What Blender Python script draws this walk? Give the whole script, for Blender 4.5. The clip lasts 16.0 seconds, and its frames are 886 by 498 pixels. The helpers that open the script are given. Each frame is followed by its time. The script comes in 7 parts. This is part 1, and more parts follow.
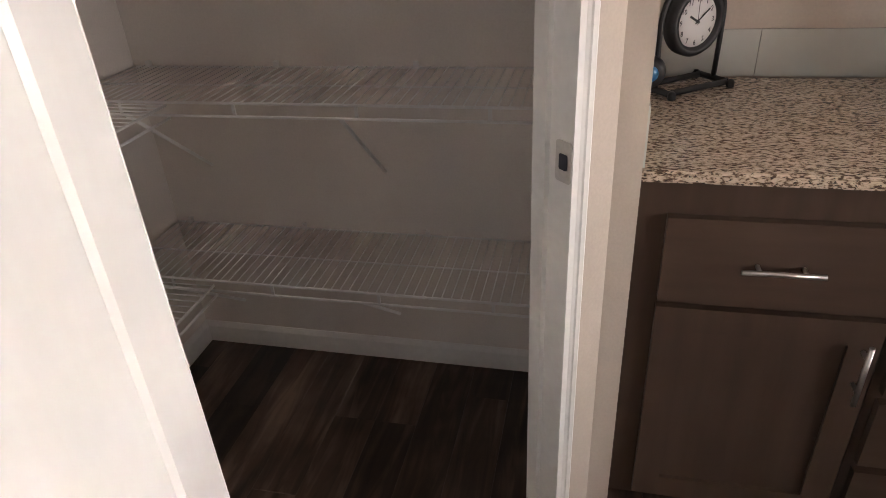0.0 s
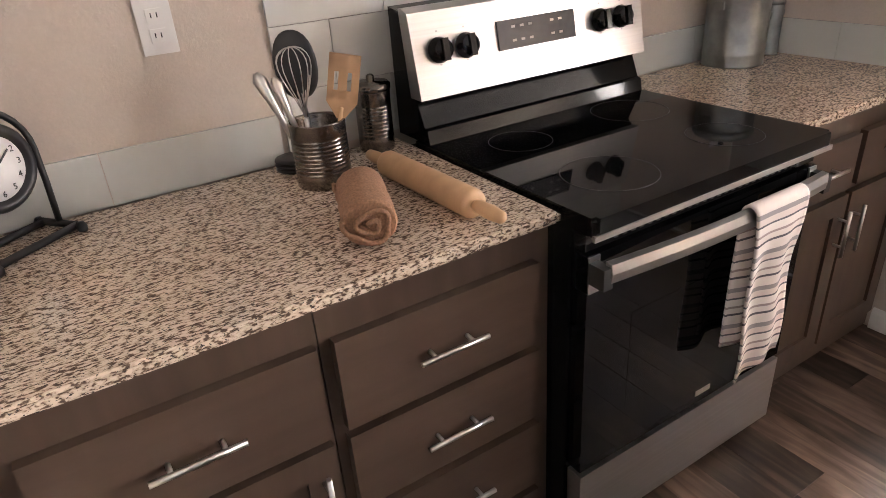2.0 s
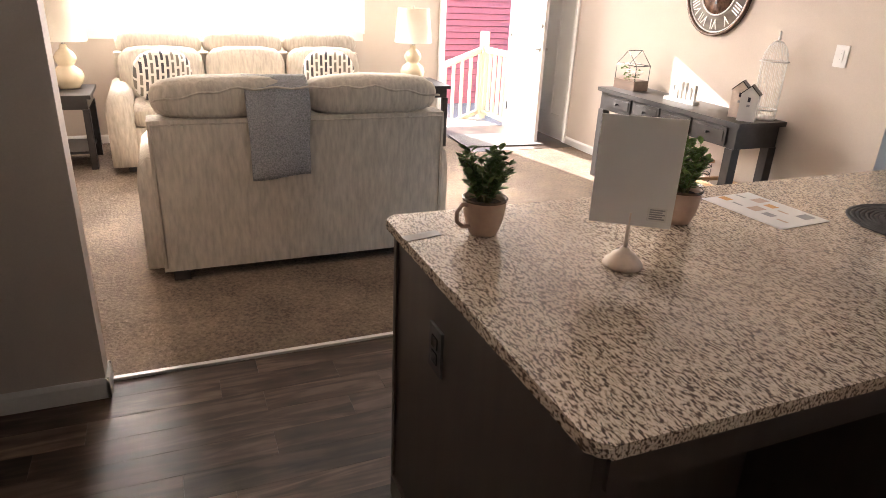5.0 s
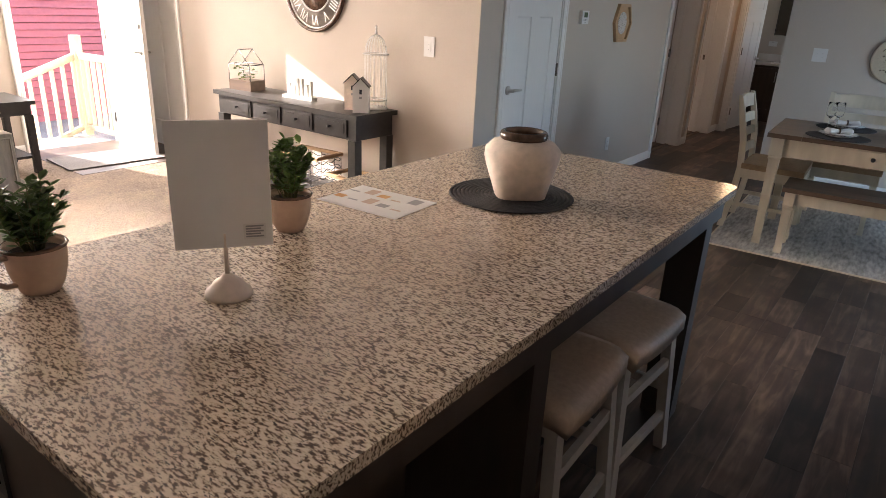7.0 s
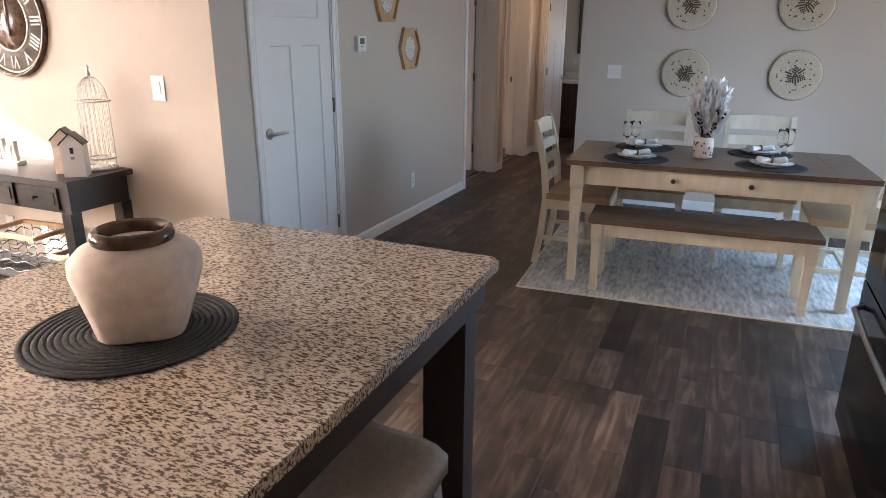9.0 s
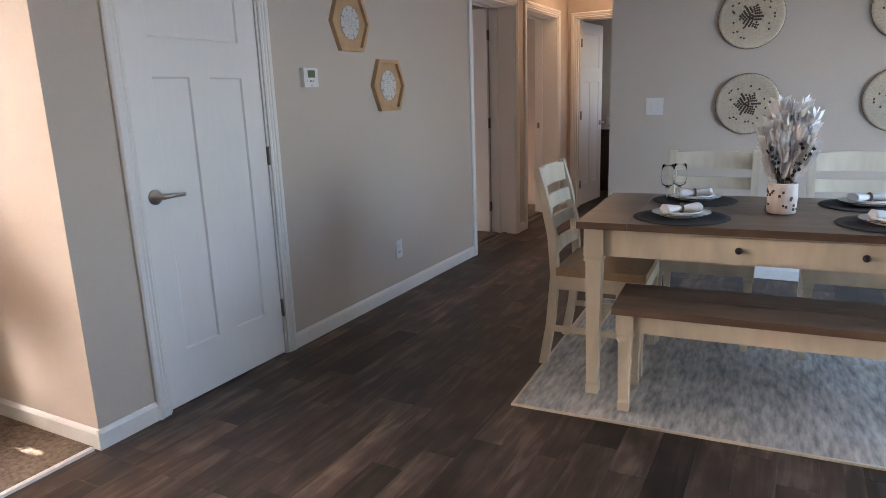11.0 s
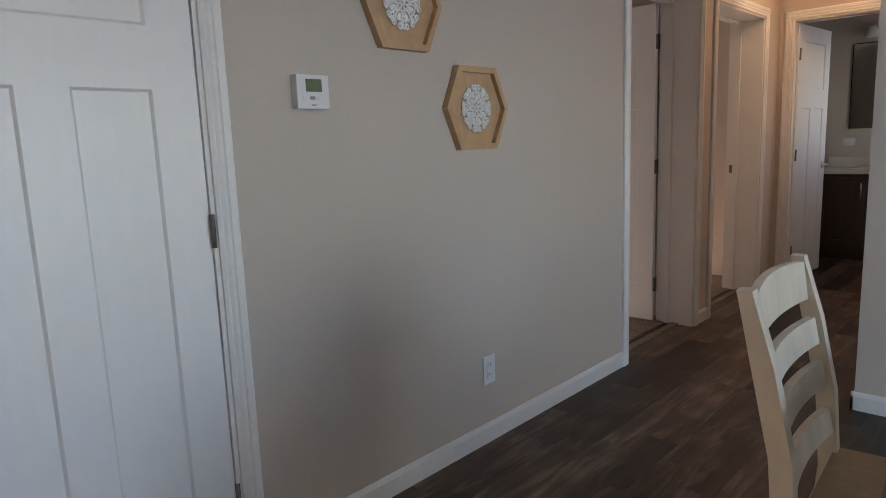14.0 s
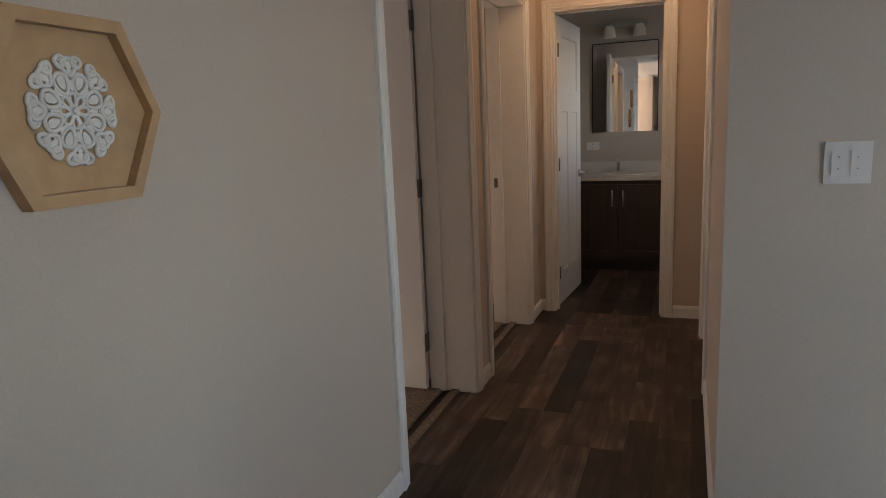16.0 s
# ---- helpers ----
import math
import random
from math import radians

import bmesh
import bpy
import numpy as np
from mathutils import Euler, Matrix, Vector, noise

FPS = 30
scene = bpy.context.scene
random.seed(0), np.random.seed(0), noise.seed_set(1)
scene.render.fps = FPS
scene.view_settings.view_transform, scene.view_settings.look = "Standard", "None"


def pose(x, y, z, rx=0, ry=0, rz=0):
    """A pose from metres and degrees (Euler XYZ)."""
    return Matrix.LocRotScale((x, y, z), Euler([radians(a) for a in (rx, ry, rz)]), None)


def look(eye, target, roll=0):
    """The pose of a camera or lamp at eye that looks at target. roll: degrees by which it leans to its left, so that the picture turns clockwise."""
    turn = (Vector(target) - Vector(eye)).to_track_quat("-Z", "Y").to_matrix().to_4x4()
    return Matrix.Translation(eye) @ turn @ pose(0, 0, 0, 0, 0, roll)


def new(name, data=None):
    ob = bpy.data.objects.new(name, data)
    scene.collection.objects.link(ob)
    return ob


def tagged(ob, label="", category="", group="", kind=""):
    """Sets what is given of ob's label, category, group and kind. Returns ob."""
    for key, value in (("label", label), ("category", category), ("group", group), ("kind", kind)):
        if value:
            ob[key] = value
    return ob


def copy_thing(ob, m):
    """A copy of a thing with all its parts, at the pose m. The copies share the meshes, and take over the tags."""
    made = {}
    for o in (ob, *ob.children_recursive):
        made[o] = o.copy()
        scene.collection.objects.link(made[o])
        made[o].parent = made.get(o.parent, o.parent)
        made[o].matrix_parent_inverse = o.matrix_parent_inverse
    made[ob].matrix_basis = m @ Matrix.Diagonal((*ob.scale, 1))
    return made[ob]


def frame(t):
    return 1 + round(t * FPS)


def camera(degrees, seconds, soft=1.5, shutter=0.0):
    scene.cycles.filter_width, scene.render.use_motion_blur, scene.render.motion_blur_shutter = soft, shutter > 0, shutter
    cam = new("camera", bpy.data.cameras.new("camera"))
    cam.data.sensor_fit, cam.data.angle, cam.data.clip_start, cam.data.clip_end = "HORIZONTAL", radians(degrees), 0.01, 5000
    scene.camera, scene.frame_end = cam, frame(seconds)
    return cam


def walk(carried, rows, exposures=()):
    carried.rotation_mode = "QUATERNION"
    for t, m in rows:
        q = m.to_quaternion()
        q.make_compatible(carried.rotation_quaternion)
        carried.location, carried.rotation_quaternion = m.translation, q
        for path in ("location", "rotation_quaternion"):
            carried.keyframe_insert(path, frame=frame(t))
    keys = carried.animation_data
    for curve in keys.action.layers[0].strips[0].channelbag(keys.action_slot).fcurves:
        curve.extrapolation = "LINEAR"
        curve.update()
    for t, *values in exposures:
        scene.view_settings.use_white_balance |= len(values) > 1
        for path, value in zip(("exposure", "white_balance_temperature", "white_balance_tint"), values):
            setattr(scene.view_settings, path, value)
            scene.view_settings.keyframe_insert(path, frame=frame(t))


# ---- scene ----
cam = camera(68.4, 16.0, soft=0.7)
PATH = [
    (0, (0.402, -0.128, 1.409), (-0.02, 1.559, 0.42), -3.4),
    (0.5, (0.499, -0.168, 1.413), (0.383, 1.585, 0.459), -3.7),
    (1, (0.591, -0.121, 1.421), (0.873, 1.627, 0.492), -4.2),
    (1.5, (0.671, 0.019, 1.431), (1.289, 1.679, 0.502), -4.7),
    (2, (0.734, 0.19, 1.436), (1.644, 1.72, 0.525), -4.3),
    (2.5, (0.782, 0.303, 1.442), (2.001, 1.607, 0.541), -3.5),
    (3, (0.729, 0.379, 1.485), (2.234, 1.344, 0.588), -2.1),
    (3.5, (0.687, 0.391, 1.492), (2.4, 0.942, 0.618), -1.0),
    (4, (0.67, 0.38, 1.495), (2.484, 0.427, 0.653), 0.4),
    (4.2, (0.664, 0.39, 1.494), (2.479, 0.222, 0.671), 1.0),
    (6.3, (0.796, 0.352, 1.461), (2.156, -0.926, 0.743), 3.5),
    (6.5, (0.802, 0.323, 1.458), (2.056, -1.06, 0.741), 3.4),
    (7, (0.787, 0.162, 1.456), (1.891, -1.346, 0.745), 2.8),
    (7.5, (0.741, -0.057, 1.469), (1.804, -1.598, 0.764), 2.5),
    (8, (0.701, -0.245, 1.464), (1.7, -1.834, 0.776), 2.2),
    (8.5, (0.701, -0.459, 1.44), (1.585, -2.129, 0.783), 1.3),
    (9, (0.788, -0.706, 1.438), (1.54, -2.452, 0.818), 0.4),
    (9.2, (0.805, -0.81, 1.424), (1.516, -2.575, 0.81), 0.1),
    (11.3, (0.89, -2.111, 1.257), (1.941, -3.768, 0.868), -3.1),
    (11.5, (0.907, -2.218, 1.262), (2.082, -3.797, 0.912), -2.6),
    (12, (0.98, -2.449, 1.246), (2.324, -3.879, 0.862), -2.8),
    (12.5, (1.116, -2.729, 1.253), (2.497, -4.127, 0.886), -3.0),
    (13, (1.224, -2.991, 1.241), (2.628, -4.369, 0.877), -2.8),
    (13.5, (1.341, -3.258, 1.252), (2.805, -4.578, 0.913), -2.0),
    (14, (1.494, -3.501, 1.229), (2.849, -4.936, 0.905), -2.2),
    (14.5, (1.68, -3.765, 1.25), (2.885, -5.321, 0.892), -2.0),
    (15, (1.834, -4.05, 1.252), (2.948, -5.669, 0.881), -2.2),
    (15.5, (1.998, -4.323, 1.255), (3.003, -6.01, 0.873), -2.1),
    (16, (2.166, -4.608, 1.292), (2.862, -6.448, 0.933), -2.5),
]
EXPOSURES = [(0, 3.6, 6450, 19), (1, 4.25, 6250, 18), (3, 4.5, 6250, 18), (4.2, 3.3, 6450, 18), (6.3, 2.75, 6800, 20), (8, 3.0, 6850, 20), (9.2, 3.25, 6700, 22), (11.3, 3.3, 6850, 23), (13, 3.2, 6950, 23), (15, 3.15, 7250, 21), (16, 2.92, 7550, 21)]
walk(cam, [(t, look(eye, target, roll)) for t, eye, target, roll in PATH], EXPOSURES)

# ---- light: morning sun through the front door and the living room window ----
SUN_AZ, SUN_EL = 12.0, 22.0          # from +x towards +y, and above the horizon
world = bpy.data.worlds.new("sky")
scene.world = world
world.use_nodes = True
wn = world.node_tree.nodes
sky = wn.new("ShaderNodeTexSky")
sky.sky_type, sky.sun_disc = "NISHITA", False
sky.sun_elevation, sky.sun_rotation = radians(SUN_EL), radians(90 - SUN_AZ)
wn["Background"].inputs[1].default_value = 0.15
world.node_tree.links.new(sky.outputs[0], wn["Background"].inputs[0])
sun = new("sun", bpy.data.lights.new("sun", "SUN"))
sun.data.energy, sun.data.angle, sun.data.color = 5.0, radians(0.5), (1.0, 0.95, 0.87)
sd = Vector((math.cos(radians(SUN_AZ)) * math.cos(radians(SUN_EL)), math.sin(radians(SUN_AZ)) * math.cos(radians(SUN_EL)), math.sin(radians(SUN_EL))))
sun.matrix_world = look(sd * 30, (0, 0, 0))


def window_light(name, eye, target, width, height, watts, colour):
    """Skylight standing in a window's opening."""
    ob = new(name, bpy.data.lights.new(name, "AREA"))
    ob.data.shape, ob.data.size, ob.data.size_y, ob.data.energy, ob.data.color = "RECTANGLE", width, height, watts, colour
    ob.matrix_world = look(eye, target)
    return ob


window_light("skylight_living", (7.13, -0.15, 1.5), (5.0, -0.15, 1.0), 2.3, 1.0, 19, (1.0, 0.96, 0.90))
window_light("skylight_door", (7.15, -2.68, 1.2), (5.0, -2.68, 0.6), 0.70, 0.55, 7, (1.0, 0.96, 0.90))
window_light("skylight_dining", (-0.9, -4.95, 0.80), (0.9, -4.15, 0.05), 1.4, 1.3, 5.2, (0.32, 0.64, 1.0))
# two fills added in unseen bedrooms, to brighten their doorways off the hall
window_light("skylight_bedroom", (6.15, -8.4, 0.76), (4.0, -8.3, 0.8), 0.9, 0.6, 1.2, (0.85, 0.92, 1.0))
window_light("skylight_near_bedroom", (6.15, -7.0, 0.76), (4.0, -7.0, 0.8), 0.7, 0.6, 0.9, (0.85, 0.92, 1.0))
window_light("skylight_bath", (1.76, -10.1, 1.55), (3.2, -10.0, 1.1), 0.55, 0.65, 0.25, (0.72, 0.88, 1.0))
# added warm fill for the dark hall; its source is assumed
hall_bulb = new("hall_bulb", bpy.data.lights.new("hall_bulb", "POINT"))
hall_bulb.data.energy, hall_bulb.data.color, hall_bulb.data.shadow_soft_size = 0.5, (1.0, 0.62, 0.34), 0.10
hall_bulb.location = (2.60, -8.35, 2.28)


# ---- materials ----
def mat(name, colour, rough=0.6, metal=0.0, grain=40.0, amount=0.08, bump=0.0, stain=1.5, stretch=(1, 1, 1), spec=0.5, second=None, coat=0.0, random_value=0.0):
    """A painted, stained or metal surface: base colour, fine grain and broad wear."""
    m = bpy.data.materials.new(name)
    m.use_nodes = True
    nt = m.node_tree
    n, l = nt.nodes, nt.links
    b = n["Principled BSDF"]
    co = n.new("ShaderNodeTexCoord")
    mp = n.new("ShaderNodeMapping")
    mp.inputs["Scale"].default_value = stretch
    l.new(co.outputs["Object"], mp.inputs["Vector"])
    fine, broad = n.new("ShaderNodeTexNoise"), n.new("ShaderNodeTexNoise")
    fine.inputs["Scale"].default_value, fine.inputs["Detail"].default_value = grain, 6
    broad.inputs["Scale"].default_value, broad.inputs["Detail"].default_value = stain, 4
    l.new(mp.outputs[0], fine.inputs["Vector"]), l.new(mp.outputs[0], broad.inputs["Vector"])
    mix = n.new("ShaderNodeMix")
    mix.data_type = "RGBA"
    lo = second or tuple(c * (1 - 2.2 * amount) for c in colour)
    hi = tuple(min(1, c * (1 + amount)) for c in colour)
    mix.inputs[6].default_value, mix.inputs[7].default_value = (*lo, 1), (*hi, 1)
    add = n.new("ShaderNodeMath")
    add.operation = "MULTIPLY_ADD"
    add.inputs[1].default_value, add.inputs[2].default_value = 1.6, -0.8
    l.new(fine.outputs[0], add.inputs[0])
    add2 = n.new("ShaderNodeMath")
    add2.operation, add2.use_clamp = "ADD", True
    l.new(add.outputs[0], add2.inputs[0]), l.new(broad.outputs[0], add2.inputs[1])
    l.new(add2.outputs[0], mix.inputs[0])
    out = mix.outputs[2]
    if random_value:
        info, hsv, rng = n.new("ShaderNodeObjectInfo"), n.new("ShaderNodeHueSaturation"), n.new("ShaderNodeMapRange")
        rng.inputs[3].default_value, rng.inputs[4].default_value = 1 - random_value, 1 + random_value
        l.new(info.outputs["Random"], rng.inputs[0]), l.new(rng.outputs[0], hsv.inputs["Value"])
        l.new(out, hsv.inputs["Color"])
        out = hsv.outputs[0]
    l.new(out, b.inputs["Base Color"])
    rr = n.new("ShaderNodeMapRange")
    rr.inputs[3].default_value, rr.inputs[4].default_value = max(0.02, rough * 0.85), min(1, rough * 1.15)
    l.new(broad.outputs[0], rr.inputs[0]), l.new(rr.outputs[0], b.inputs["Roughness"])
    b.inputs["Metallic"].default_value = metal
    b.inputs["Specular IOR Level"].default_value = spec
    b.inputs["Coat Weight"].default_value = coat
    if bump:
        bp = n.new("ShaderNodeBump")
        bp.inputs["Strength"].default_value, bp.inputs["Distance"].default_value = bump, 0.004
        l.new(fine.outputs[0], bp.inputs["Height"]), l.new(bp.outputs[0], b.inputs["Normal"])
    return m


def ramp(n, stops):
    r = n.new("ShaderNodeValToRGB")
    while len(r.color_ramp.elements) < len(stops):
        r.color_ramp.elements.new(0.5)
    for e, (p, c) in zip(r.color_ramp.elements, stops):
        e.position, e.color = p, (*c, 1)
    return r


def granite_mat():
    """Cream granite with brown flecks and charcoal grains."""
    m = bpy.data.materials.new("speckled_granite")
    m.use_nodes = True
    n, l = m.node_tree.nodes, m.node_tree.links
    b = n["Principled BSDF"]
    co, mp = n.new("ShaderNodeTexCoord"), n.new("ShaderNodeMapping")
    mp.inputs["Rotation"].default_value = (0, 0, 0.2)
    mp.inputs["Scale"].default_value = (0.95, 2.5, 1.8)
    l.new(co.outputs["Object"], mp.inputs[0])
    warp = n.new("ShaderNodeTexNoise")
    warp.inputs["Scale"].default_value, warp.inputs["Detail"].default_value = 90, 3
    l.new(mp.outputs[0], warp.inputs["Vector"])
    ad = n.new("ShaderNodeVectorMath")
    ad.operation = "MULTIPLY_ADD"
    ad.inputs[1].default_value = (0.007, 0.007, 0.007)
    l.new(warp.outputs["Color"], ad.inputs[0]), l.new(mp.outputs[0], ad.inputs[2])
    n1, n2, n3 = (n.new("ShaderNodeTexNoise") for _ in range(3))
    for k, s, d in ((n1, 92, 2), (n2, 150, 2), (n3, 6, 3)):
        k.inputs["Scale"].default_value, k.inputs["Detail"].default_value = s, d
        l.new(ad.outputs[0], k.inputs["Vector"])
    base = ramp(n, [(0.36, (0.105, 0.073, 0.057)), (0.43, (0.235, 0.165, 0.12)), (0.464, (0.53, 0.425, 0.325)), (0.60, (0.72, 0.605, 0.485))])
    l.new(n1.outputs[0], base.inputs[0])
    dark = ramp(n, [(0.35, (1, 1, 1)), (0.39, (0, 0, 0))])
    l.new(n2.outputs[0], dark.inputs[0])
    mx = n.new("ShaderNodeMix")
    mx.data_type = "RGBA"
    mx.inputs[7].default_value = (0.06, 0.053, 0.05, 1)
    l.new(dark.outputs[0], mx.inputs[0]), l.new(base.outputs[0], mx.inputs[6])
    tone = n.new("ShaderNodeMix")
    tone.data_type, tone.blend_type = "RGBA", "MULTIPLY"
    tone.inputs[0].default_value = 0.35
    t2 = ramp(n, [(0.35, (0.78, 0.74, 0.70)), (0.65, (1, 1, 1))])
    l.new(n3.outputs[0], t2.inputs[0])
    l.new(mx.outputs[2], tone.inputs[6]), l.new(t2.outputs[0], tone.inputs[7])
    l.new(tone.outputs[2], b.inputs["Base Color"])
    b.inputs["Roughness"].default_value = 0.13
    return m


def plank_mat(name="vinyl_plank", joined=False):
    """Dark grey-brown vinyl planks, each with its own tone and grain."""
    m = bpy.data.materials.new(name)
    m.use_nodes = True
    n, l = m.node_tree.nodes, m.node_tree.links
    b = n["Principled BSDF"]
    co, mp, info = n.new("ShaderNodeTexCoord"), n.new("ShaderNodeMapping"), n.new("ShaderNodeNewGeometry" if joined else "ShaderNodeObjectInfo")
    pick = info.outputs["Random Per Island" if joined else "Random"]
    mp.inputs["Scale"].default_value = (6, 0.7, 1)
    sh = n.new("ShaderNodeVectorMath")
    sh.operation = "MULTIPLY_ADD"
    sh.inputs[1].default_value = (37, 91, 0)
    l.new(pick, sh.inputs[0]), l.new(co.outputs["Object"], sh.inputs[2])
    l.new(sh.outputs[0], mp.inputs[0])
    g, st = n.new("ShaderNodeTexNoise"), n.new("ShaderNodeTexNoise")
    g.inputs["Scale"].default_value, g.inputs["Detail"].default_value, g.inputs["Distortion"].default_value = 4, 5, 0.8
    st.inputs["Scale"].default_value, st.inputs["Detail"].default_value = 5.0, 3
    l.new(mp.outputs[0], g.inputs["Vector"]), l.new(sh.outputs[0], st.inputs["Vector"])
    r = ramp(n, [(0.29, (0.024, 0.015, 0.0105)), (0.50, (0.058, 0.037, 0.026)), (0.74, (0.140, 0.095, 0.070))])
    mixf = n.new("ShaderNodeMath")
    mixf.operation = "MULTIPLY_ADD"
    mixf.inputs[1].default_value, mixf.inputs[2].default_value = 0.55, -0.275
    l.new(st.outputs[0], mixf.inputs[0])
    ad = n.new("ShaderNodeMath")
    ad.operation = "ADD"
    l.new(g.outputs[0], ad.inputs[0]), l.new(mixf.outputs[0], ad.inputs[1])
    l.new(ad.outputs[0], r.inputs[0])
    hsv, vr = n.new("ShaderNodeHueSaturation"), n.new("ShaderNodeMapRange")
    vr.inputs[3].default_value, vr.inputs[4].default_value = 0.36, 1.75
    l.new(pick, vr.inputs[0]), l.new(vr.outputs[0], hsv.inputs["Value"])
    l.new(r.outputs[0], hsv.inputs["Color"]), l.new(hsv.outputs[0], b.inputs["Base Color"])
    rr = n.new("ShaderNodeMapRange")
    rr.inputs[3].default_value, rr.inputs[4].default_value = 0.34, 0.55
    l.new(g.outputs[0], rr.inputs[0]), l.new(rr.outputs[0], b.inputs["Roughness"])
    bp = n.new("ShaderNodeBump")
    b.inputs["Specular IOR Level"].default_value = 0.36
    bp.inputs["Strength"].default_value, bp.inputs["Distance"].default_value = 0.25, 0.002
    l.new(g.outputs[0], bp.inputs["Height"]), l.new(bp.outputs[0], b.inputs["Normal"])
    return m


def fabric_stripes(name, stops, scale, axis=2, rough=0.9):
    """Woven cloth with stripes across one axis."""
    m = bpy.data.materials.new(name)
    m.use_nodes = True
    n, l = m.node_tree.nodes, m.node_tree.links
    b = n["Principled BSDF"]
    co, sep, mu, fr = n.new("ShaderNodeTexCoord"), n.new("ShaderNodeSeparateXYZ"), n.new("ShaderNodeMath"), n.new("ShaderNodeMath")
    l.new(co.outputs["Object"], sep.inputs[0])
    mu.operation, fr.operation = "MULTIPLY", "FRACT"
    mu.inputs[1].default_value = scale
    l.new(sep.outputs[axis], mu.inputs[0]), l.new(mu.outputs[0], fr.inputs[0])
    r = ramp(n, stops)
    r.color_ramp.interpolation = "CONSTANT"
    l.new(fr.outputs[0], r.inputs[0]), l.new(r.outputs[0], b.inputs["Base Color"])
    b.inputs["Roughness"].default_value = rough
    no, bp = n.new("ShaderNodeTexNoise"), n.new("ShaderNodeBump")
    no.inputs["Scale"].default_value = 400
    bp.inputs["Strength"].default_value, bp.inputs["Distance"].default_value = 0.4, 0.002
    l.new(co.outputs["Object"], no.inputs["Vector"]), l.new(no.outputs[0], bp.inputs["Height"]), l.new(bp.outputs[0], b.inputs["Normal"])
    return m


def glass_mat(name, rough=0.0):
    m = bpy.data.materials.new(name)
    m.use_nodes = True
    b = m.node_tree.nodes["Principled BSDF"]
    b.inputs["Base Color"].default_value = (0.98, 0.99, 0.98, 1)
    b.inputs["Transmission Weight"].default_value, b.inputs["Roughness"].default_value, b.inputs["IOR"].default_value = 1, rough, 1.45
    return m


def glow_mat(name, colour, strength):
    m = bpy.data.materials.new(name)
    m.use_nodes = True
    b = m.node_tree.nodes["Principled BSDF"]
    b.inputs["Base Color"].default_value = b.inputs["Emission Color"].default_value = (*colour, 1)
    b.inputs["Emission Strength"].default_value = strength
    return m


WALL = mat("greige_wall_paint", (0.57, 0.495, 0.425), 0.75, grain=160, amount=0.03, bump=0.12, stain=0.8)
# wall paint made paler: the pantry's missing light is put into its colour
PANTRYW = mat("brightened_pantry_wall_paint", (0.74, 0.69, 0.64), 0.7, grain=160, amount=0.03, bump=0.12, stain=0.8)
WHITE = mat("white_trim_paint", (0.78, 0.77, 0.74), 0.35, grain=60, amount=0.03, bump=0.03)
DOORW = mat("white_door_paint", (0.80, 0.79, 0.77), 0.4, grain=50, amount=0.012, bump=0.03, stretch=(1, 1, 0.15))
CEIL = mat("white_ceiling_texture", (0.8, 0.79, 0.77), 0.9, grain=90, amount=0.04, bump=0.4)
GRANITE = granite_mat()
PLANK = plank_mat()
PLANKS_FAR = plank_mat("vinyl_plank_field", True)
SUBFLOOR = mat("dark_floor_joint", (0.03, 0.022, 0.018), 0.8)
CAB = mat("brown_stained_cabinet_wood", (0.088, 0.056, 0.039), 0.42, grain=22, amount=0.16, bump=0.05, stretch=(1, 1, 0.12))
CABH = mat("brown_stained_drawer_wood", (0.088, 0.056, 0.039), 0.42, grain=22, amount=0.16, bump=0.05, stretch=(0.12, 1, 1))
CABD = mat("dark_stained_island_wood", (0.062, 0.042, 0.031), 0.45, grain=22, amount=0.16, bump=0.05, stretch=(1, 1, 0.12))
HINGE = mat("dark_bronze_hinge", (0.20, 0.18, 0.16), 0.4, 0.8, grain=80, amount=0.1)
NICKEL = mat("brushed_nickel", (0.62, 0.60, 0.57), 0.3, 1.0, grain=120, amount=0.05)
STEEL = mat("brushed_stainless_steel", (0.54, 0.53, 0.52), 0.34, 1.0, grain=30, amount=0.05, stretch=(0.05, 1, 6))
BLACKGLOSS = mat("gloss_black_enamel", (0.006, 0.006, 0.0065), 0.09, grain=20, amount=0.05, spec=0.3)
BLACKGLASS = mat("black_ceramic_glass", (0.004, 0.004, 0.0045), 0.04, grain=20, amount=0.05, spec=0.2)
BLACKMETAL = mat("matte_black_metal", (0.018, 0.018, 0.019), 0.45, grain=60, amount=0.1)
CARPET = mat("tan_carpet_pile", (0.235, 0.18, 0.135), 1.0, grain=70, amount=0.30, bump=1.0, stain=3.0, spec=0.1)
SOFA = mat("cream_chenille_upholstery", (0.56, 0.50, 0.42), 0.9, grain=55, amount=0.16, bump=0.6, stretch=(1, 1, 0.22), spec=0.2)
TILE = mat("glazed_pale_grey_tile", (0.62, 0.62, 0.58), 0.07, grain=6, amount=0.03)
SPLASH = mat("pale_glass_backsplash", (0.60, 0.61, 0.57), 0.12, grain=10, amount=0.03)
RUBBER = mat("black_plastic", (0.02, 0.02, 0.02), 0.5)
GLASS = glass_mat("clear_glass")
THINGLASS = glass_mat("thin_stemware_glass")
THINGLASS.node_tree.nodes["Principled BSDF"].inputs["IOR"].default_value = 1.13


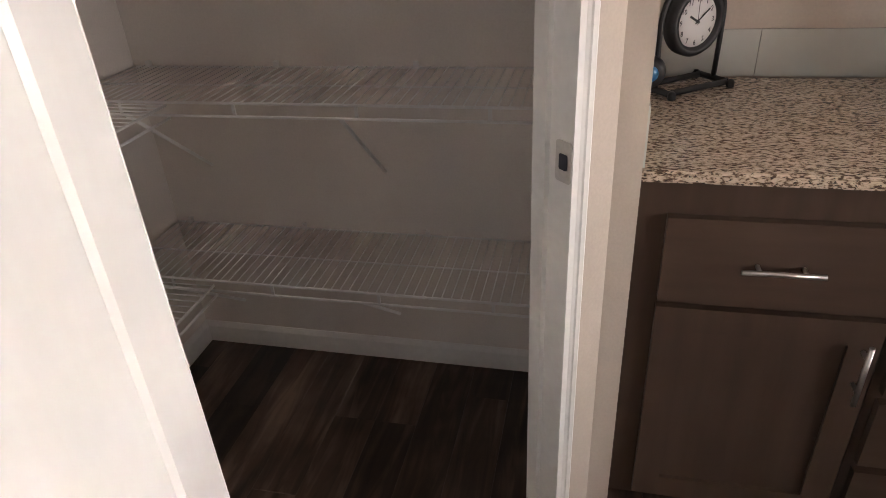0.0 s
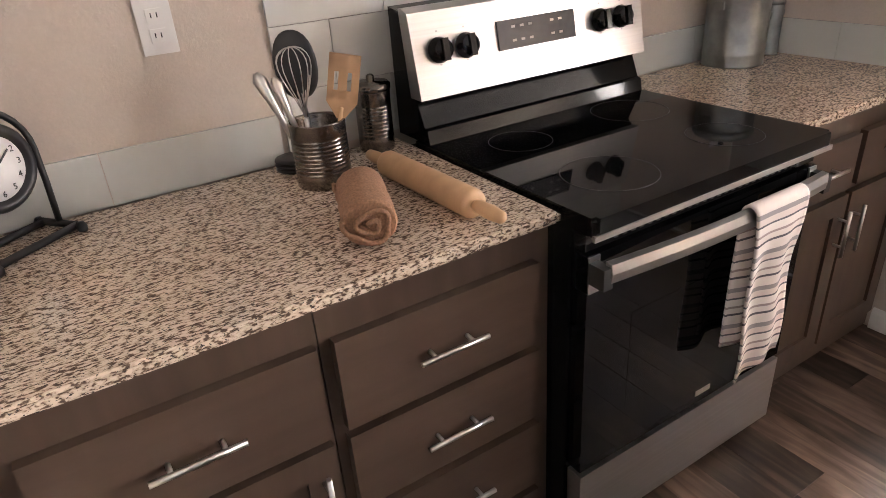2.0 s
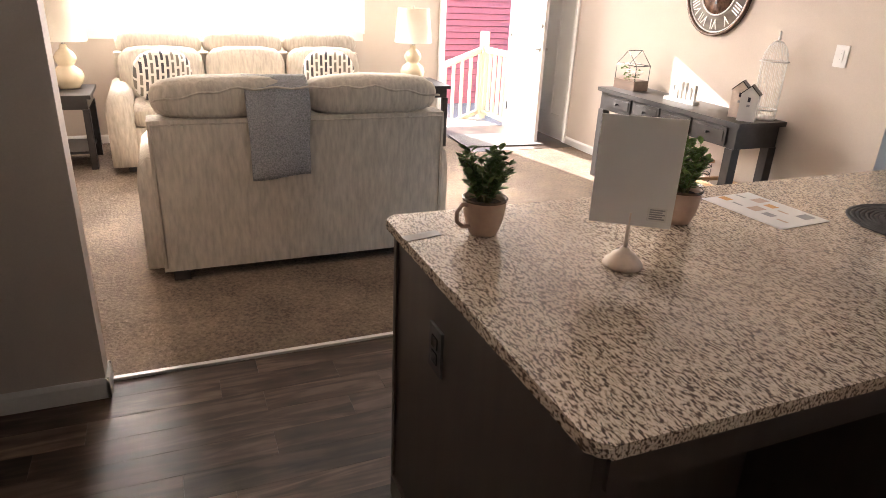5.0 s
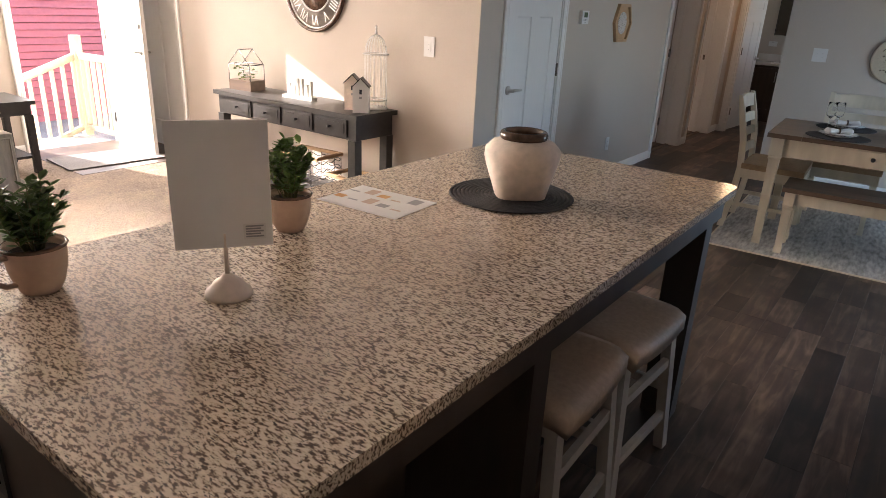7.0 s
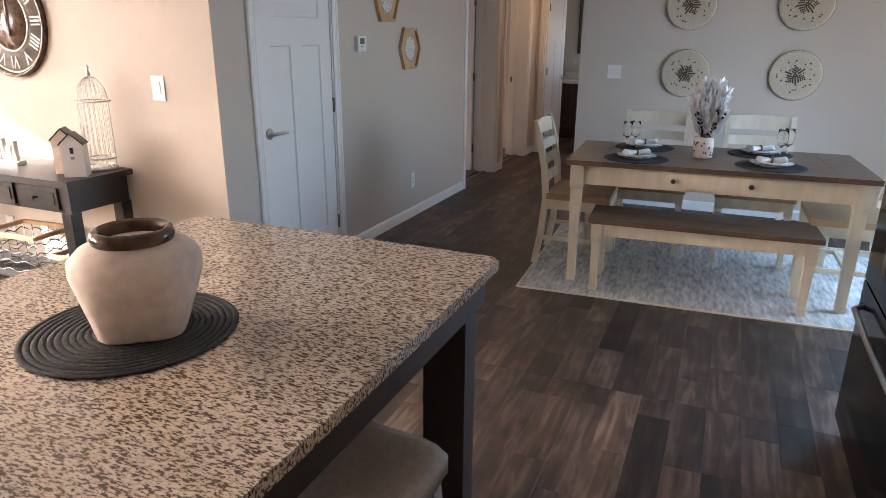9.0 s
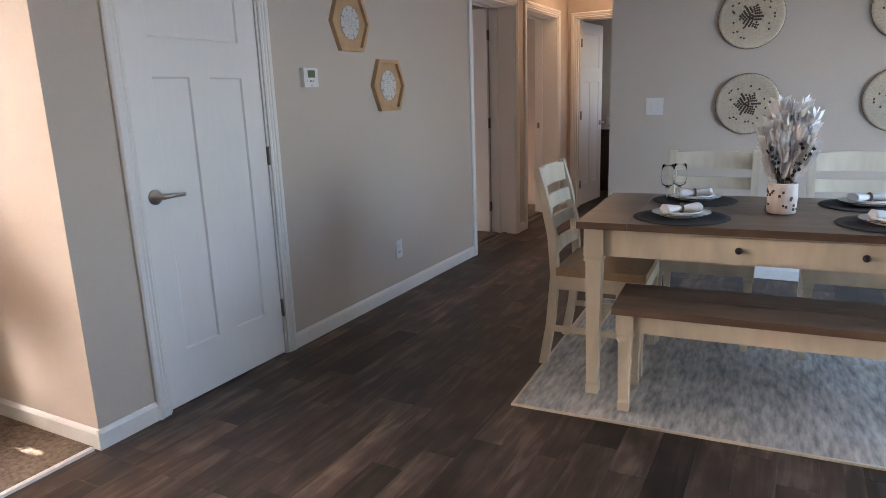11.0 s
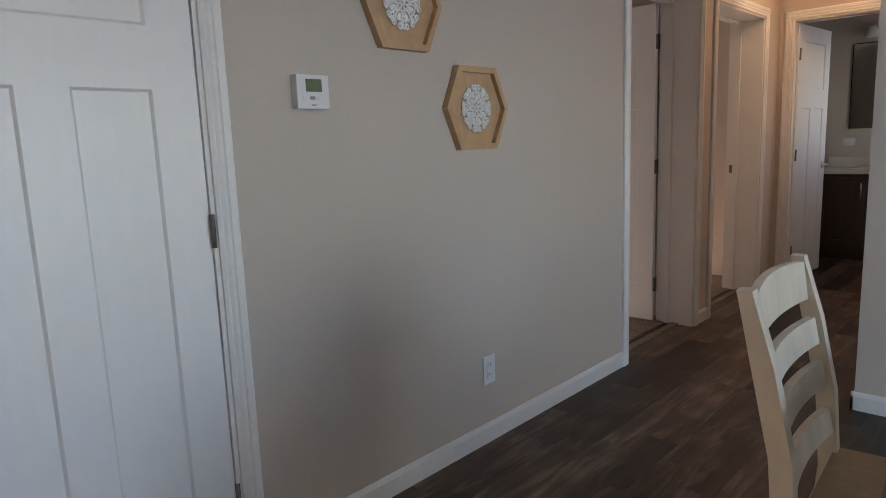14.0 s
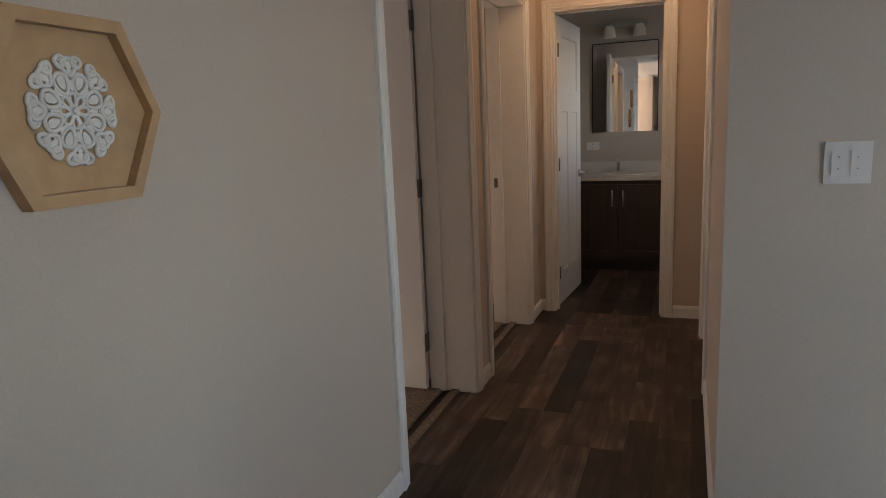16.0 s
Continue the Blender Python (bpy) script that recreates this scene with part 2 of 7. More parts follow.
# ---- building tools ----
def box(bm, a, b, m=None):
    """A block between two corners; m turns it."""
    x0, y0, z0 = a
    x1, y1, z1 = b
    v = [bm.verts.new((x, y, z)) for z in (z0, z1) for x, y in ((x0, y0), (x1, y0), (x1, y1), (x0, y1))]
    fs = [bm.faces.new([v[i] for i in f]) for f in ((3, 2, 1, 0), (4, 5, 6, 7), (0, 1, 5, 4), (1, 2, 6, 5), (2, 3, 7, 6), (3, 0, 4, 7))]
    if m is not None:
        bmesh.ops.transform(bm, matrix=m, verts=v)
    return v


def soft(bm, width, segments=2):
    bmesh.ops.bevel(bm, geom=[e for e in bm.edges if len(e.link_faces) == 2 and e.calc_face_angle(0) > 0.6], offset=width, segments=segments, affect="EDGES", clamp_overlap=True)
    return bm


def block(a, b, bevel=0.003, m=None, segments=2):
    bm = bmesh.new()
    box(bm, a, b, m)
    if bevel:
        soft(bm, bevel, segments)
    return bm


def blocks(items, bevel=0.002):
    bm = bmesh.new()
    for a, b in items:
        box(bm, a, b)
    if bevel:
        soft(bm, bevel)
    return bm


def lathe(profile, seg=32, centre=(0, 0, 0), bm=None, squash=(1, 1), caps=True):
    """Turns a profile of (radius, height) round the upright axis."""
    bm = bm or bmesh.new()
    rings = []
    for r, z in profile:
        rings.append([bm.verts.new((centre[0] + r * squash[0] * math.cos(2 * math.pi * i / seg), centre[1] + r * squash[1] * math.sin(2 * math.pi * i / seg), centre[2] + z)) for i in range(seg)])
    for a, b in zip(rings, rings[1:]):
        for i in range(seg):
            f = bm.faces.new((a[i], a[(i + 1) % seg], b[(i + 1) % seg], b[i]))
            f.smooth = True
    if caps and profile[0][0] > 0:
        bm.faces.new(rings[0][::-1])
    if caps and profile[-1][0] > 0:
        bm.faces.new(rings[-1])
    bmesh.ops.remove_doubles(bm, verts=bm.verts, dist=1e-5)
    return bm


def tube(points, r, seg=8, bm=None, closed=False, caps=True):
    """A round bar along points; r may be a list."""
    bm = bm or bmesh.new()
    pts = [Vector(p) for p in points]
    n = len(pts)
    rings, side = [], None
    for i, p in enumerate(pts):
        if closed:
            d = pts[(i + 1) % n] - pts[i - 1]
        else:
            d = pts[min(i + 1, n - 1)] - pts[max(i - 1, 0)]
        d.normalize()
        if side is None:
            side = d.orthogonal().normalized()
        side = (side - d * side.dot(d)).normalized()
        up = d.cross(side)
        rad = r[i] if isinstance(r, (list, tuple)) else r
        rings.append([bm.verts.new(p + (side * math.cos(2 * math.pi * k / seg) + up * math.sin(2 * math.pi * k / seg)) * rad) for k in range(seg)])
    pairs = list(zip(rings, rings[1:])) + ([(rings[-1], rings[0])] if closed else [])
    for a, b in pairs:
        for k in range(seg):
            f = bm.faces.new((a[k], a[(k + 1) % seg], b[(k + 1) % seg], b[k]))
            f.smooth = True
    if caps and not closed:
        bm.faces.new(rings[0][::-1]), bm.faces.new(rings[-1])
    return bm


def prism(outline, z0, z1, bevel=0.0, m=None):
    """An upright prism over a closed outline of (x, y)."""
    bm = bmesh.new()
    lo = [bm.verts.new((x, y, z0)) for x, y in outline]
    hi = [bm.verts.new((x, y, z1)) for x, y in outline]
    bm.faces.new(lo[::-1]), bm.faces.new(hi)
    k = len(outline)
    for i in range(k):
        bm.faces.new((lo[i], lo[(i + 1) % k], hi[(i + 1) % k], hi[i]))
    if bevel:
        soft(bm, bevel)
    if m is not None:
        bmesh.ops.transform(bm, matrix=m, verts=bm.verts)
    return bm


def rounded(x0, y0, x1, y1, r, k=5):
    """Outline of a rectangle with round corners."""
    out = []
    for cx, cy, a0 in ((x1 - r, y0 + r, -90), (x1 - r, y1 - r, 0), (x0 + r, y1 - r, 90), (x0 + r, y0 + r, 180)):
        for i in range(k + 1):
            a = radians(a0 + 90 * i / k)
            out.append((cx + r * math.cos(a), cy + r * math.sin(a)))
    return out


def pillow(sx, sy, sz, power=4.0, seg=24, centre=(0, 0, 0), wobble=0.0):
    """A stuffed cushion: a rounded box that bulges."""
    bm = bmesh.new()
    bmesh.ops.create_uvsphere(bm, u_segments=seg, v_segments=seg // 2 + 2, radius=1)
    for v in bm.verts:
        d = (abs(v.co.x) ** power + abs(v.co.y) ** power + abs(v.co.z) ** power) ** (1 / power)
        q = v.co / d
        k = 1 + wobble * noise.noise(q * 2.3 + Vector(centre))
        v.co = Vector((q.x * sx / 2 * k + centre[0], q.y * sy / 2 * k + centre[1], q.z * sz / 2 * k + centre[2]))
    for f in bm.faces:
        f.smooth = True
    return bm


def mesh_of(name, bm, material):
    bmesh.ops.recalc_face_normals(bm, faces=bm.faces)
    me = bpy.data.meshes.new(name)
    bm.to_mesh(me)
    bm.free()
    if material:
        me.materials.append(material)
    return me


def part(name, bm, material, parent, label=""):
    ob = new(name, mesh_of(name, bm, material))
    ob.parent = parent
    return tagged(ob, label)


def thing(name, label, category, at=(0, 0, 0), turn=0.0, group=""):
    ob = new(name)
    ob.empty_display_size = 0.05
    ob.matrix_basis = pose(*at, 0, 0, turn)
    return tagged(ob, label, category, group)


def solid(name, bm, material, label, category, at=(0, 0, 0), turn=0.0, group=""):
    """A thing of one piece."""
    ob = new(name, mesh_of(name, bm, material))
    ob.matrix_basis = pose(*at, 0, 0, turn)
    return tagged(ob, label, category, group)


def structure(name, bm, material, label="", category=""):
    ob = new(name, mesh_of(name, bm, material))
    return tagged(ob, label, category, kind="structure")


def wall_blocks(axis, c0, c1, a, b, openings, height=2.44):
    """Blocks of a wall along x or y: c0..c1 is its thickness, a..b its run; openings are (from, to, sill, head)."""
    out = []

    def add(p, q, z0, z1):
        if q - p > 1e-4 and z1 - z0 > 1e-4:
            out.append(((p, c0, z0), (q, c1, z1)) if axis == "x" else ((c0, p, z0), (c1, q, z1)))
    at = a
    for p, q, z0, z1 in sorted(openings):
        add(at, p, 0, height)
        add(p, q, 0, z0), add(p, q, z1, height)
        at = q
    add(at, b, 0, height)
    return out


def wall(name, axis, c0, c1, a, b, openings=(), material=None, label="greige painted drywall"):
    return structure(name, blocks(wall_blocks(axis, c0, c1, a, b, openings), 0), material or WALL, label, "wall")


# ---- the shell: one storey, 2.44 m to the ceiling ----
H, MX0, MX1 = 2.44, 3.12, 3.36          # the thick wall between the two halves of the house
WX, EX = -0.95, 7.20
KX, KY = -0.10, -0.078              # the kitchen run and the pantry are laid out from their own corner
YC = -3.29                           # entry wall
wall("wall_north", "x", 1.80 + KY, 1.92 + KY, 0.50 + KX, EX)
wall("wall_kitchen_end", "y", 3.135 + KX, 3.25 + KX, 0.80 + KY, 1.80 + KY)
wall("wall_marriage", "y", MX0, MX1, -9.13, YC, [(-4.346, -3.606, 0, 2.03), (-7.525, -6.65, 0, 2.03), (-8.70, -7.80, 0, 2.03)])
wall("wall_entry", "x", YC - 0.12, YC, MX1, EX + 0.12, [(6.36, 7.07, 0, 2.03)])
wall("wall_east", "y", EX, EX + 0.12, YC, 1.85, [(-3.10, -2.28, 0, 2.03), (-1.35, 1.05, 1.00, 2.10)])
wall("wall_dining", "x", -6.81, -6.69, WX, 2.06)
wall("wall_hall", "y", 1.98, 2.06, -9.13, -6.81, [(-8.63, -7.83, 0, 2.03)])
wall("wall_hall_end", "x", -9.17, -9.05, 2.06, MX0, [(2.30, 3.02, 0, 2.03)])
wall("wall_west", "y", WX - 0.12, WX, -6.81, 1.85, [(-6.05, -4.35, 0.1, 2.05)])
PX = -0.90                             # pantry side wall, furred out
wall("wall_pantry_back", "x", 1.61 + KY, 1.73 + KY, WX, 0.50 + KX, material=PANTRYW, label="painted drywall, colour lightened to brighten the pantry")
wall("wall_pantry_west", "y", WX + 0.001, PX, 0.30 + KY, 1.61 + KY, material=PANTRYW, label="painted drywall, colour lightened to brighten the pantry")
wall("wall_pantry_side", "y", 0.50 + KX, 0.594 + KX, 1.065 + KY, 1.80 + KY)
wall("wall_pantry_south", "x", 0.20 + KY, 0.30 + KY, WX, -0.20 + KX)
wall("wall_bath_back", "x", -11.05, -10.93, 1.4, 4.4)
wall("wall_bath_east", "y", 3.9, 4.02, -10.93, -9.13)
wall("wall_bath_west", "y", 1.6, 1.72, -10.93, -9.13, [(-10.4, -9.8, 1.2, 1.9)])
wall("wall_rooms_south", "x", -9.25, -9.13, MX1, 6.2)
# unseen wall; its low openings are made up, set to keep sun out
wall("wall_rooms_east", "y", 6.2, 6.32, -9.13, YC - 0.12, [(-8.9, -7.9, 0.42, 1.10), (-7.4, -6.6, 0.42, 1.10)])
wall("wall_rooms_between", "x", -6.40, -6.30, MX1, 6.2)
wall("wall_rooms_between_far", "x", -7.72, -7.62, MX1, 6.2)
wall("wall_closet_west", "y", 0.9, 1.0, -9.13, -6.81)
wall("wall_closet_south", "x", -9.13, -9.05, 1.0, 1.98)

# corner pantry: its door wall stands at 45 degrees
PANTRY = pose(-0.045 + KX, 0.475 + KY, 0, 0, 0, 45)      # x along the wall from the hinge jamb, y into the pantry
P0, PT = 0.05, 0.07                     # the opening starts here; the wall's thickness
bm = bmesh.new()
for a, b in (((-0.22, 0.0, 0), (P0, PT, H)), ((0.72, 0.0, 0), (0.893, PT, H)), ((P0, 0, 2.03), (0.72, PT, H))):
    box(bm, a, b, PANTRY)
structure("wall_pantry_front", bm, WALL, "greige painted drywall round the pantry door", "wall")

structure("ceiling", block((WX - 0.2, -11.1, H), (EX + 0.1, 1.95, H + 0.1), 0), CEIL, "white textured ceiling", "ceiling")
floor = structure("floor", block((WX - 0.1, -11.0, -0.06), (3.30, 1.9, -0.010), 0), SUBFLOOR, "dark grey-brown vinyl plank floor", "floor")
structure("floor_carpet", block((3.153, YC - 0.01, -0.06), (EX + 0.06, 1.75, 0.008), 0), CARPET, "tan cut-pile carpet", "carpet")
structure("floor_rooms", block((3.30, -9.14, -0.06), (6.21, YC - 0.11, 0.004), 0), CARPET, "tan carpet in the bedrooms", "carpet")
structure("trim_carpet_edge", block((3.135, YC + 0.02, -0.01), (3.156, 0.722, 0.012), 0.003), WHITE, "thin pale carpet transition strip", "trim")
structure("floor_entry", block((6.15, YC + 0.014, 0.0), (EX + 0.05, -2.2, 0.011), 0.002), PLANK, "vinyl plank entry floor", "floor")

# more finishes
CLOTH_BROWN = mat("brown_linen", (0.37, 0.20, 0.115), 0.95, grain=220, amount=0.2, bump=0.7)
BEECH = mat("pale_beech_wood", (0.60, 0.37, 0.20), 0.5, grain=26, amount=0.1, bump=0.04, stretch=(0.15, 1, 1))
BEECH_UP = mat("honey_frame_wood", (0.56, 0.35, 0.19), 0.5, grain=20, amount=0.09, bump=0.06, stretch=(1, 0.2, 1))
GUNMETAL = mat("dark_hammered_metal", (0.20, 0.18, 0.16), 0.22, 1.0, grain=70, amount=0.15, bump=0.2)
GALV = mat("galvanised_steel", (0.42, 0.44, 0.43), 0.38, 1.0, grain=14, amount=0.22, bump=0.1)
CREAM = mat("distressed_cream_paint", (0.66, 0.58, 0.45), 0.55, grain=16, amount=0.1, bump=0.08, stretch=(1, 1, 0.25))
OAK = mat("weathered_brown_oak", (0.17, 0.11, 0.075), 0.4, grain=18, amount=0.2, bump=0.08, stretch=(0.12, 1, 1))
OAKSEAT = mat("tan_seat_leather", (0.36, 0.24, 0.135), 0.55, grain=45, amount=0.1, bump=0.1)
SEATTAUPE = mat("taupe_stool_leather", (0.47, 0.36, 0.275), 0.5, grain=60, amount=0.1, bump=0.15)
STOOLWOOD = mat("whitewashed_stool_wood", (0.50, 0.46, 0.41), 0.6, grain=24, amount=0.1, bump=0.1, stretch=(1, 1, 0.2))
BLACKWOOD = mat("black_painted_wood", (0.028, 0.025, 0.024), 0.38, grain=30, amount=0.2, bump=0.05)
TERRA = mat("blush_ceramic", (0.52, 0.36, 0.27), 0.45, grain=40, amount=0.08, bump=0.05)
SOIL = mat("dark_soil", (0.06, 0.04, 0.03), 1.0, grain=120, amount=0.4, bump=1.0)
LEAF = mat("green_leaf", (0.15, 0.26, 0.06), 0.45, grain=30, amount=0.3, random_value=0.25)
STEM = mat("leaf_stem", (0.16, 0.15, 0.06), 0.7)
CLAY = mat("pitted_white_clay", (0.80, 0.67, 0.575), 0.75, grain=36, amount=0.1, bump=0.5)
GLAZE = mat("brown_glazed_rim", (0.14, 0.078, 0.048), 0.22, grain=30, amount=0.4, bump=0.2)
WICKER = mat("charcoal_woven_mat", (0.035, 0.034, 0.035), 0.75, grain=120, amount=0.3, bump=0.6)
PAPER = mat("white_paper", (0.78, 0.76, 0.74), 0.6, grain=8, amount=0.02)
PLATEW = mat("white_glazed_china", (0.75, 0.73, 0.70), 0.18, grain=10, amount=0.03)
PLASTICW = mat("white_plastic", (0.76, 0.75, 0.73), 0.35, grain=10, amount=0.02)
INK = mat("dark_ink", (0.02, 0.02, 0.02), 0.6)
GREYINK = mat("grey_print", (0.3, 0.3, 0.31), 0.6)
ORANGEINK = mat("orange_print", (0.65, 0.34, 0.12), 0.6)
LCD = mat("olive_lcd_glass", (0.15, 0.18, 0.11), 0.2)
DISPLAY = mat("dark_display_glass", (0.03, 0.035, 0.045), 0.05)
WOVEN = mat("ivory_hammered_disc", (0.66, 0.56, 0.43), 0.35, grain=90, amount=0.15, bump=0.6)
BRONZE = mat("dark_bronze_fleck", (0.13, 0.10, 0.075), 0.35, 0.6, grain=60, amount=0.2)
FEATHER = mat("dried_white_plume", (0.88, 0.86, 0.83), 0.9, grain=60, amount=0.1)
BERRY = mat("dark_berry", (0.02, 0.02, 0.035), 0.5)
LAMPCREAM = mat("cream_gourd_ceramic", (0.72, 0.60, 0.42), 0.25, grain=10, amount=0.05)
SHADE = mat("ivory_lamp_shade", (0.80, 0.74, 0.63), 0.9, grain=150, amount=0.04, bump=0.2)
THROW = mat("grey_knit_throw", (0.36, 0.36, 0.37), 0.95, grain=140, amount=0.3, bump=1.0, spec=0.1)
SIDING = mat("rose_red_lap_siding", (0.44, 0.125, 0.145), 0.6, grain=20, amount=0.06)
DECK = mat("pale_pine_lumber", (0.66, 0.56, 0.40), 0.7, grain=20, amount=0.12, bump=0.1, stretch=(1, 1, 0.3))
CONCRETE = mat("pale_concrete", (0.45, 0.43, 0.40), 0.9, grain=30, amount=0.12, bump=0.3)
MATGREY = mat("grey_coir_doormat", (0.19, 0.175, 0.165), 1.0, grain=160, amount=0.3, bump=0.8)
MIRROR = mat("silvered_mirror", (0.9, 0.9, 0.9), 0.01, 1.0, grain=2, amount=0.001)
CULTURED = mat("white_cultured_marble", (0.72, 0.70, 0.66), 0.2, grain=6, amount=0.05)
BLUEVINYL = mat("blue_label", (0.03, 0.20, 0.42), 0.3)


# ---- trim: casings, jambs and baseboards ----
def casing_profile(w):
    """Cross section of a fluted door casing: width along u, thickness along v."""
    return [(0, 0), (0, 0.010), (0.008, 0.014), (0.016, 0.011), (0.024, 0.015), (w * 0.55, 0.013), (w * 0.62, 0.017), (w - 0.008, 0.018), (w, 0.012), (w, 0)]


def casing(name, frame_m, width, head=2.03, w=0.062, side=1):
    """Fluted casing round an opening; frame_m has x along the wall from the opening's start, y out of the wall towards the viewer."""
    bm = bmesh.new()
    prof = casing_profile(w)

    def strip(p, q, miter_p, miter_q, out):
        rings = []
        for end, mit in ((p, miter_p), (q, miter_q)):
            rings.append([bm.verts.new(frame_m @ Vector((end[0] + out[0] * u + mit[0] * u, -v, end[1] + out[1] * u + mit[1] * u))) for u, v in prof])
        k = len(prof)
        for i in range(k):
            bm.faces.new((rings[0][i], rings[0][(i + 1) % k], rings[1][(i + 1) % k], rings[1][i]))
        bm.faces.new(rings[0][::-1]), bm.faces.new(rings[1])
    strip((0, 0), (0, head), (0, 0), (0, 1), (-1, 0))
    strip((width, 0), (width, head), (0, 0), (0, 1), (1, 0))
    strip((0, head), (width, head), (-1, 0), (1, 0), (0, 1))
    return structure(name, bm, WHITE, "white fluted door casing", "trim")


def jamb(name, frame_m, width, depth, head=2.03, stop=None):
    """Jamb boards lining an opening, with a stop strip at the given depth; y runs into the wall."""
    bm = bmesh.new()
    t = 0.012
    for a, b in (((-0.001, -0.001, 0), (t, depth + 0.001, head)), ((width - t, -0.001, 0), (width + 0.001, depth + 0.001, head)), ((t, -0.001, head - t), (width - t, depth + 0.001, head + 0.001))):
        box(bm, a, b, frame_m)
    if stop is not None:
        s = 0.011
        for a, b in (((t, stop, 0), (t + s, stop + 0.033, head - t)), ((width - t - s, stop, 0), (width - t, stop + 0.033, head - t)), ((t + s, stop, head - t - s), (width - t - s, stop + 0.033, head - t))):
            box(bm, a, b, frame_m)
    return structure(name, bm, WHITE, "white door jamb", "trim")


def baseboard(name, runs, h=0.083, t=0.012):
    """Baseboards: runs of (x0, y0, x1, y1) with the room on the left hand of the run."""
    bm = bmesh.new()
    for x0, y0, x1, y1 in runs:
        d = Vector((x1 - x0, y1 - y0, 0))
        n = Vector((-d.y, d.x, 0)).normalized()
        prof = [(0.0005, 0.001), (t, 0.001), (t, h - 0.018), (t * 0.6, h - 0.006), (t * 0.3, h), (0.0005, h)]
        rings = [[bm.verts.new(Vector((x, y, 0)) + n * u + Vector((0, 0, z))) for u, z in prof] for x, y in ((x0, y0), (x1, y1))]
        k = len(prof)
        for i in range(k):
            bm.faces.new((rings[0][i], rings[0][(i + 1) % k], rings[1][(i + 1) % k], rings[1][i]))
        bm.faces.new(rings[0][::-1]), bm.faces.new(rings[1])
    return structure(name, bm, WHITE, "white moulded baseboard", "baseboard")


# runs keep the room on their left
baseboard("baseboard", [
    (3.135 + KX, 0.788 + KY, 3.135 + KX, 1.15 + KY), (3.262 + KX, 0.80 + KY, 3.123 + KX, 0.80 + KY), (3.25 + KX, 1.80 + KY, 3.25 + KX, 0.788 + KY),
    (MX0, -6.587, MX0, -4.409), (MX0, -3.543, MX0, YC + 0.012), (3.108, YC, 6.295, YC), (7.135, YC, EX, YC),
    (WX, -6.69, 2.072, -6.69), (2.06, -6.678, 2.06, -7.765), (2.06, -8.695, 2.06, -9.05),
    (MX0, -7.737, MX0, -7.588), (MX0, -9.05, MX0, -8.763), (3.085, -9.05, MX0, -9.05), (2.06, -9.05, 2.235, -9.05),
    (0.50 + KX, 1.61 + KY, PX, 1.61 + KY), (PX, 1.61 + KY, PX, 0.30 + KY), (EX, -2.21, EX, 1.72), (EX, 1.722, 3.16, 1.722), (1.72, -10.93, 3.9, -10.93)])

MWEST = lambda y: Matrix.Translation((MX0, y, 0)) @ Matrix.Rotation(radians(-90), 4, "Z")     # x runs towards -y, y into the wall
for y0, w in ((-3.606, 0.74), (-6.65, 0.875), (-7.80, 0.90)):
    casing("trim_casing", MWEST(y0), w)
    jamb("trim_jamb", MWEST(y0), w, MX1 - MX0, stop=0.045 if w < 0.8 else 0.155)
casing("trim_casing", pose(2.30, -9.05, 0) @ Matrix.Scale(-1, 4, (0, 1, 0)), 0.72)
jamb("trim_jamb", pose(2.30, -9.17, 0), 0.72, 0.12, stop=0.04)
casing("trim_casing", PANTRY @ pose(P0, 0, 0), 0.72 - P0, w=0.044)
jamb("trim_jamb", PANTRY @ pose(P0, -0.028, 0), 0.72 - P0, PT + 0.028, stop=0.056)
HALLR = Matrix.Translation((2.06, -8.63, 0)) @ Matrix.Rotation(radians(90), 4, "Z")
casing("trim_casing", HALLR, 0.80)
jamb("trim_jamb", HALLR, 0.80, 0.08, stop=0.04)
casing("trim_casing", pose(6.36, YC, 0) @ Matrix.Scale(-1, 4, (0, 1, 0)), 0.71)
jamb("trim_jamb", pose(6.36, YC - 0.12, 0), 0.71, 0.12, stop=0.03)
EASTD = Matrix.Translation((EX, -2.28, 0)) @ Matrix.Rotation(radians(-90), 4, "Z")
casing("trim_casing", EASTD, 0.82)
jamb("trim_jamb", EASTD, 0.82, 0.12, stop=0.06)
structure("trim_threshold", blocks([((MX0 + 0.09, -7.525, 0), (MX0 + 0.13, -6.65, 0.010)), ((MX0 + 0.09, -8.70, 0), (MX0 + 0.13, -7.80, 0.010))]), CARPET, "pale carpet transition strips", "trim")


# ---- doors ----
def lever(parent, x, z, y, side, out):
    """A nickel lever with its round rose; side is the way the lever points, out the way out of the door's face."""
    bm = lathe([(0.031, 0), (0.031, 0.006), (0.024, 0.011), (0.012, 0.014), (0.011, 0.045), (0, 0.046)], 24)
    bmesh.ops.transform(bm, matrix=Matrix.Translation((x, y, z)) @ Matrix.Rotation(radians(90 if out < 0 else -90), 4, "X"), verts=bm.verts)
    tube([(x, y + out * 0.040, z), (x + side * 0.05, y + out * 0.044, z + 0.002), (x + side * 0.115, y + out * 0.040, z - 0.002)], [0.011, 0.010, 0.008], 10, bm)
    return part("door_handle", bm, NICKEL, parent, "brushed nickel lever handle")


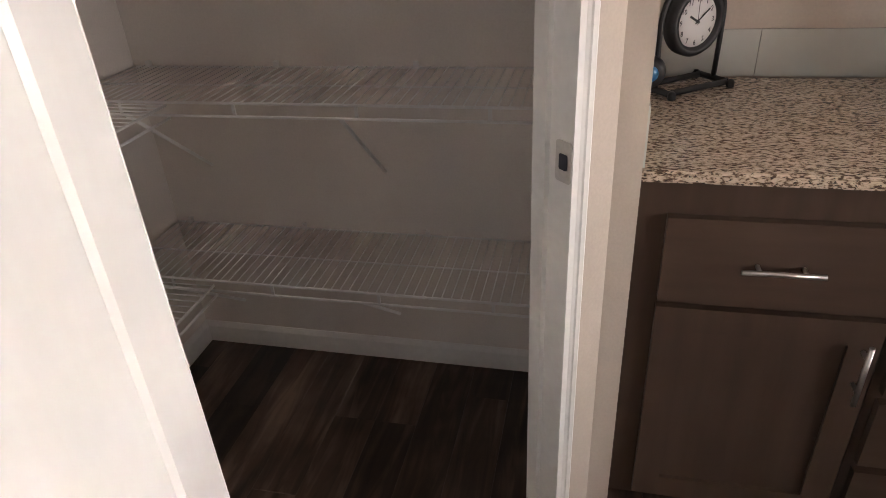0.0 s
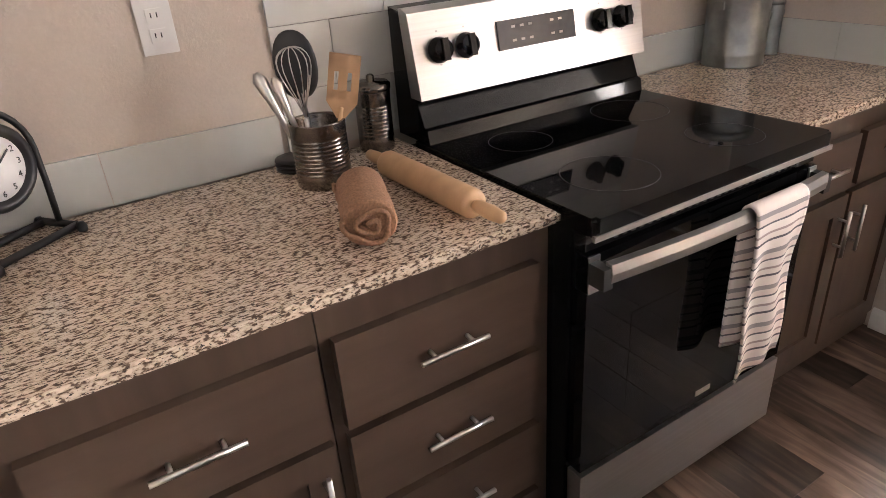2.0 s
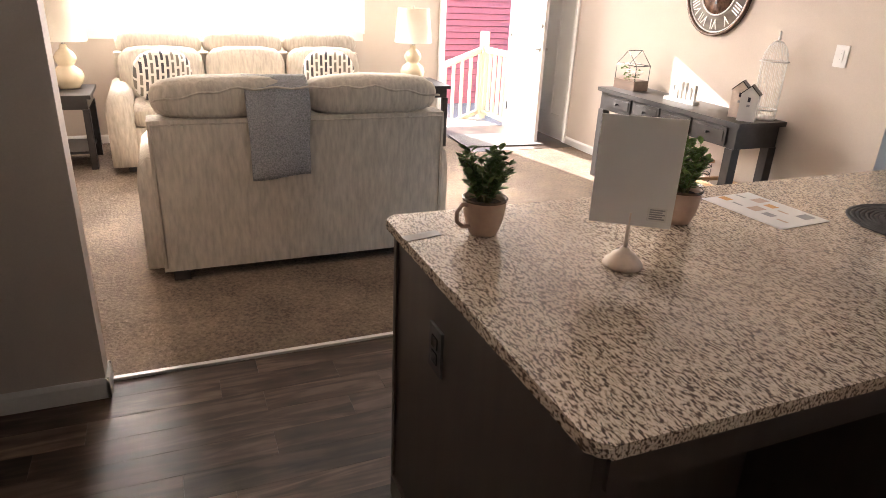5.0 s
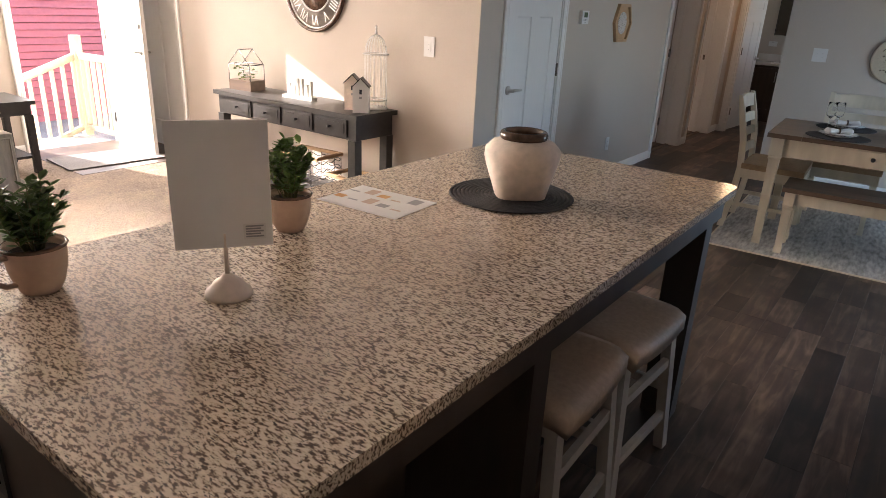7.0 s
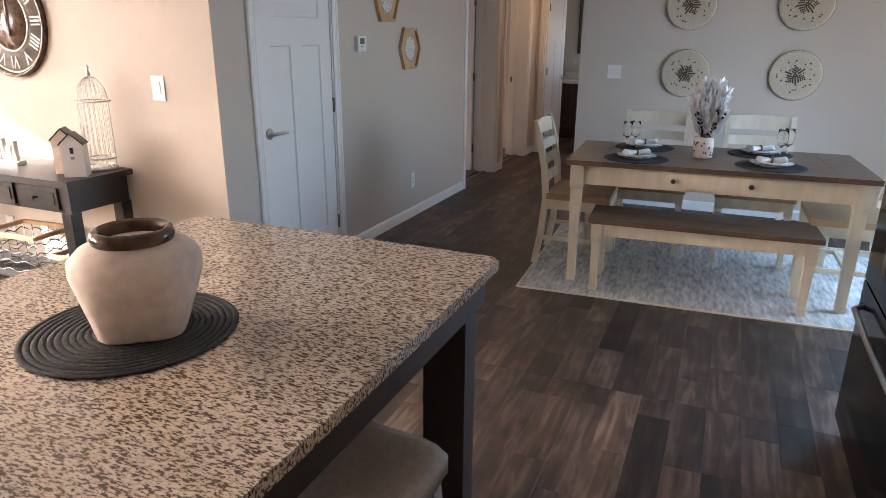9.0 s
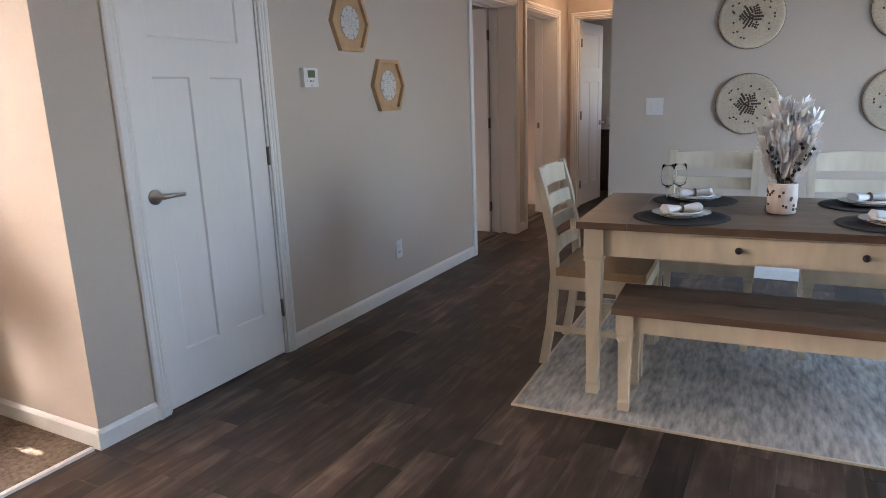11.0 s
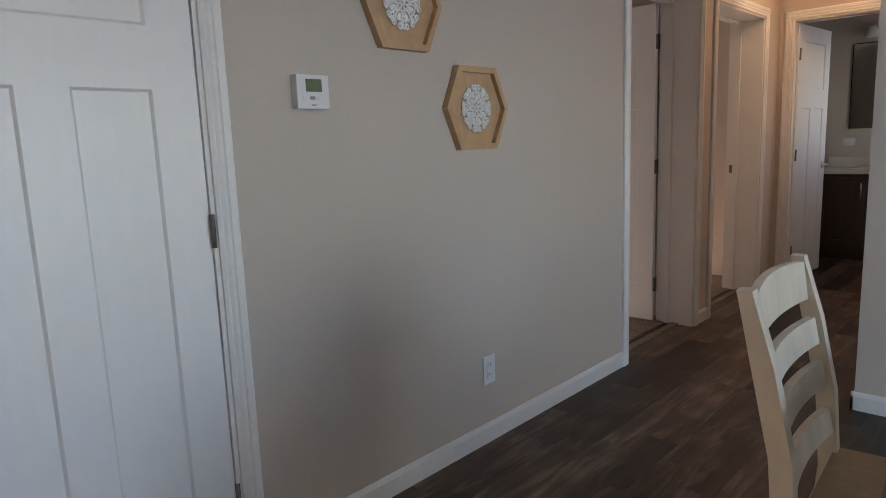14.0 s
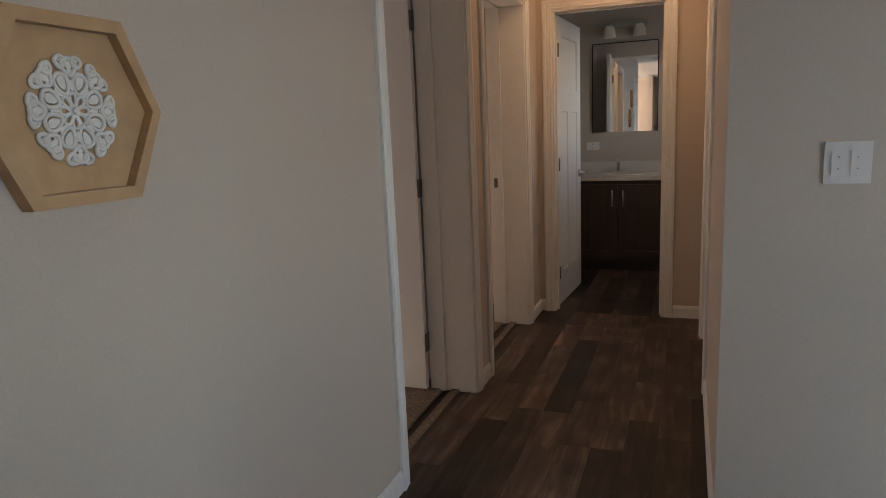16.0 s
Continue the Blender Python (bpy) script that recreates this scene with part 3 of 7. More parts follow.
def panel_door(name, w, m, label, handle_at="end", faces=(-1, 1), h=2.005, hinges=True, t=0.035):
    """A moulded three-panel door: one wide panel above two tall ones. Local x from the hinge edge, y through the leaf, z up."""
    ob = thing(name, label, "door")
    ob["kind"] = "structure"
    ob.matrix_basis = m
    bm = bmesh.new()
    box(bm, (0, 0.008, 0), (w, t - 0.008, h))
    st = 0.115
    mid = 0.11
    rows = ((0.235, 1.375), (1.525, h - 0.12))
    frames = [((0, 0), (st, h)), ((w - st, 0), (w, h)), ((st, 0), (w - st, rows[0][0])), ((st, rows[0][1]), (w - st, rows[1][0])), ((st, rows[1][1]), (w - st, h)), (((w - mid) / 2, rows[0][0]), ((w + mid) / 2, rows[0][1]))]
    for y0, y1 in ((0, 0.008), (t - 0.008, t)):
        for (a, b), (c, d) in frames:
            box(bm, (a, y0, b), (c, y1, d))
    leaf = part("leaf", bm, DOORW, ob)
    bm = bmesh.new()
    for y, s in ((0.008, -1), (t - 0.008, 1)):
        cells = [(st, (w - mid) / 2, *rows[0]), ((w + mid) / 2, w - st, *rows[0]), (st, w - st, *rows[1])]
        for a, b, c, d in cells:
            e = 0.007
            outer = [(a, c), (b, c), (b, d), (a, d)]
            inner = [(a + e, c + e), (b - e, c + e), (b - e, d - e), (a + e, d - e)]
            vo = [bm.verts.new((p, y + s * 0.0078, q)) for p, q in outer]
            vi = [bm.verts.new((p, y + s * 0.0006, q)) for p, q in inner]
            for i in range(4):
                bm.faces.new((vo[i], vo[(i + 1) % 4], vi[(i + 1) % 4], vi[i]))
    part("panel_moulding", bm, DOORW, ob)
    hx = w - 0.056 if handle_at == "end" else 0.062
    for f in faces:
        lever(ob, hx, 0.905, 0 if f < 0 else t, -1 if handle_at == "end" else 1, f)
    if hinges:
        for z in (0.24, 1.01, 1.78):
            hb = tube([(-0.004, -0.007, z - 0.045), (-0.004, -0.007, z + 0.045)], 0.0075, 8)
            box(hb, (-0.010, -0.002, z - 0.044), (-0.001, 0.030, z + 0.044))
            part("hinge", hb, HINGE, ob, "dark butt hinge")
    return ob


# closet door in the thick wall, shut; its leaf sits just behind the wall face
panel_door("door_1", 0.71, Matrix.Translation((MX0 + 0.006, -4.331, 0.008)) @ Matrix.Rotation(radians(90), 4, "Z") @ Matrix.Scale(-1, 4, (0, 1, 0)) @ Matrix.Scale(1, 4, (1, 0, 0)), "shut white three-panel closet door with nickel lever", faces=(-1,))
# bedroom door standing open into the room, hinged on the far jamb
panel_door("door_2", 0.80, Matrix.Translation((MX1 + 0.01, -7.508, 0.012)), "white panel bedroom door standing open")
panel_door("door_3", 0.70, Matrix.Translation((3.008, -9.175, 0.010)) @ Matrix.Rotation(radians(-94), 4, "Z"), "white panel bathroom door standing open inward")
panel_door("door_4", 0.775, Matrix.Translation((1.985, -8.617, 0.008)) @ Matrix.Rotation(radians(90), 4, "Z"), "shut white panel hall door", faces=(-1,))
panel_door("door_5", 0.685, Matrix.Translation((7.057, YC - 0.015, 0.008)) @ Matrix.Rotation(radians(180), 4, "Z"), "shut white coat closet door beside the entry", faces=(1,))
panel_door("door_6", 0.65, PANTRY @ Matrix.Translation((P0 - 0.015, -0.020, 0.008)) @ Matrix.Rotation(radians(-116), 4, "Z"), "white panel pantry door standing open")
front = panel_door("door_7", 0.79, Matrix.Translation((EX - 0.02, -3.055, 0.010)) @ Matrix.Rotation(radians(174), 4, "Z"), "white front door standing open in sunlight")
bm = lathe([(0.028, 0), (0.028, 0.01), (0.015, 0.02), (0, 0.021)], 20)
bmesh.ops.transform(bm, matrix=Matrix.Translation((0.745, 0.0, 1.12)) @ Matrix.Rotation(radians(90), 4, "X"), verts=bm.verts)
part("deadbolt", bm, NICKEL, front, "nickel deadbolt")

strike = solid("strike_plate", prism(rounded(-0.036, -0.019, 0.036, 0.019, 0.006), 0, 0.002), NICKEL, "nickel strike plate screwed to the pantry jamb", "strike plate")
strike.matrix_basis = PANTRY @ Matrix.Translation((0.7078, -0.008, 0.992)) @ Matrix.Rotation(radians(-90), 4, "Y")
part("latch_hole", prism(rounded(-0.014, -0.010, 0.014, 0.010, 0.004), 0.0022, 0.003), BERRY, strike, "dark latch hole")


hs = solid("strike_plate", prism(rounded(-0.030, -0.014, 0.030, 0.014, 0.004), 0, 0.002), HINGE, "small dark strike plate on the bedroom jamb", "strike plate")
hs.matrix_basis = Matrix.Translation((MX0 + 0.20, -8.686, 0.94)) @ Matrix.Rotation(radians(-90), 4, "X") @ Matrix.Rotation(radians(90), 4, "Z")

# ---- wall plates ----
def wall_plate(name, m, w, h, rockers, label):
    """A white plate; m has x along the wall and y out of the room into the wall."""
    ob = thing(name, label, "outlet" if name == "outlet" else "switch")
    ob.matrix_basis = m
    bm = block((-w / 2, -0.006, -h / 2), (w / 2, -0.0005, h / 2), 0.0025)
    part("plate", bm, PLASTICW, ob)
    for i in range(rockers):
        x = (i - (rockers - 1) / 2) * 0.046
        if name == "outlet":
            for z in (-0.02, 0.02):
                part("socket", block((x - 0.016, -0.0085, z - 0.014), (x + 0.016, -0.0055, z + 0.014), 0.004), PLASTICW, ob)
                for dx in (-0.006, 0.006):
                    part("slot", block((x + dx - 0.0012, -0.0090, z - 0.004), (x + dx + 0.0012, -0.0084, z + 0.006), 0), INK, ob, "dark slot")
        else:
            part("rocker", block((x - 0.0165, -0.0095, -0.033), (x + 0.0165, -0.0055, 0.033), 0.002), PLASTICW, ob)
            for z in (-0.016, 0.016):
                part("screw", block((x - 0.002, -0.0100, z - 0.002), (x + 0.002, -0.0094, z + 0.002), 0), GREYINK, ob)
    return ob


NORTH = lambda x, z: pose(x + KX, 1.80 + KY, z)
SOUTH = lambda x, z, y: pose(x, y, z, 0, 0, 180)
EASTW = lambda y, z, x: pose(x, y, z, 0, 0, -90)
wall_plate("outlet", NORTH(1.088, 1.270), 0.072, 0.115, 1, "white duplex outlet above the counter")
wall_plate("outlet", NORTH(3.02, 1.235), 0.072, 0.115, 1, "white duplex outlet behind the canisters")
wall_plate("light_switch", EASTW(1.258 + KY, 1.250, 3.135 + KX), 0.115, 0.115, 2, "white double light switch on greige wall")
wall_plate("light_switch", SOUTH(1.752, 1.156, -6.69), 0.115, 0.115, 2, "white double light switch beside the hall")
wall_plate("light_switch", SOUTH(3.500, 1.175, YC), 0.085, 0.125, 1, "white light switch on the entry wall")
wall_plate("outlet", EASTW(-5.465, 0.308, MX0), 0.072, 0.118, 1, "white duplex outlet low on the wall")
wall_plate("outlet", SOUTH(4.90, 0.28, YC), 0.072, 0.115, 1, "white outlet under the console table")

thermo = thing("thermostat", "white digital thermostat with a small grey screen", "thermostat")
thermo.matrix_basis = EASTW(-4.670, 1.387, MX0)
part("case", block((-0.056, -0.028, -0.048), (0.056, -0.0005, 0.048), 0.006, segments=3), PLASTICW, thermo)
part("screen", block((-0.025, -0.030, 0.000), (0.030, -0.0275, 0.036), 0.002), LCD, thermo, "grey-green screen")
for x in (-0.028, -0.004, 0.022):
    part("button", block((x - 0.008, -0.0305, -0.022), (x + 0.008, -0.0275, -0.013), 0.001), GREYINK if x < 0 and x > -0.01 else PLASTICW, thermo)
part("label_bar", block((-0.008, -0.0290, -0.040), (0.008, -0.0275, -0.036), 0), GREYINK, thermo)


# ---- hexagonal wood plaques with a carved white medallion ----
def hexagon(rx, rz, top):
    return [(-rx, 0), (-top, -rz), (top, -rz), (rx, 0), (top, rz), (-top, rz)]


def plaque():
    ob = thing("wall_plaque", "hexagonal honey wood plaque with carved white medallion", "wall decor", group="hexagonal plaques")
    m = Matrix.Rotation(radians(90), 4, "X")
    part("board", prism(hexagon(0.165, 0.142, 0.098), 0.001, 0.010, m=m), BEECH_UP, ob)
    bm = bmesh.new()
    o, i = hexagon(0.176, 0.152, 0.106), hexagon(0.154, 0.130, 0.090)
    k = 6
    vs = [[bm.verts.new((x, y, z)) for x, y in ring] for ring, z in ((o, 0.0008), (o, 0.028), (i, 0.030), (i, 0.0105))]
    for a, b in zip(vs, vs[1:]):
        for q in range(k):
            bm.faces.new((a[q], a[(q + 1) % k], b[(q + 1) % k], b[q]))
    soft(bm, 0.002)
    bmesh.ops.transform(bm, matrix=m, verts=bm.verts)
    part("rim", bm, BEECH_UP, ob, "raised honey wood rim")
    bm = bmesh.new()

    def petal(cx, cy, ang, ln, wd, z0=0.0105, z1=0.0165):
        pts = []
        for s in range(12):
            a = 2 * math.pi * s / 12
            u, v = ln * math.cos(a), wd * math.sin(a) * (1 + 0.35 * math.cos(a))
            pts.append((cx + u * math.cos(ang) - v * math.sin(ang), cy + u * math.sin(ang) + v * math.cos(ang)))
        lo, hi = [bm.verts.new((x, y, z0)) for x, y in pts], [bm.verts.new((x, y, z1)) for x, y in pts]
        bm.faces.new(hi), bm.faces.new(lo[::-1])
        for s in range(12):
            bm.faces.new((lo[s], lo[(s + 1) % 12], hi[(s + 1) % 12], hi[s]))
    def ring_at(n, r, ln, wd, off, tilt=0, z1=0.0165):
        for q in range(n):
            a = 2 * math.pi * (q + off) / n
            petal(r * math.cos(a), r * math.sin(a) * 1.06, a + tilt, ln, wd, z1=z1)

    def loops(n, r, ln, wd, off, bar):
        """Raised oval loops round the centre, with the board showing through them."""
        for q in range(n):
            a = 2 * math.pi * (q + off) / n
            cx, cy = r * math.cos(a), r * math.sin(a)
            tube([(cx + ln * math.cos(b) * math.cos(a) - wd * math.sin(b) * (1 + 0.3 * math.cos(b)) * math.sin(a), cy + ln * math.cos(b) * math.sin(a) + wd * math.sin(b) * (1 + 0.3 * math.cos(b)) * math.cos(a), 0.0135) for b in [k * math.pi / 7 for k in range(14)]], bar, 6, bm, closed=True)
    loops(8, 0.017, 0.010, 0.0060, 0, 0.0036)
    loops(8, 0.043, 0.016, 0.0125, 0.5, 0.0042)
    loops(8, 0.066, 0.013, 0.0130, 0, 0.0044)
    loops(16, 0.074, 0.008, 0.0085, 0.5, 0.0042)
    ring_at(8, 0.043, 0.0115, 0.0070, 0.5, z1=0.0150)
    ring_at(8, 0.066, 0.0085, 0.0075, 0, z1=0.0150)
    ring_at(8, 0.036, 0.009, 0.0040, 0, z1=0.0165)
    ring_at(16, 0.074, 0.0055, 0.0050, 0.5, z1=0.0150)
    ring_at(8, 0.054, 0.0060, 0.0060, 0, z1=0.0150)
    petal(0, 0, 0, 0.006, 0.005, z1=0.021)
    for v in bm.verts:
        v.co.y *= 1.06
    bmesh.ops.transform(bm, matrix=m, verts=bm.verts)
    part("medallion", bm, PLATEW, ob, "carved white openwork medallion")
    return ob


pq = plaque()
pq.matrix_basis = EASTW(-5.420, 1.348, MX0)
copy_thing(pq, EASTW(-5.058, 1.686, MX0))


# ---- pantry: wire shelves ----
def wire_shelf(length, depth, label):
    """Vinyl-coated wire shelf; x along the wall, y out of it, top at z = 0."""
    ob = thing("wire_shelf", label, "shelf", group="pantry wire shelves")
    n = int(length / 0.025)
    wire = mesh_of("wire", tube([(0, 0.006, 0), (0, depth, 0), (0, depth + 0.001, -0.004)], 0.0017, 5), PLASTICW)
    for i in range(n + 1):
        w = new("wire", wire)
        w.location, w.parent = (0.01 + (length - 0.02) * i / n, 0, 0), ob
    for y, z, r in ((0.006, -0.003, 0.003), (depth * 0.55, -0.003, 0.0025), (depth, -0.003, 0.0035), (depth + 0.002, -0.034, 0.0035)):
        part("rail", tube([(0.002, y, z), (length - 0.002, y, z)], r, 8), PLASTICW, ob)
    x = 0.2
    while x < length:
        part("tie_bar", block((x - 0.004, depth - 0.001, -0.034), (x + 0.004, depth + 0.003, -0.003), 0.001), PLASTICW, ob)
        x += 0.30
    for x in (length * 0.42, length * 0.85):
        part("brace", tube([(x, depth, -0.036), (x + 0.02, 0.004, -0.30)], 0.005, 8), PLASTICW, ob, "diagonal support brace")
    for q in range(4):
        part("wall_clip", block((0.05 + q * (length - 0.1) / 3 - 0.006, 0.0005, -0.004), (0.05 + q * (length - 0.1) / 3 + 0.006, 0.014, 0.014), 0.002), PLASTICW, ob)
    return ob


ws = wire_shelf(1.285, 0.33, "white vinyl-coated wire shelf on the back wall")
ws.matrix_basis = pose(0.49 + KX, 1.61 + KY, 0.985, 0, 0, 180)
for z in (0.485, 1.48):
    copy_thing(ws, pose(0.49 + KX, 1.61 + KY, z, 0, 0, 180))
wl = wire_shelf(0.94, 0.33, "white vinyl-coated wire shelf on the side wall")
wl.matrix_basis = pose(PX, 1.26 + KY, 0.985, 0, 0, -90)
for z in (0.485, 1.48):
    copy_thing(wl, pose(PX, 1.26 + KY, z, 0, 0, -90))


# ---- kitchen cabinets, laid out from the kitchen's own corner ----
before_kitchen = set(bpy.data.objects)


def bar_pull(parent, length, m):
    """A nickel bar pull on two posts, along x, standing off towards -y."""
    bm = tube([(-length / 2, -0.030, 0), (length / 2, -0.030, 0)], 0.0055, 10)
    for x in (-length * 0.28, length * 0.28):
        tube([(x, 0.0, 0), (x, -0.030, 0)], 0.0045, 8, bm)
    bmesh.ops.transform(bm, matrix=m, verts=bm.verts)
    return part("handle", bm, NICKEL, parent, "brushed nickel bar pull")


def shaker(x0, z0, x1, z1, y0, y1, material, parent, flip=1, fr=0.06):
    """A framed door: a sunk panel that carries its stiles and rails; flip -1 faces it to +y."""
    def y(v):
        return v if flip > 0 else y0 + y1 - v
    do = part("door", block((x0 + fr - 0.004, min(y(y0 + 0.010), y(y1 - 0.001)), z0 + fr - 0.004), (x1 - fr + 0.004, max(y(y0 + 0.010), y(y1 - 0.001)), z1 - fr + 0.004), 0), material, parent, "recessed panel door")
    for name, a, b in (("stile", (x0, z0), (x0 + fr, z1)), ("stile", (x1 - fr, z0), (x1, z1)), ("rail", (x0 + fr, z0), (x1 - fr, z0 + fr)), ("rail", (x0 + fr, z1 - fr), (x1 - fr, z1))):
        part(name, block((a[0], y0, a[1]), (b[0], y1, b[1]), 0.002, segments=1), material, do)
    return do


def base_cabinet(x0, x1, drawers, doors, label):
    """drawers: (x0, x1, z0, z1); doors: (x0, x1, z0, z1, handle side)."""
    ob = thing("base_cabinet", label, "cabinet", at=(x0, 1.165, 0), group="kitchen base cabinets")
    w = x1 - x0
    bm = blocks([((0, 0.075, 0), (w, 0.62, 0.010)), ((0, 0, 0.010), (w, 0.62, 0.887))], 0.0015)
    part("body", bm, CAB, ob)
    for a, b, c, d in drawers:
        dr = part("drawer", block((a - x0, -0.022, c), (b - x0, -0.0005, d), 0.007, segments=2), CABH, ob)
        bar_pull(dr, 0.15, Matrix.Translation(((a + b) / 2 - x0, -0.020, (c + d) / 2)))
    for a, b, c, d, s in doors:
        do = shaker(a - x0, c, b - x0, d, -0.020, -0.0005, CAB, ob)
        hx = (b - 0.03 if s > 0 else a + 0.03) - x0
        bar_pull(do, 0.15, Matrix.Translation((hx, -0.020, d - 0.115)) @ Matrix.Rotation(radians(90), 4, "Y"))
    return ob


base_cabinet(0.597, 1.108, [(0.658, 1.098, 0.620, 0.812)], [(0.658, 1.098, 0.036, 0.602, 1)], "brown stained cabinet with one drawer over a door")
base_cabinet(1.110, 1.614, [(1.130, 1.572, 0.620, 0.812), (1.130, 1.572, 0.420, 0.602), (1.130, 1.572, 0.216, 0.398), (1.130, 1.572, 0.018, 0.194)], [], "brown stained cabinet with a stack of four drawers")
base_cabinet(2.388, 3.132, [(2.415, 2.745, 0.655, 0.815), (2.775, 3.105, 0.655, 0.815)], [(2.415, 2.752, 0.085, 0.630, 1), (2.768, 3.105, 0.085, 0.630, -1)], "brown stained cabinet with two drawers over two doors")


def countertop(name, outline, label):
    bm = prism(outline, 0.8885, 0.914)
    bmesh.ops.bevel(bm, geom=[e for e in bm.edges if abs(e.verts[0].co.z - e.verts[1].co.z) < 1e-6], offset=0.006, segments=3, affect="EDGES")
    return solid(name, bm, GRANITE, label, "countertop")


countertop("countertop", [(0.597, 1.131), (1.616, 1.131), (1.616, 1.788), (0.597, 1.788)], "speckled cream and brown granite countertop beside the range")
countertop("countertop", [(2.386, 1.131), (3.133, 1.131), (3.133, 1.788), (2.386, 1.788)], "speckled cream and brown granite countertop next to the wall")


def splash(m, length, label, joints):
    """Low backsplash of pale glazed pieces, x along the wall, y into it."""
    ob = thing("backsplash", label, "backsplash")
    ob["kind"] = "structure"
    ob.matrix_basis = m
    cuts = [0] + joints + [length]
    for a, b in zip(cuts, cuts[1:]):
        part("tile", block((a + 0.001, -0.010, 0.915), (b - 0.001, -0.0006, 1.034), 0.002), SPLASH, ob)
    return ob


splash(pose(0.608, 1.80, 0), 0.70, "low pale glass backsplash above granite", [0.30])
splash(pose(2.51, 1.80, 0), 0.62, "low pale glass backsplash above granite", [0.31])
splash(pose(3.135, 1.79, 0, 0, 0, -90), 0.635, "low pale glass backsplash on the end wall", [0.33])
splash(pose(0.594, 1.14, 0, 0, 0, 90), 0.65, "low pale glass backsplash on the pantry wall", [0.30])
tiles = thing("backsplash_tiles", "glossy pale grey wall tiles behind the range", "wall tiles")
tiles["kind"] = "structure"
for r in range(6):
    xs = [1.322] + [1.322 + 0.30 * (i + (0.5 if r % 2 else 1)) for i in range(4) if 1.322 + 0.30 * (i + (0.5 if r % 2 else 1)) < 2.49] + [2.50]
    for a, b in zip(xs, xs[1:]):
        part("tile", block((a + 0.0008, 1.790, 0.93 + r * 0.152 + 0.0008), (b - 0.0008, 1.7994, 0.93 + (r + 1) * 0.152 - 0.0008), 0.002, segments=1), TILE, tiles)


# ---- range ----
rg = thing("range", "freestanding electric range in black and stainless steel", "range", at=(2.0, 1.075, 0))
part("body", blocks([((-0.378, 0.03, 0.05), (0.378, 0.70, 0.885)), ((-0.36, 0.06, 0.0), (0.36, 0.68, 0.05))], 0.004), BLACKGLOSS, rg)
bm = prism(rounded(-0.381, -0.035, 0.381, 0.62, 0.012), 0.886, 0.925)
bmesh.ops.bevel(bm, geom=[e for e in bm.edges if abs(e.verts[0].co.z - e.verts[1].co.z) < 1e-6 and e.verts[0].co.z > 0.92], offset=0.010, segments=3, affect="EDGES")
ct = part("cooktop", bm, BLACKGLASS, rg, "black ceramic glass cooktop")
part("cooktop_trim", blocks([((-0.383, -0.038, 0.880), (0.383, -0.030, 0.892))], 0.002), STEEL, rg, "thin bright front edge")
for x, y, r in ((-0.19, 0.12, 0.105), (0.19, 0.12, 0.09), (-0.19, 0.42, 0.08), (0.19, 0.42, 0.105)):
    bm = bmesh.new()
    lathe([(r - 0.0012, 0.9252), (r - 0.0012, 0.9255), (r, 0.9255), (r, 0.9252)], 48, (x, y, 0), bm)
    for f in [f for f in bm.faces if len(f.verts) > 4]:
        bm.faces.remove(f)
    part("burner_ring", bm, mat("burner_print", (0.05, 0.05, 0.052), 0.3) if x < 0 and y < 0.2 else bpy.data.materials["burner_print"], rg, "faint grey burner ring")
# riser and slanted control panel
sec = [(0.56, 0.926), (0.70, 0.926), (0.70, 1.25), (0.60, 1.25), (0.575, 1.06), (0.585, 1.035), (0.575, 0.99), (0.565, 0.985)]
def side_prism(section, x0, x1, bevel=0.0):
    bm = bmesh.new()
    a, b = [bm.verts.new((x0, y, z)) for y, z in section], [bm.verts.new((x1, y, z)) for y, z in section]
    bm.faces.new(a), bm.faces.new(b[::-1])
    k = len(section)
    for i in range(k):
        bm.faces.new((a[i], a[(i + 1) % k], b[(i + 1) % k], b[i]))
    if bevel:
        soft(bm, bevel, 3)
    return bm
part("riser", side_prism([(0.545, 0.926), (0.70, 0.926), (0.70, 1.245), (0.60, 1.228), (0.575, 1.036), (0.590, 1.022), (0.565, 0.965), (0.552, 0.960)], -0.376, 0.376, 0.003), BLACKGLOSS, rg, "gloss black backguard")
part("control_panel", side_prism([(0.549, 1.038), (0.60, 1.038), (0.628, 1.246), (0.612, 1.246), (0.588, 1.236)], -0.388, 0.380, 0.006), STEEL, rg, "slanted brushed stainless control panel")
PANEL = Matrix.Translation((0, 0.571, 1.152)) @ Matrix.Rotation(radians(-11), 4, "X")       # y into the panel
def on_panel(bm):
    bmesh.ops.transform(bm, matrix=PANEL, verts=bm.verts)
    return bm
part("display", on_panel(block((-0.140, -0.0045, -0.036), (0.118, 0.004, 0.036), 0.002)), DISPLAY, rg, "dark glass touch display")
for i in range(10):
    x, z = -0.09 + 0.028 * (i % 5) + (0.045 if i % 5 > 2 else 0), (0.018, -0.016)[i // 5]
    part("key_mark", on_panel(block((x - 0.006, -0.0050, z - 0.003), (x + 0.006, -0.0044, z + 0.003), 0)), GREYINK, rg)
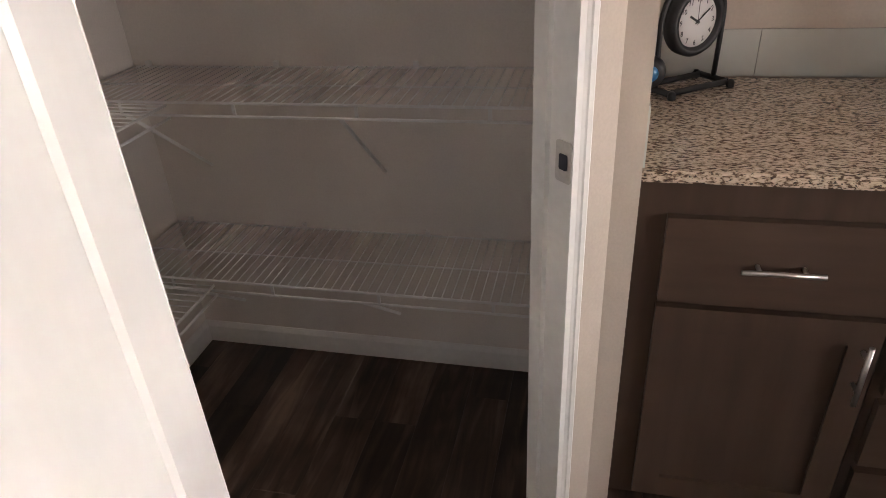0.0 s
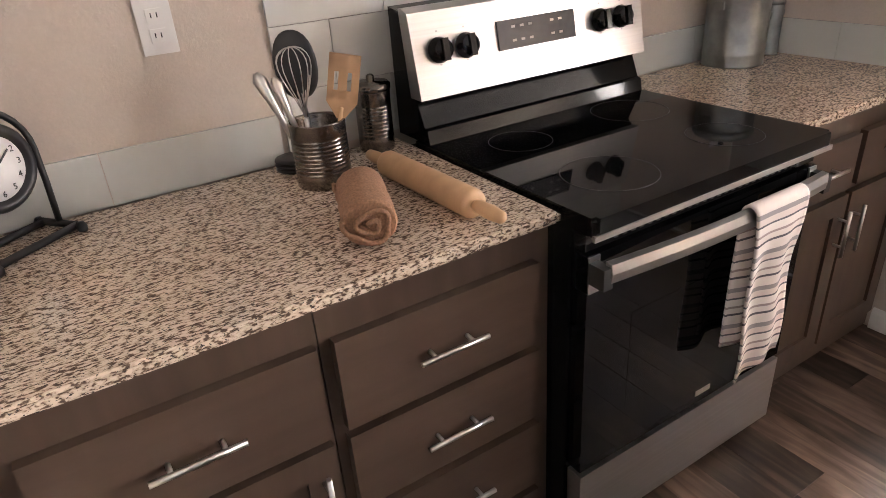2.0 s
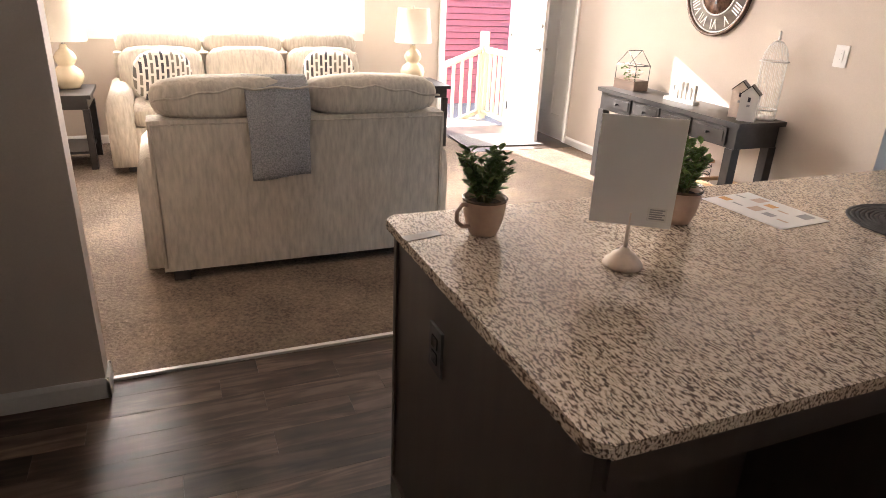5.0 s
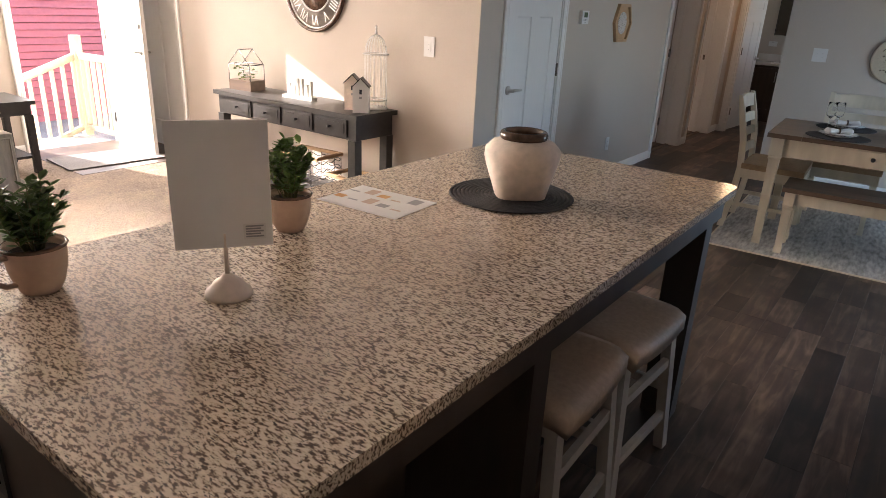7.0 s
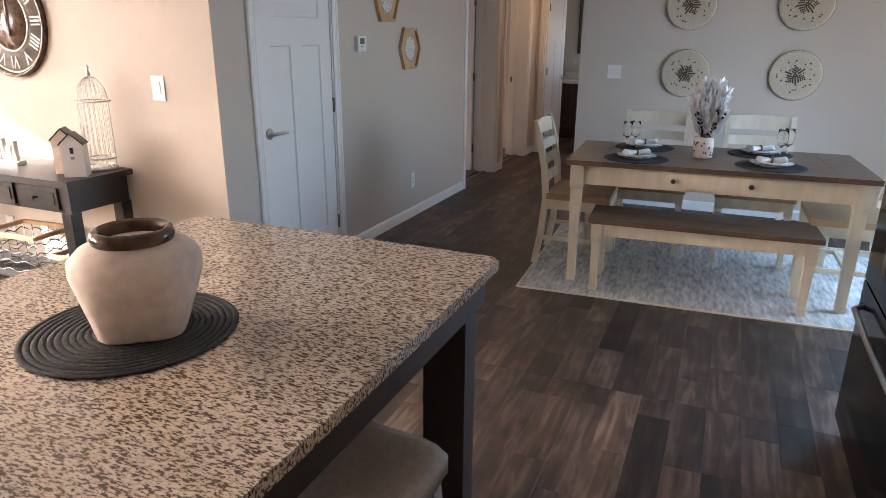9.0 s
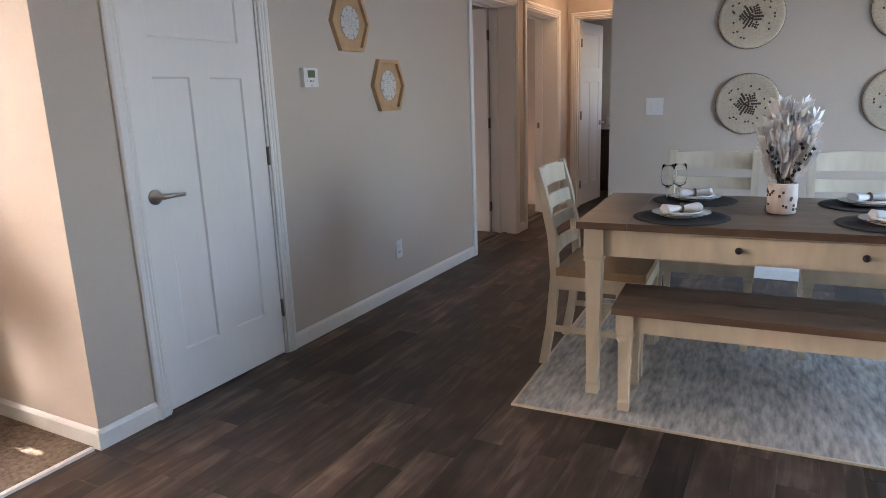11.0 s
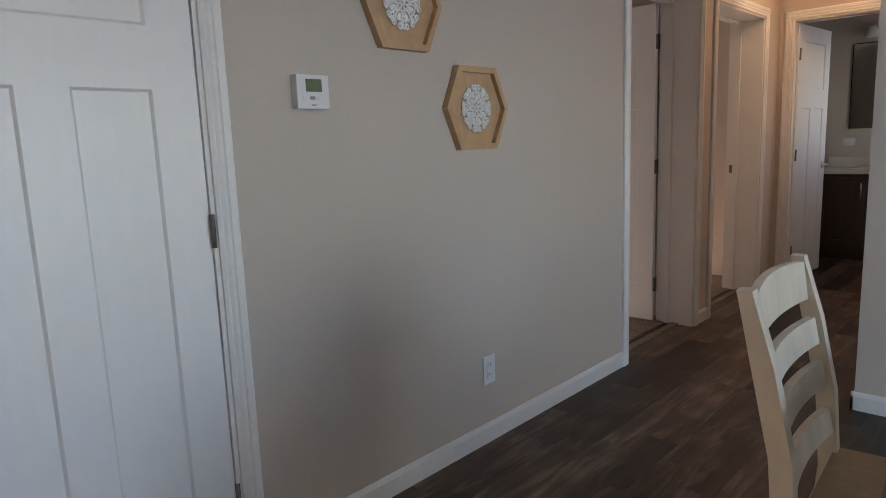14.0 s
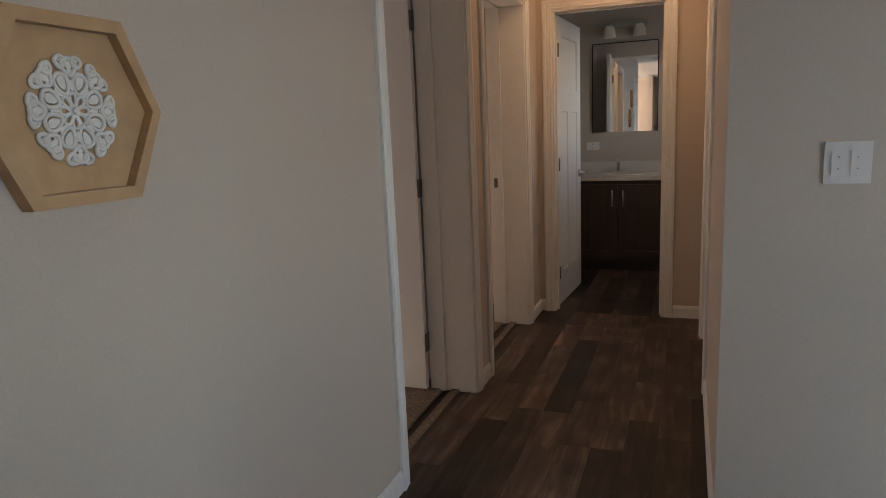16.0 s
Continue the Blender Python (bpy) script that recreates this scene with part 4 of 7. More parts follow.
for x in (-0.318, -0.240, 0.212, 0.292):
    bm = lathe([(0.031, 0), (0.031, 0.006), (0.027, 0.012), (0.026, 0.026), (0.022, 0.030), (0, 0.030)], 28)
    box(bm, (-0.008, -0.026, 0.022), (0.008, 0.026, 0.038))
    bmesh.ops.transform(bm, matrix=Matrix.Translation((x, -0.002, -0.006)) @ Matrix.Rotation(radians(90), 4, "X"), verts=bm.verts)
    part("knob", on_panel(bm), BLACKGLOSS, rg, "black plastic control knob")
    mk = bmesh.new()
    for a in (-0.042, 0.036):
        box(mk, (x - 0.003, -0.0036, a), (x + 0.003, -0.0030, a + 0.004))
    part("dial_mark", on_panel(mk), GREYINK, rg)
# oven door, handle, drawer
part("vent_strip", block((-0.374, -0.004, 0.845), (0.374, 0.03, 0.879), 0.003), BLACKGLOSS, rg)
bm = bmesh.new()
for i in range(26):
    x = -0.30 + i * 0.024
    box(bm, (x, -0.0052, 0.852), (x + 0.013, -0.0038, 0.870))
part("vent_slots", bm, RUBBER, rg, "row of small vent slots")
od = part("oven_door", block((-0.374, -0.012, 0.275), (0.374, 0.028, 0.838), 0.006), BLACKGLASS, rg, "black glass oven door")
part("window", block((-0.24, -0.0125, 0.40), (0.24, -0.0115, 0.66), 0), BLACKGLASS, od, "darker oven window")
part("top_band", block((-0.374, -0.016, 0.755), (-0.345, 0.02, 0.836), 0.003), STEEL, od, "stainless bracket")
part("top_band", block((0.345, -0.016, 0.755), (0.374, 0.02, 0.836), 0.003), STEEL, od, "stainless bracket")
pts = [(-0.355 + 0.71 * i / 16, -0.046 - 0.020 * math.sin(math.pi * i / 16), 0.812) for i in range(17)]
bm = bmesh.new()
rings = []
for x, y, z in pts:
    rings.append([bm.verts.new((x, y + dy, z + dz)) for dy, dz in ((-0.010, -0.020), (-0.013, 0.0), (-0.010, 0.020), (0.006, 0.022), (0.006, -0.022))])
for a, b in zip(rings, rings[1:]):
    for i in range(5):
        bm.faces.new((a[i], a[(i + 1) % 5], b[(i + 1) % 5], b[i]))
bm.faces.new(rings[0]), bm.faces.new(rings[-1][::-1])
part("handle", bm, STEEL, od, "bowed stainless oven handle")
for s in (-1, 1):
    part("handle_cap", block((s * 0.362 - 0.012, -0.056, 0.780), (s * 0.362 + 0.012, -0.010, 0.826), 0.005), RUBBER, od, "black handle mount")
part("badge", block((0.02, -0.0145, 0.300), (0.075, -0.0115, 0.315), 0.001), NICKEL, od, "small metal badge")
part("storage_drawer", block((-0.374, -0.016, 0.055), (0.374, 0.028, 0.262), 0.005), STEEL, rg, "brushed stainless storage drawer")

STRIPES = fabric_stripes("striped_towel_cloth", [(0, (0.78, 0.70, 0.65)), (0.24, (0.12, 0.11, 0.12)), (0.30, (0.76, 0.68, 0.63)), (0.44, (0.38, 0.30, 0.29)), (0.50, (0.80, 0.73, 0.68)), (0.68, (0.14, 0.13, 0.14)), (0.73, (0.72, 0.62, 0.57)), (0.88, (0.34, 0.30, 0.30))], 10.0)


def draped(width, drop_front, drop_back, r, folds, thick=0.006, wave=0.008, nx=22):
    """Cloth hung over a bar along x at the origin."""
    path = []
    n1 = 18
    for i in range(n1 + 1):
        path.append((-r - 0.004 * math.sin(i * 0.5), -drop_front * (1 - i / n1)))
    for i in range(1, 8):
        a = math.pi * i / 8
        path.append((-r * math.cos(a), r * math.sin(a)))
    for i in range(n1 + 1):
        path.append((r, -drop_back * i / n1))
    bm = bmesh.new()
    grid = []
    for j, (y, z) in enumerate(path):
        row = []
        for i in range(nx + 1):
            u = i / nx - 0.5
            hang = min(1.0, max(0.0, -z / 0.15))
            row.append(bm.verts.new((u * width * (1 - 0.06 * hang), y + (-1 if y < 0 else 1) * wave * hang * (math.sin(u * folds * 6.28 + 0.6) + 0.5 * noise.noise((u * 3, z * 5, 1.0))), z + 0.012 * hang * math.sin(u * 4 + j * 0.02) * (1 if j < n1 else 0.3))))
        grid.append(row)
    for a, b in zip(grid, grid[1:]):
        for i in range(nx):
            f = bm.faces.new((a[i], a[i + 1], b[i + 1], b[i]))
            f.smooth = True
    bmesh.ops.recalc_face_normals(bm, faces=bm.faces)
    bmesh.ops.solidify(bm, geom=list(bm.faces), thickness=thick)
    return bm


solid("dish_towel", draped(0.185, 0.43, 0.36, 0.020, 1.6), STRIPES, "striped cream and charcoal dish towel on the oven handle", "towel", at=(2.13, 1.005, 0.826))


# ---- on the left counter ----
clk = thing("mantel_clock", "black metal swivel desk clock with white dial", "clock", at=(0.724, 1.676, 0.914), turn=38)
bm = bmesh.new()
for y in (-0.045, 0.045):
    tube([(-0.098, y, 0.012), (0.098, y, 0.012)], 0.008, 8, bm)
for x in (-0.095, 0.095):
    tube([(x, -0.06, 0.012), (x, 0.06, 0.012)], 0.008, 8, bm)
    for y in (-0.058, 0.058):
        lathe([(0.008, 0.0), (0.010, 0.004), (0.010, 0.014), (0.006, 0.02), (0, 0.021)], 10, (x, y, 0), bm)
part("base_frame", bm, BLACKMETAL, clk)
part("hoop", tube([(-0.095, 0, 0.012), (-0.098, 0, 0.10), (-0.098, 0, 0.17)] + [(0.098 * math.cos(a), 0, 0.17 + 0.098 * math.sin(a)) for a in [math.pi * (1 - i / 14) for i in range(1, 14)]] + [(0.098, 0, 0.17), (0.098, 0, 0.10), (0.095, 0, 0.012)], 0.0065, 8), BLACKMETAL, clk, "arched black hoop")
part("finial", lathe([(0.007, 0.262), (0.010, 0.272), (0.004, 0.282), (0, 0.292)], 12), BLACKMETAL, clk)
TOY = Matrix.Translation((0, 0, 0.165)) @ Matrix.Rotation(radians(90), 4, "X")
bm = lathe([(0.060, -0.022), (0.074, -0.022), (0.082, -0.010), (0.083, 0.014), (0.076, 0.024), (0.064, 0.022), (0.060, 0.012)], 40)
bmesh.ops.transform(bm, matrix=TOY, verts=bm.verts)
part("case", bm, BLACKMETAL, clk)
bm = lathe([(0.063, 0.006), (0.063, 0.013), (0, 0.013)], 40)
bmesh.ops.transform(bm, matrix=TOY, verts=bm.verts)
dial = part("dial", bm, PAPER, clk, "white dial with black numerals")


def text_part(name, body, size, m, parent, material, label=""):
    """Flat lettering in the built-in font, turned into a mesh."""
    cu = bpy.data.curves.new(name, "FONT")
    cu.body, cu.size, cu.align_x, cu.align_y, cu.extrude, cu.resolution_u = body, size, "CENTER", "CENTER", 0.0002, 2
    tmp = bpy.data.objects.new(name, cu)
    me = bpy.data.meshes.new_from_object(tmp)
    bpy.data.objects.remove(tmp)
    me.transform(m)
    me.materials.clear()
    me.materials.append(material)
    ob = new(name, me)
    ob.parent = parent
    return tagged(ob, label)


for h in range(1, 13):
    a = radians(90 - 30 * h)
    text_part("numeral", str(h), 0.017, TOY @ Matrix.Translation((0.050 * math.cos(a), 0.050 * math.sin(a), 0.0136)), dial, INK)
def hand(name, ang, ln, wd, m, parent, z=0.0145):
    bm = block((-0.008, -wd / 2, z), (ln, wd / 2, z + 0.0008), 0)
    bmesh.ops.transform(bm, matrix=m @ Matrix.Rotation(radians(90 - ang), 4, "Z"), verts=bm.verts)
    return part(name, bm, INK, parent)
hand("hour_hand", 300, 0.028, 0.005, TOY, dial)
hand("minute_hand", 52, 0.044, 0.0035, TOY, dial, 0.0155)
hand("second_hand", 358, 0.046, 0.001, TOY, dial, 0.0165)
bm = lathe([(0.030, -0.016), (0.038, -0.012), (0.040, 0.0), (0.036, 0.014), (0.026, 0.020), (0, 0.021)], 24)
bmesh.ops.transform(bm, matrix=Matrix.Translation((-0.125, -0.005, 0.062)) @ Matrix.Rotation(radians(90), 4, "X") @ Matrix.Rotation(radians(-35), 4, "Y"), verts=bm.verts)
rw = part("side_bell", bm, BLACKMETAL, clk)
bm = lathe([(0.020, 0.0205), (0.020, 0.022), (0, 0.022)], 20)
bmesh.ops.transform(bm, matrix=Matrix.Translation((-0.125, -0.005, 0.062)) @ Matrix.Rotation(radians(90), 4, "X") @ Matrix.Rotation(radians(-35), 4, "Y"), verts=bm.verts)
part("blue_disc", bm, BLUEVINYL, rw, "glossy blue disc")


def ribbed_can(r, h):
    prof = [(r * 0.97, 0), (r, 0.003), (r, h * 0.22)]
    for i in range(9):
        z = h * (0.25 + 0.062 * i)
        prof += [(r, z), (r * 0.975, z + h * 0.02), (r, z + h * 0.04)]
    return prof + [(r, h * 0.9), (r * 1.02, h * 0.985), (r * 1.02, h), (r * 0.95, h)]


crock = thing("utensil_crock", "ribbed dark metal crock holding kitchen utensils", "crock", at=(1.331, 1.601, 0.914))
part("pot", lathe(ribbed_can(0.062, 0.145) + [(0.057, 0.14), (0.056, 0.02), (0, 0.02)], 40), GUNMETAL, crock)
UT = lambda x, y, lean, az: pose(1.331 + x, 1.601 + y, 0.936) @ Matrix.Rotation(radians(az), 4, "Z") @ Matrix.Rotation(radians(lean), 4, "Y")


def utensil(name, label, x, y, lean, az, build):
    ob = thing(name, label, "utensil")
    ob.matrix_basis = UT(x, y, lean, az)
    build(ob)
    return ob


def b_spatula(ob):
    part("shaft", tube([(0, 0, 0), (0, 0, 0.15)], 0.006, 8), BEECH_UP, ob)
    bm = bmesh.new()
    for a, b in (((-0.033, -0.003, 0.165), (-0.020, 0.003, 0.262)), ((-0.011, -0.003, 0.165), (0.008, 0.003, 0.262)), ((0.017, -0.003, 0.165), (0.033, 0.003, 0.262)), ((-0.033, -0.003, 0.225), (0.033, 0.003, 0.262)), ((-0.033, -0.003, 0.160), (0.033, 0.003, 0.185))):
        box(bm, a, b)
    v = [bm.verts.new((x, y, z)) for y in (-0.003, 0.003) for x, z in ((-0.033, 0.160), (0.033, 0.160), (0.008, 0.125), (-0.008, 0.125))]
    bm.faces.new(v[0:4]), bm.faces.new(v[4:8][::-1])
    for i in range(4):
        bm.faces.new((v[i], v[(i + 1) % 4], v[4 + (i + 1) % 4], v[4 + i]))
    part("blade", bm, BEECH_UP, ob, "slotted wooden blade")
def b_whisk(ob):
    part("shaft", tube([(0, 0, 0), (0, 0, 0.13)], 0.006, 8), NICKEL, ob)
    for k in range(6):
        a = math.pi * k / 6
        loop = []
        for i in range(19):
            u = i / 18
            r = 0.036 * math.sin(2 * math.pi * u)
            z = 0.13 + 0.15 * math.sin(math.pi * u) ** 0.75
            loop.append((r * math.cos(a), r * math.sin(a), z))
        part("wire", tube(loop, 0.0012, 5), NICKEL, ob)
def b_ladle(ob):
    part("shaft", tube([(0, 0, 0), (0, 0, 0.17)], 0.006, 8), RUBBER, ob)
    bm = pillow(0.092, 0.022, 0.145, 2.2, 24, (0, 0, 0.238))
    part("bowl", bm, RUBBER, ob, "black oval spoon bowl")
def b_tongs(ob):
    part("arm", tube([(-0.006, 0, 0), (-0.009, 0, 0.15), (-0.013, 0, 0.235), (-0.014, 0, 0.25)], [0.004, 0.007, 0.015, 0.006], 8), NICKEL, ob)
    part("arm", tube([(0.007, 0, 0), (0.010, 0, 0.15), (0.015, 0, 0.215), (0.016, 0, 0.228)], [0.004, 0.007, 0.014, 0.006], 8), NICKEL, ob)
utensil("wooden_spatula", "slotted wooden spatula standing in the crock", 0.022, -0.018, 12, -30, b_spatula)
utensil("whisk", "steel wire whisk standing in the crock", -0.012, 0.0, 4, 150, b_whisk)
utensil("serving_spoon", "black nylon serving spoon standing in the crock", -0.005, 0.022, -3, -30, b_ladle)
utensil("tongs", "steel tongs leaning out of the crock", -0.022, 0.0, -17, -20, b_tongs)

can2 = thing("lidded_canister", "ribbed dark metal canister with a lid", "canister", at=(1.535, 1.735, 0.914))
part("pot", lathe(ribbed_can(0.045, 0.15), 36), GUNMETAL, can2)
part("lid", lathe([(0.047, 0.150), (0.048, 0.153), (0.048, 0.164), (0.043, 0.169), (0.010, 0.171), (0.010, 0.184), (0.006, 0.188), (0, 0.188)], 36), GUNMETAL, can2, "flat dark lid with knob")
coaster = thing("coaster_stack", "stack of small dark round trivets", "coaster", at=(1.312, 1.738, 0.914))
for i in range(3):
    part("coaster", lathe([(0.045, 0.001 + i * 0.010), (0.047, 0.004 + i * 0.010), (0.045, 0.008 + i * 0.010), (0.030, 0.009 + i * 0.010), (0, 0.009 + i * 0.010)], 28), BLACKMETAL, coaster)

pin = thing("rolling_pin", "pale wooden rolling pin lying on granite", "rolling pin")
pin.matrix_basis = Matrix.Translation((1.465, 1.373, 0.9445)) @ Matrix.Rotation(radians(-88), 4, "Z") @ Matrix.Rotation(radians(90), 4, "Y")
part("barrel", lathe([(0.018, -0.165), (0.028, -0.162), (0.030, -0.155), (0.030, 0.155), (0.028, 0.162), (0.018, 0.165)], 32), BEECH, pin)
for s in (-1, 1):
    part("handle", lathe([(0.010, s * 0.166), (0.013, s * 0.175), (0.015, s * 0.215), (0.012, s * 0.245), (0.006, s * 0.252), (0, s * 0.252)], 20), BEECH, pin, "turned wooden handle")

bm = bmesh.new()
loops = []
for i in range(27):                                        # a slightly slack roll, dented along its length
    x = -0.095 + 0.19 * i / 26
    e = 1 - 0.10 * max(0, abs(x) / 0.095 - 0.93) / 0.07
    loops.append([bm.verts.new((x, (0.049 + 0.0022 * noise.noise((x * 30, q * 0.5, 1.0)) + 0.0022 * (1 if q > 30 else 0)) * e * math.cos(q * math.pi / 20), (0.045 + 0.002 * noise.noise((x * 30, q * 0.5, 4.0))) * e * math.sin(q * math.pi / 20))) for q in range(40)])
for p, q in zip(loops, loops[1:]):
    for k in range(40):
        bm.faces.new((p[k], p[(k + 1) % 40], q[(k + 1) % 40], q[k])).smooth = True
bm.faces.new(loops[0][::-1]), bm.faces.new(loops[-1])
for x in (-0.0955, 0.0955):
    tube([(x + math.copysign(0.002 + 0.004 * math.sin(i * 0.37), x), (0.004 + 0.0033 * i * 0.3 * (1 + 0.16 * math.sin(i * 0.9 + 1))) * math.cos(i * 0.3), (0.004 + 0.0033 * i * 0.3 * (1 + 0.16 * math.sin(i * 0.9 + 1))) * math.sin(i * 0.3) * 0.80) for i in range(44)], 0.0050, 6, bm)
zmin = min(v.co.z for v in bm.verts)
bmesh.ops.translate(bm, verts=bm.verts, vec=(0, 0, -zmin))
solid("rolled_towel", bm, CLOTH_BROWN, "rolled brown linen towel lying on granite", "towel", at=(1.295, 1.318, 0.9145), turn=70)


# ---- canisters on the right counter ----
def canister(r, h, at):
    ob = thing("canister", "lidded galvanised steel canister", "canister", at=at, group="galvanised canisters")
    part("can", lathe([(r, 0), (r * 1.01, 0.004), (r, 0.010), (r, h * 0.14), (r * 1.015, h * 0.16), (r, h * 0.18), (r, h * 0.86), (r * 1.012, h * 0.88), (r, h * 0.90), (r, h)], 44), GALV, ob)
    part("lid", lathe([(r * 1.04, h - 0.012), (r * 1.04, h + 0.004), (r * 0.98, h + 0.014), (r * 0.80, h + 0.018), (r * 0.78, h + 0.024), (r * 0.45, h + 0.030), (r * 0.42, h + 0.035), (0, h + 0.037)], 44), GALV, ob, "stepped galvanised lid")
    part("knob", lathe([(0.006, h + 0.036), (0.005, h + 0.046), (0.010, h + 0.052), (0.009, h + 0.060), (0, h + 0.063)], 16), BLACKMETAL, ob, "dark round knob")
    for s in (-1, 1):
        part("side_plate", block((s * r - 0.004 if s > 0 else -r - 0.006, -0.018, h * 0.72), (s * r + 0.006 if s > 0 else -r + 0.004, 0.018, h * 0.82), 0.003), GALV, ob)
    return ob


canister(0.100, 0.258, (2.890, 1.684, 0.914))
canister(0.050, 0.215, (3.010, 1.712, 0.914))
canister(0.034, 0.18, (3.092, 1.685, 0.914))

for ob in [o for o in bpy.data.objects if o not in before_kitchen and o.parent is None]:
    ob.matrix_basis = Matrix.Translation((KX, KY, 0)) @ ob.matrix_basis


# ---- island ----
isl = thing("kitchen_island", "dark stained island with an open seating side and square posts", "island")
part("body", blocks([((1.66, -2.11, 0.0), (2.205, -0.125, 0.887))], 0.003), CABD, isl)
part("end_panel", block((1.30, -0.140, 0.0), (2.21, -0.122, 0.887), 0.002), CABD, isl, "dark stained end panel")
part("corner_trim", block((2.193, -0.121, 0.0), (2.213, -0.115, 0.887), 0.001), CABD, isl)
part("corner_trim", block((1.297, -0.121, 0.0), (1.327, -0.115, 0.887), 0.001), CABD, isl)
part("toe_board", block((1.30, -0.1215, 0.0), (2.192, -0.111, 0.09), 0.002), CABD, isl)
part("apron", block((1.292, -2.147, 0.800), (1.312, -0.141, 0.8875), 0.002), CABD, isl, "dark stained apron under the overhang")
part("apron", block((1.313, -2.147, 0.795), (1.66, -2.127, 0.8875), 0.002), CABD, isl)
for y in (-0.178, -0.93, -2.107):
    part("post", block((1.314, y - 0.036, 0.0), (1.430, y + 0.036, 0.799), 0.003), CABD, isl, "square dark post")
part("partition", block((1.431, -0.948, 0.0), (1.659, -0.912, 0.794), 0.002), CABD, isl, "dark stained dividing panel")
ol = thing("outlet", "black duplex outlet on the dark island end", "outlet", at=(1.905, -0.1222, 0.695), turn=180)
part("plate", block((-0.036, -0.007, -0.058), (0.036, -0.0005, 0.058), 0.003), RUBBER, ol)
for z in (-0.02, 0.02):
    part("socket", block((-0.016, -0.010, z - 0.014), (0.016, -0.0065, z + 0.014), 0.004), BLACKGLOSS, ol)
countertop("countertop", rounded(1.262, -2.180, 2.232, -0.090, 0.028), "speckled cream and brown granite island top with rounded corners")


# ---- counter stools ----
def counter_stool():
    ob = thing("counter_stool", "saddle counter stool, taupe leather seat, whitewashed legs", "stool", group="counter stools")
    bm = bmesh.new()
    nx, ny = 14, 10
    top = []
    for j in range(ny + 1):
        row = []
        for i in range(nx + 1):
            u, v = i / nx * 2 - 1, j / ny * 2 - 1
            edge = max(0, 1 - (abs(u) ** 6 + abs(v) ** 6) * 0.45)
            row.append(bm.verts.new((v * 0.165 * (1 - 0.04 * abs(u) ** 4), u * 0.205 * (1 - 0.05 * abs(v) ** 4), 0.565 + 0.050 * edge + 0.028 * u * u)))
        top.append(row)
    for a, b in zip(top, top[1:]):
        for i in range(nx):
            f = bm.faces.new((a[i], a[i + 1], b[i + 1], b[i]))
            f.smooth = True
    ret = bmesh.ops.extrude_face_region(bm, geom=list(bm.faces))
    for v in [g for g in ret["geom"] if isinstance(g, bmesh.types.BMVert)]:
        v.co.z = v.co.z - 0.055
    part("seat", bm, SEATTAUPE, ob, "padded taupe leather saddle seat")
    tops, feet = 0.118, 0.150
    for sx in (-1, 1):
        for sy in (-1, 1):
            a, b = Vector((sx * tops, sy * 0.175, 0.565)), Vector((sx * feet, sy * 0.205, 0))
            bm = bmesh.new()
            lo = [bm.verts.new(b + Vector((dx * 0.017, dy * 0.020, 0))) for dx, dy in ((-1, -1), (1, -1), (1, 1), (-1, 1))]
            hi = [bm.verts.new(a + Vector((dx * 0.017, dy * 0.020, 0))) for dx, dy in ((-1, -1), (1, -1), (1, 1), (-1, 1))]
            bm.faces.new(lo[::-1]), bm.faces.new(hi)
            for i in range(4):
                bm.faces.new((lo[i], lo[(i + 1) % 4], hi[(i + 1) % 4], hi[i]))
            soft(bm, 0.003)
            part("leg", bm, STOOLWOOD, ob, "tapered whitewashed leg")
    for z, k in ((0.40, 0.13), (0.16, 0.142)):
        for sx in (-1, 1):
            part("stretcher", block((sx * k - 0.010, -0.18, z - 0.018), (sx * k + 0.010, 0.18, z + 0.018), 0.002), STOOLWOOD, ob)
    for sy in (-1, 1):
        part("stretcher", block((-0.13, sy * 0.19 - 0.010, 0.262), (0.13, sy * 0.19 + 0.010, 0.298), 0.002), STOOLWOOD, ob)
    part("seat_frame", block((-0.135, -0.195, 0.525), (0.135, 0.195, 0.562), 0.003), STOOLWOOD, ob)
    return ob


st = counter_stool()
st.matrix_basis = pose(1.452, -1.235, 0, 0, 0, 2) @ Matrix.Diagonal((1, 1, 0.935, 1))
copy_thing(st, pose(1.448, -1.700, 0, 0, 0, -3) @ Matrix.Diagonal((1, 1, 0.935, 1)))


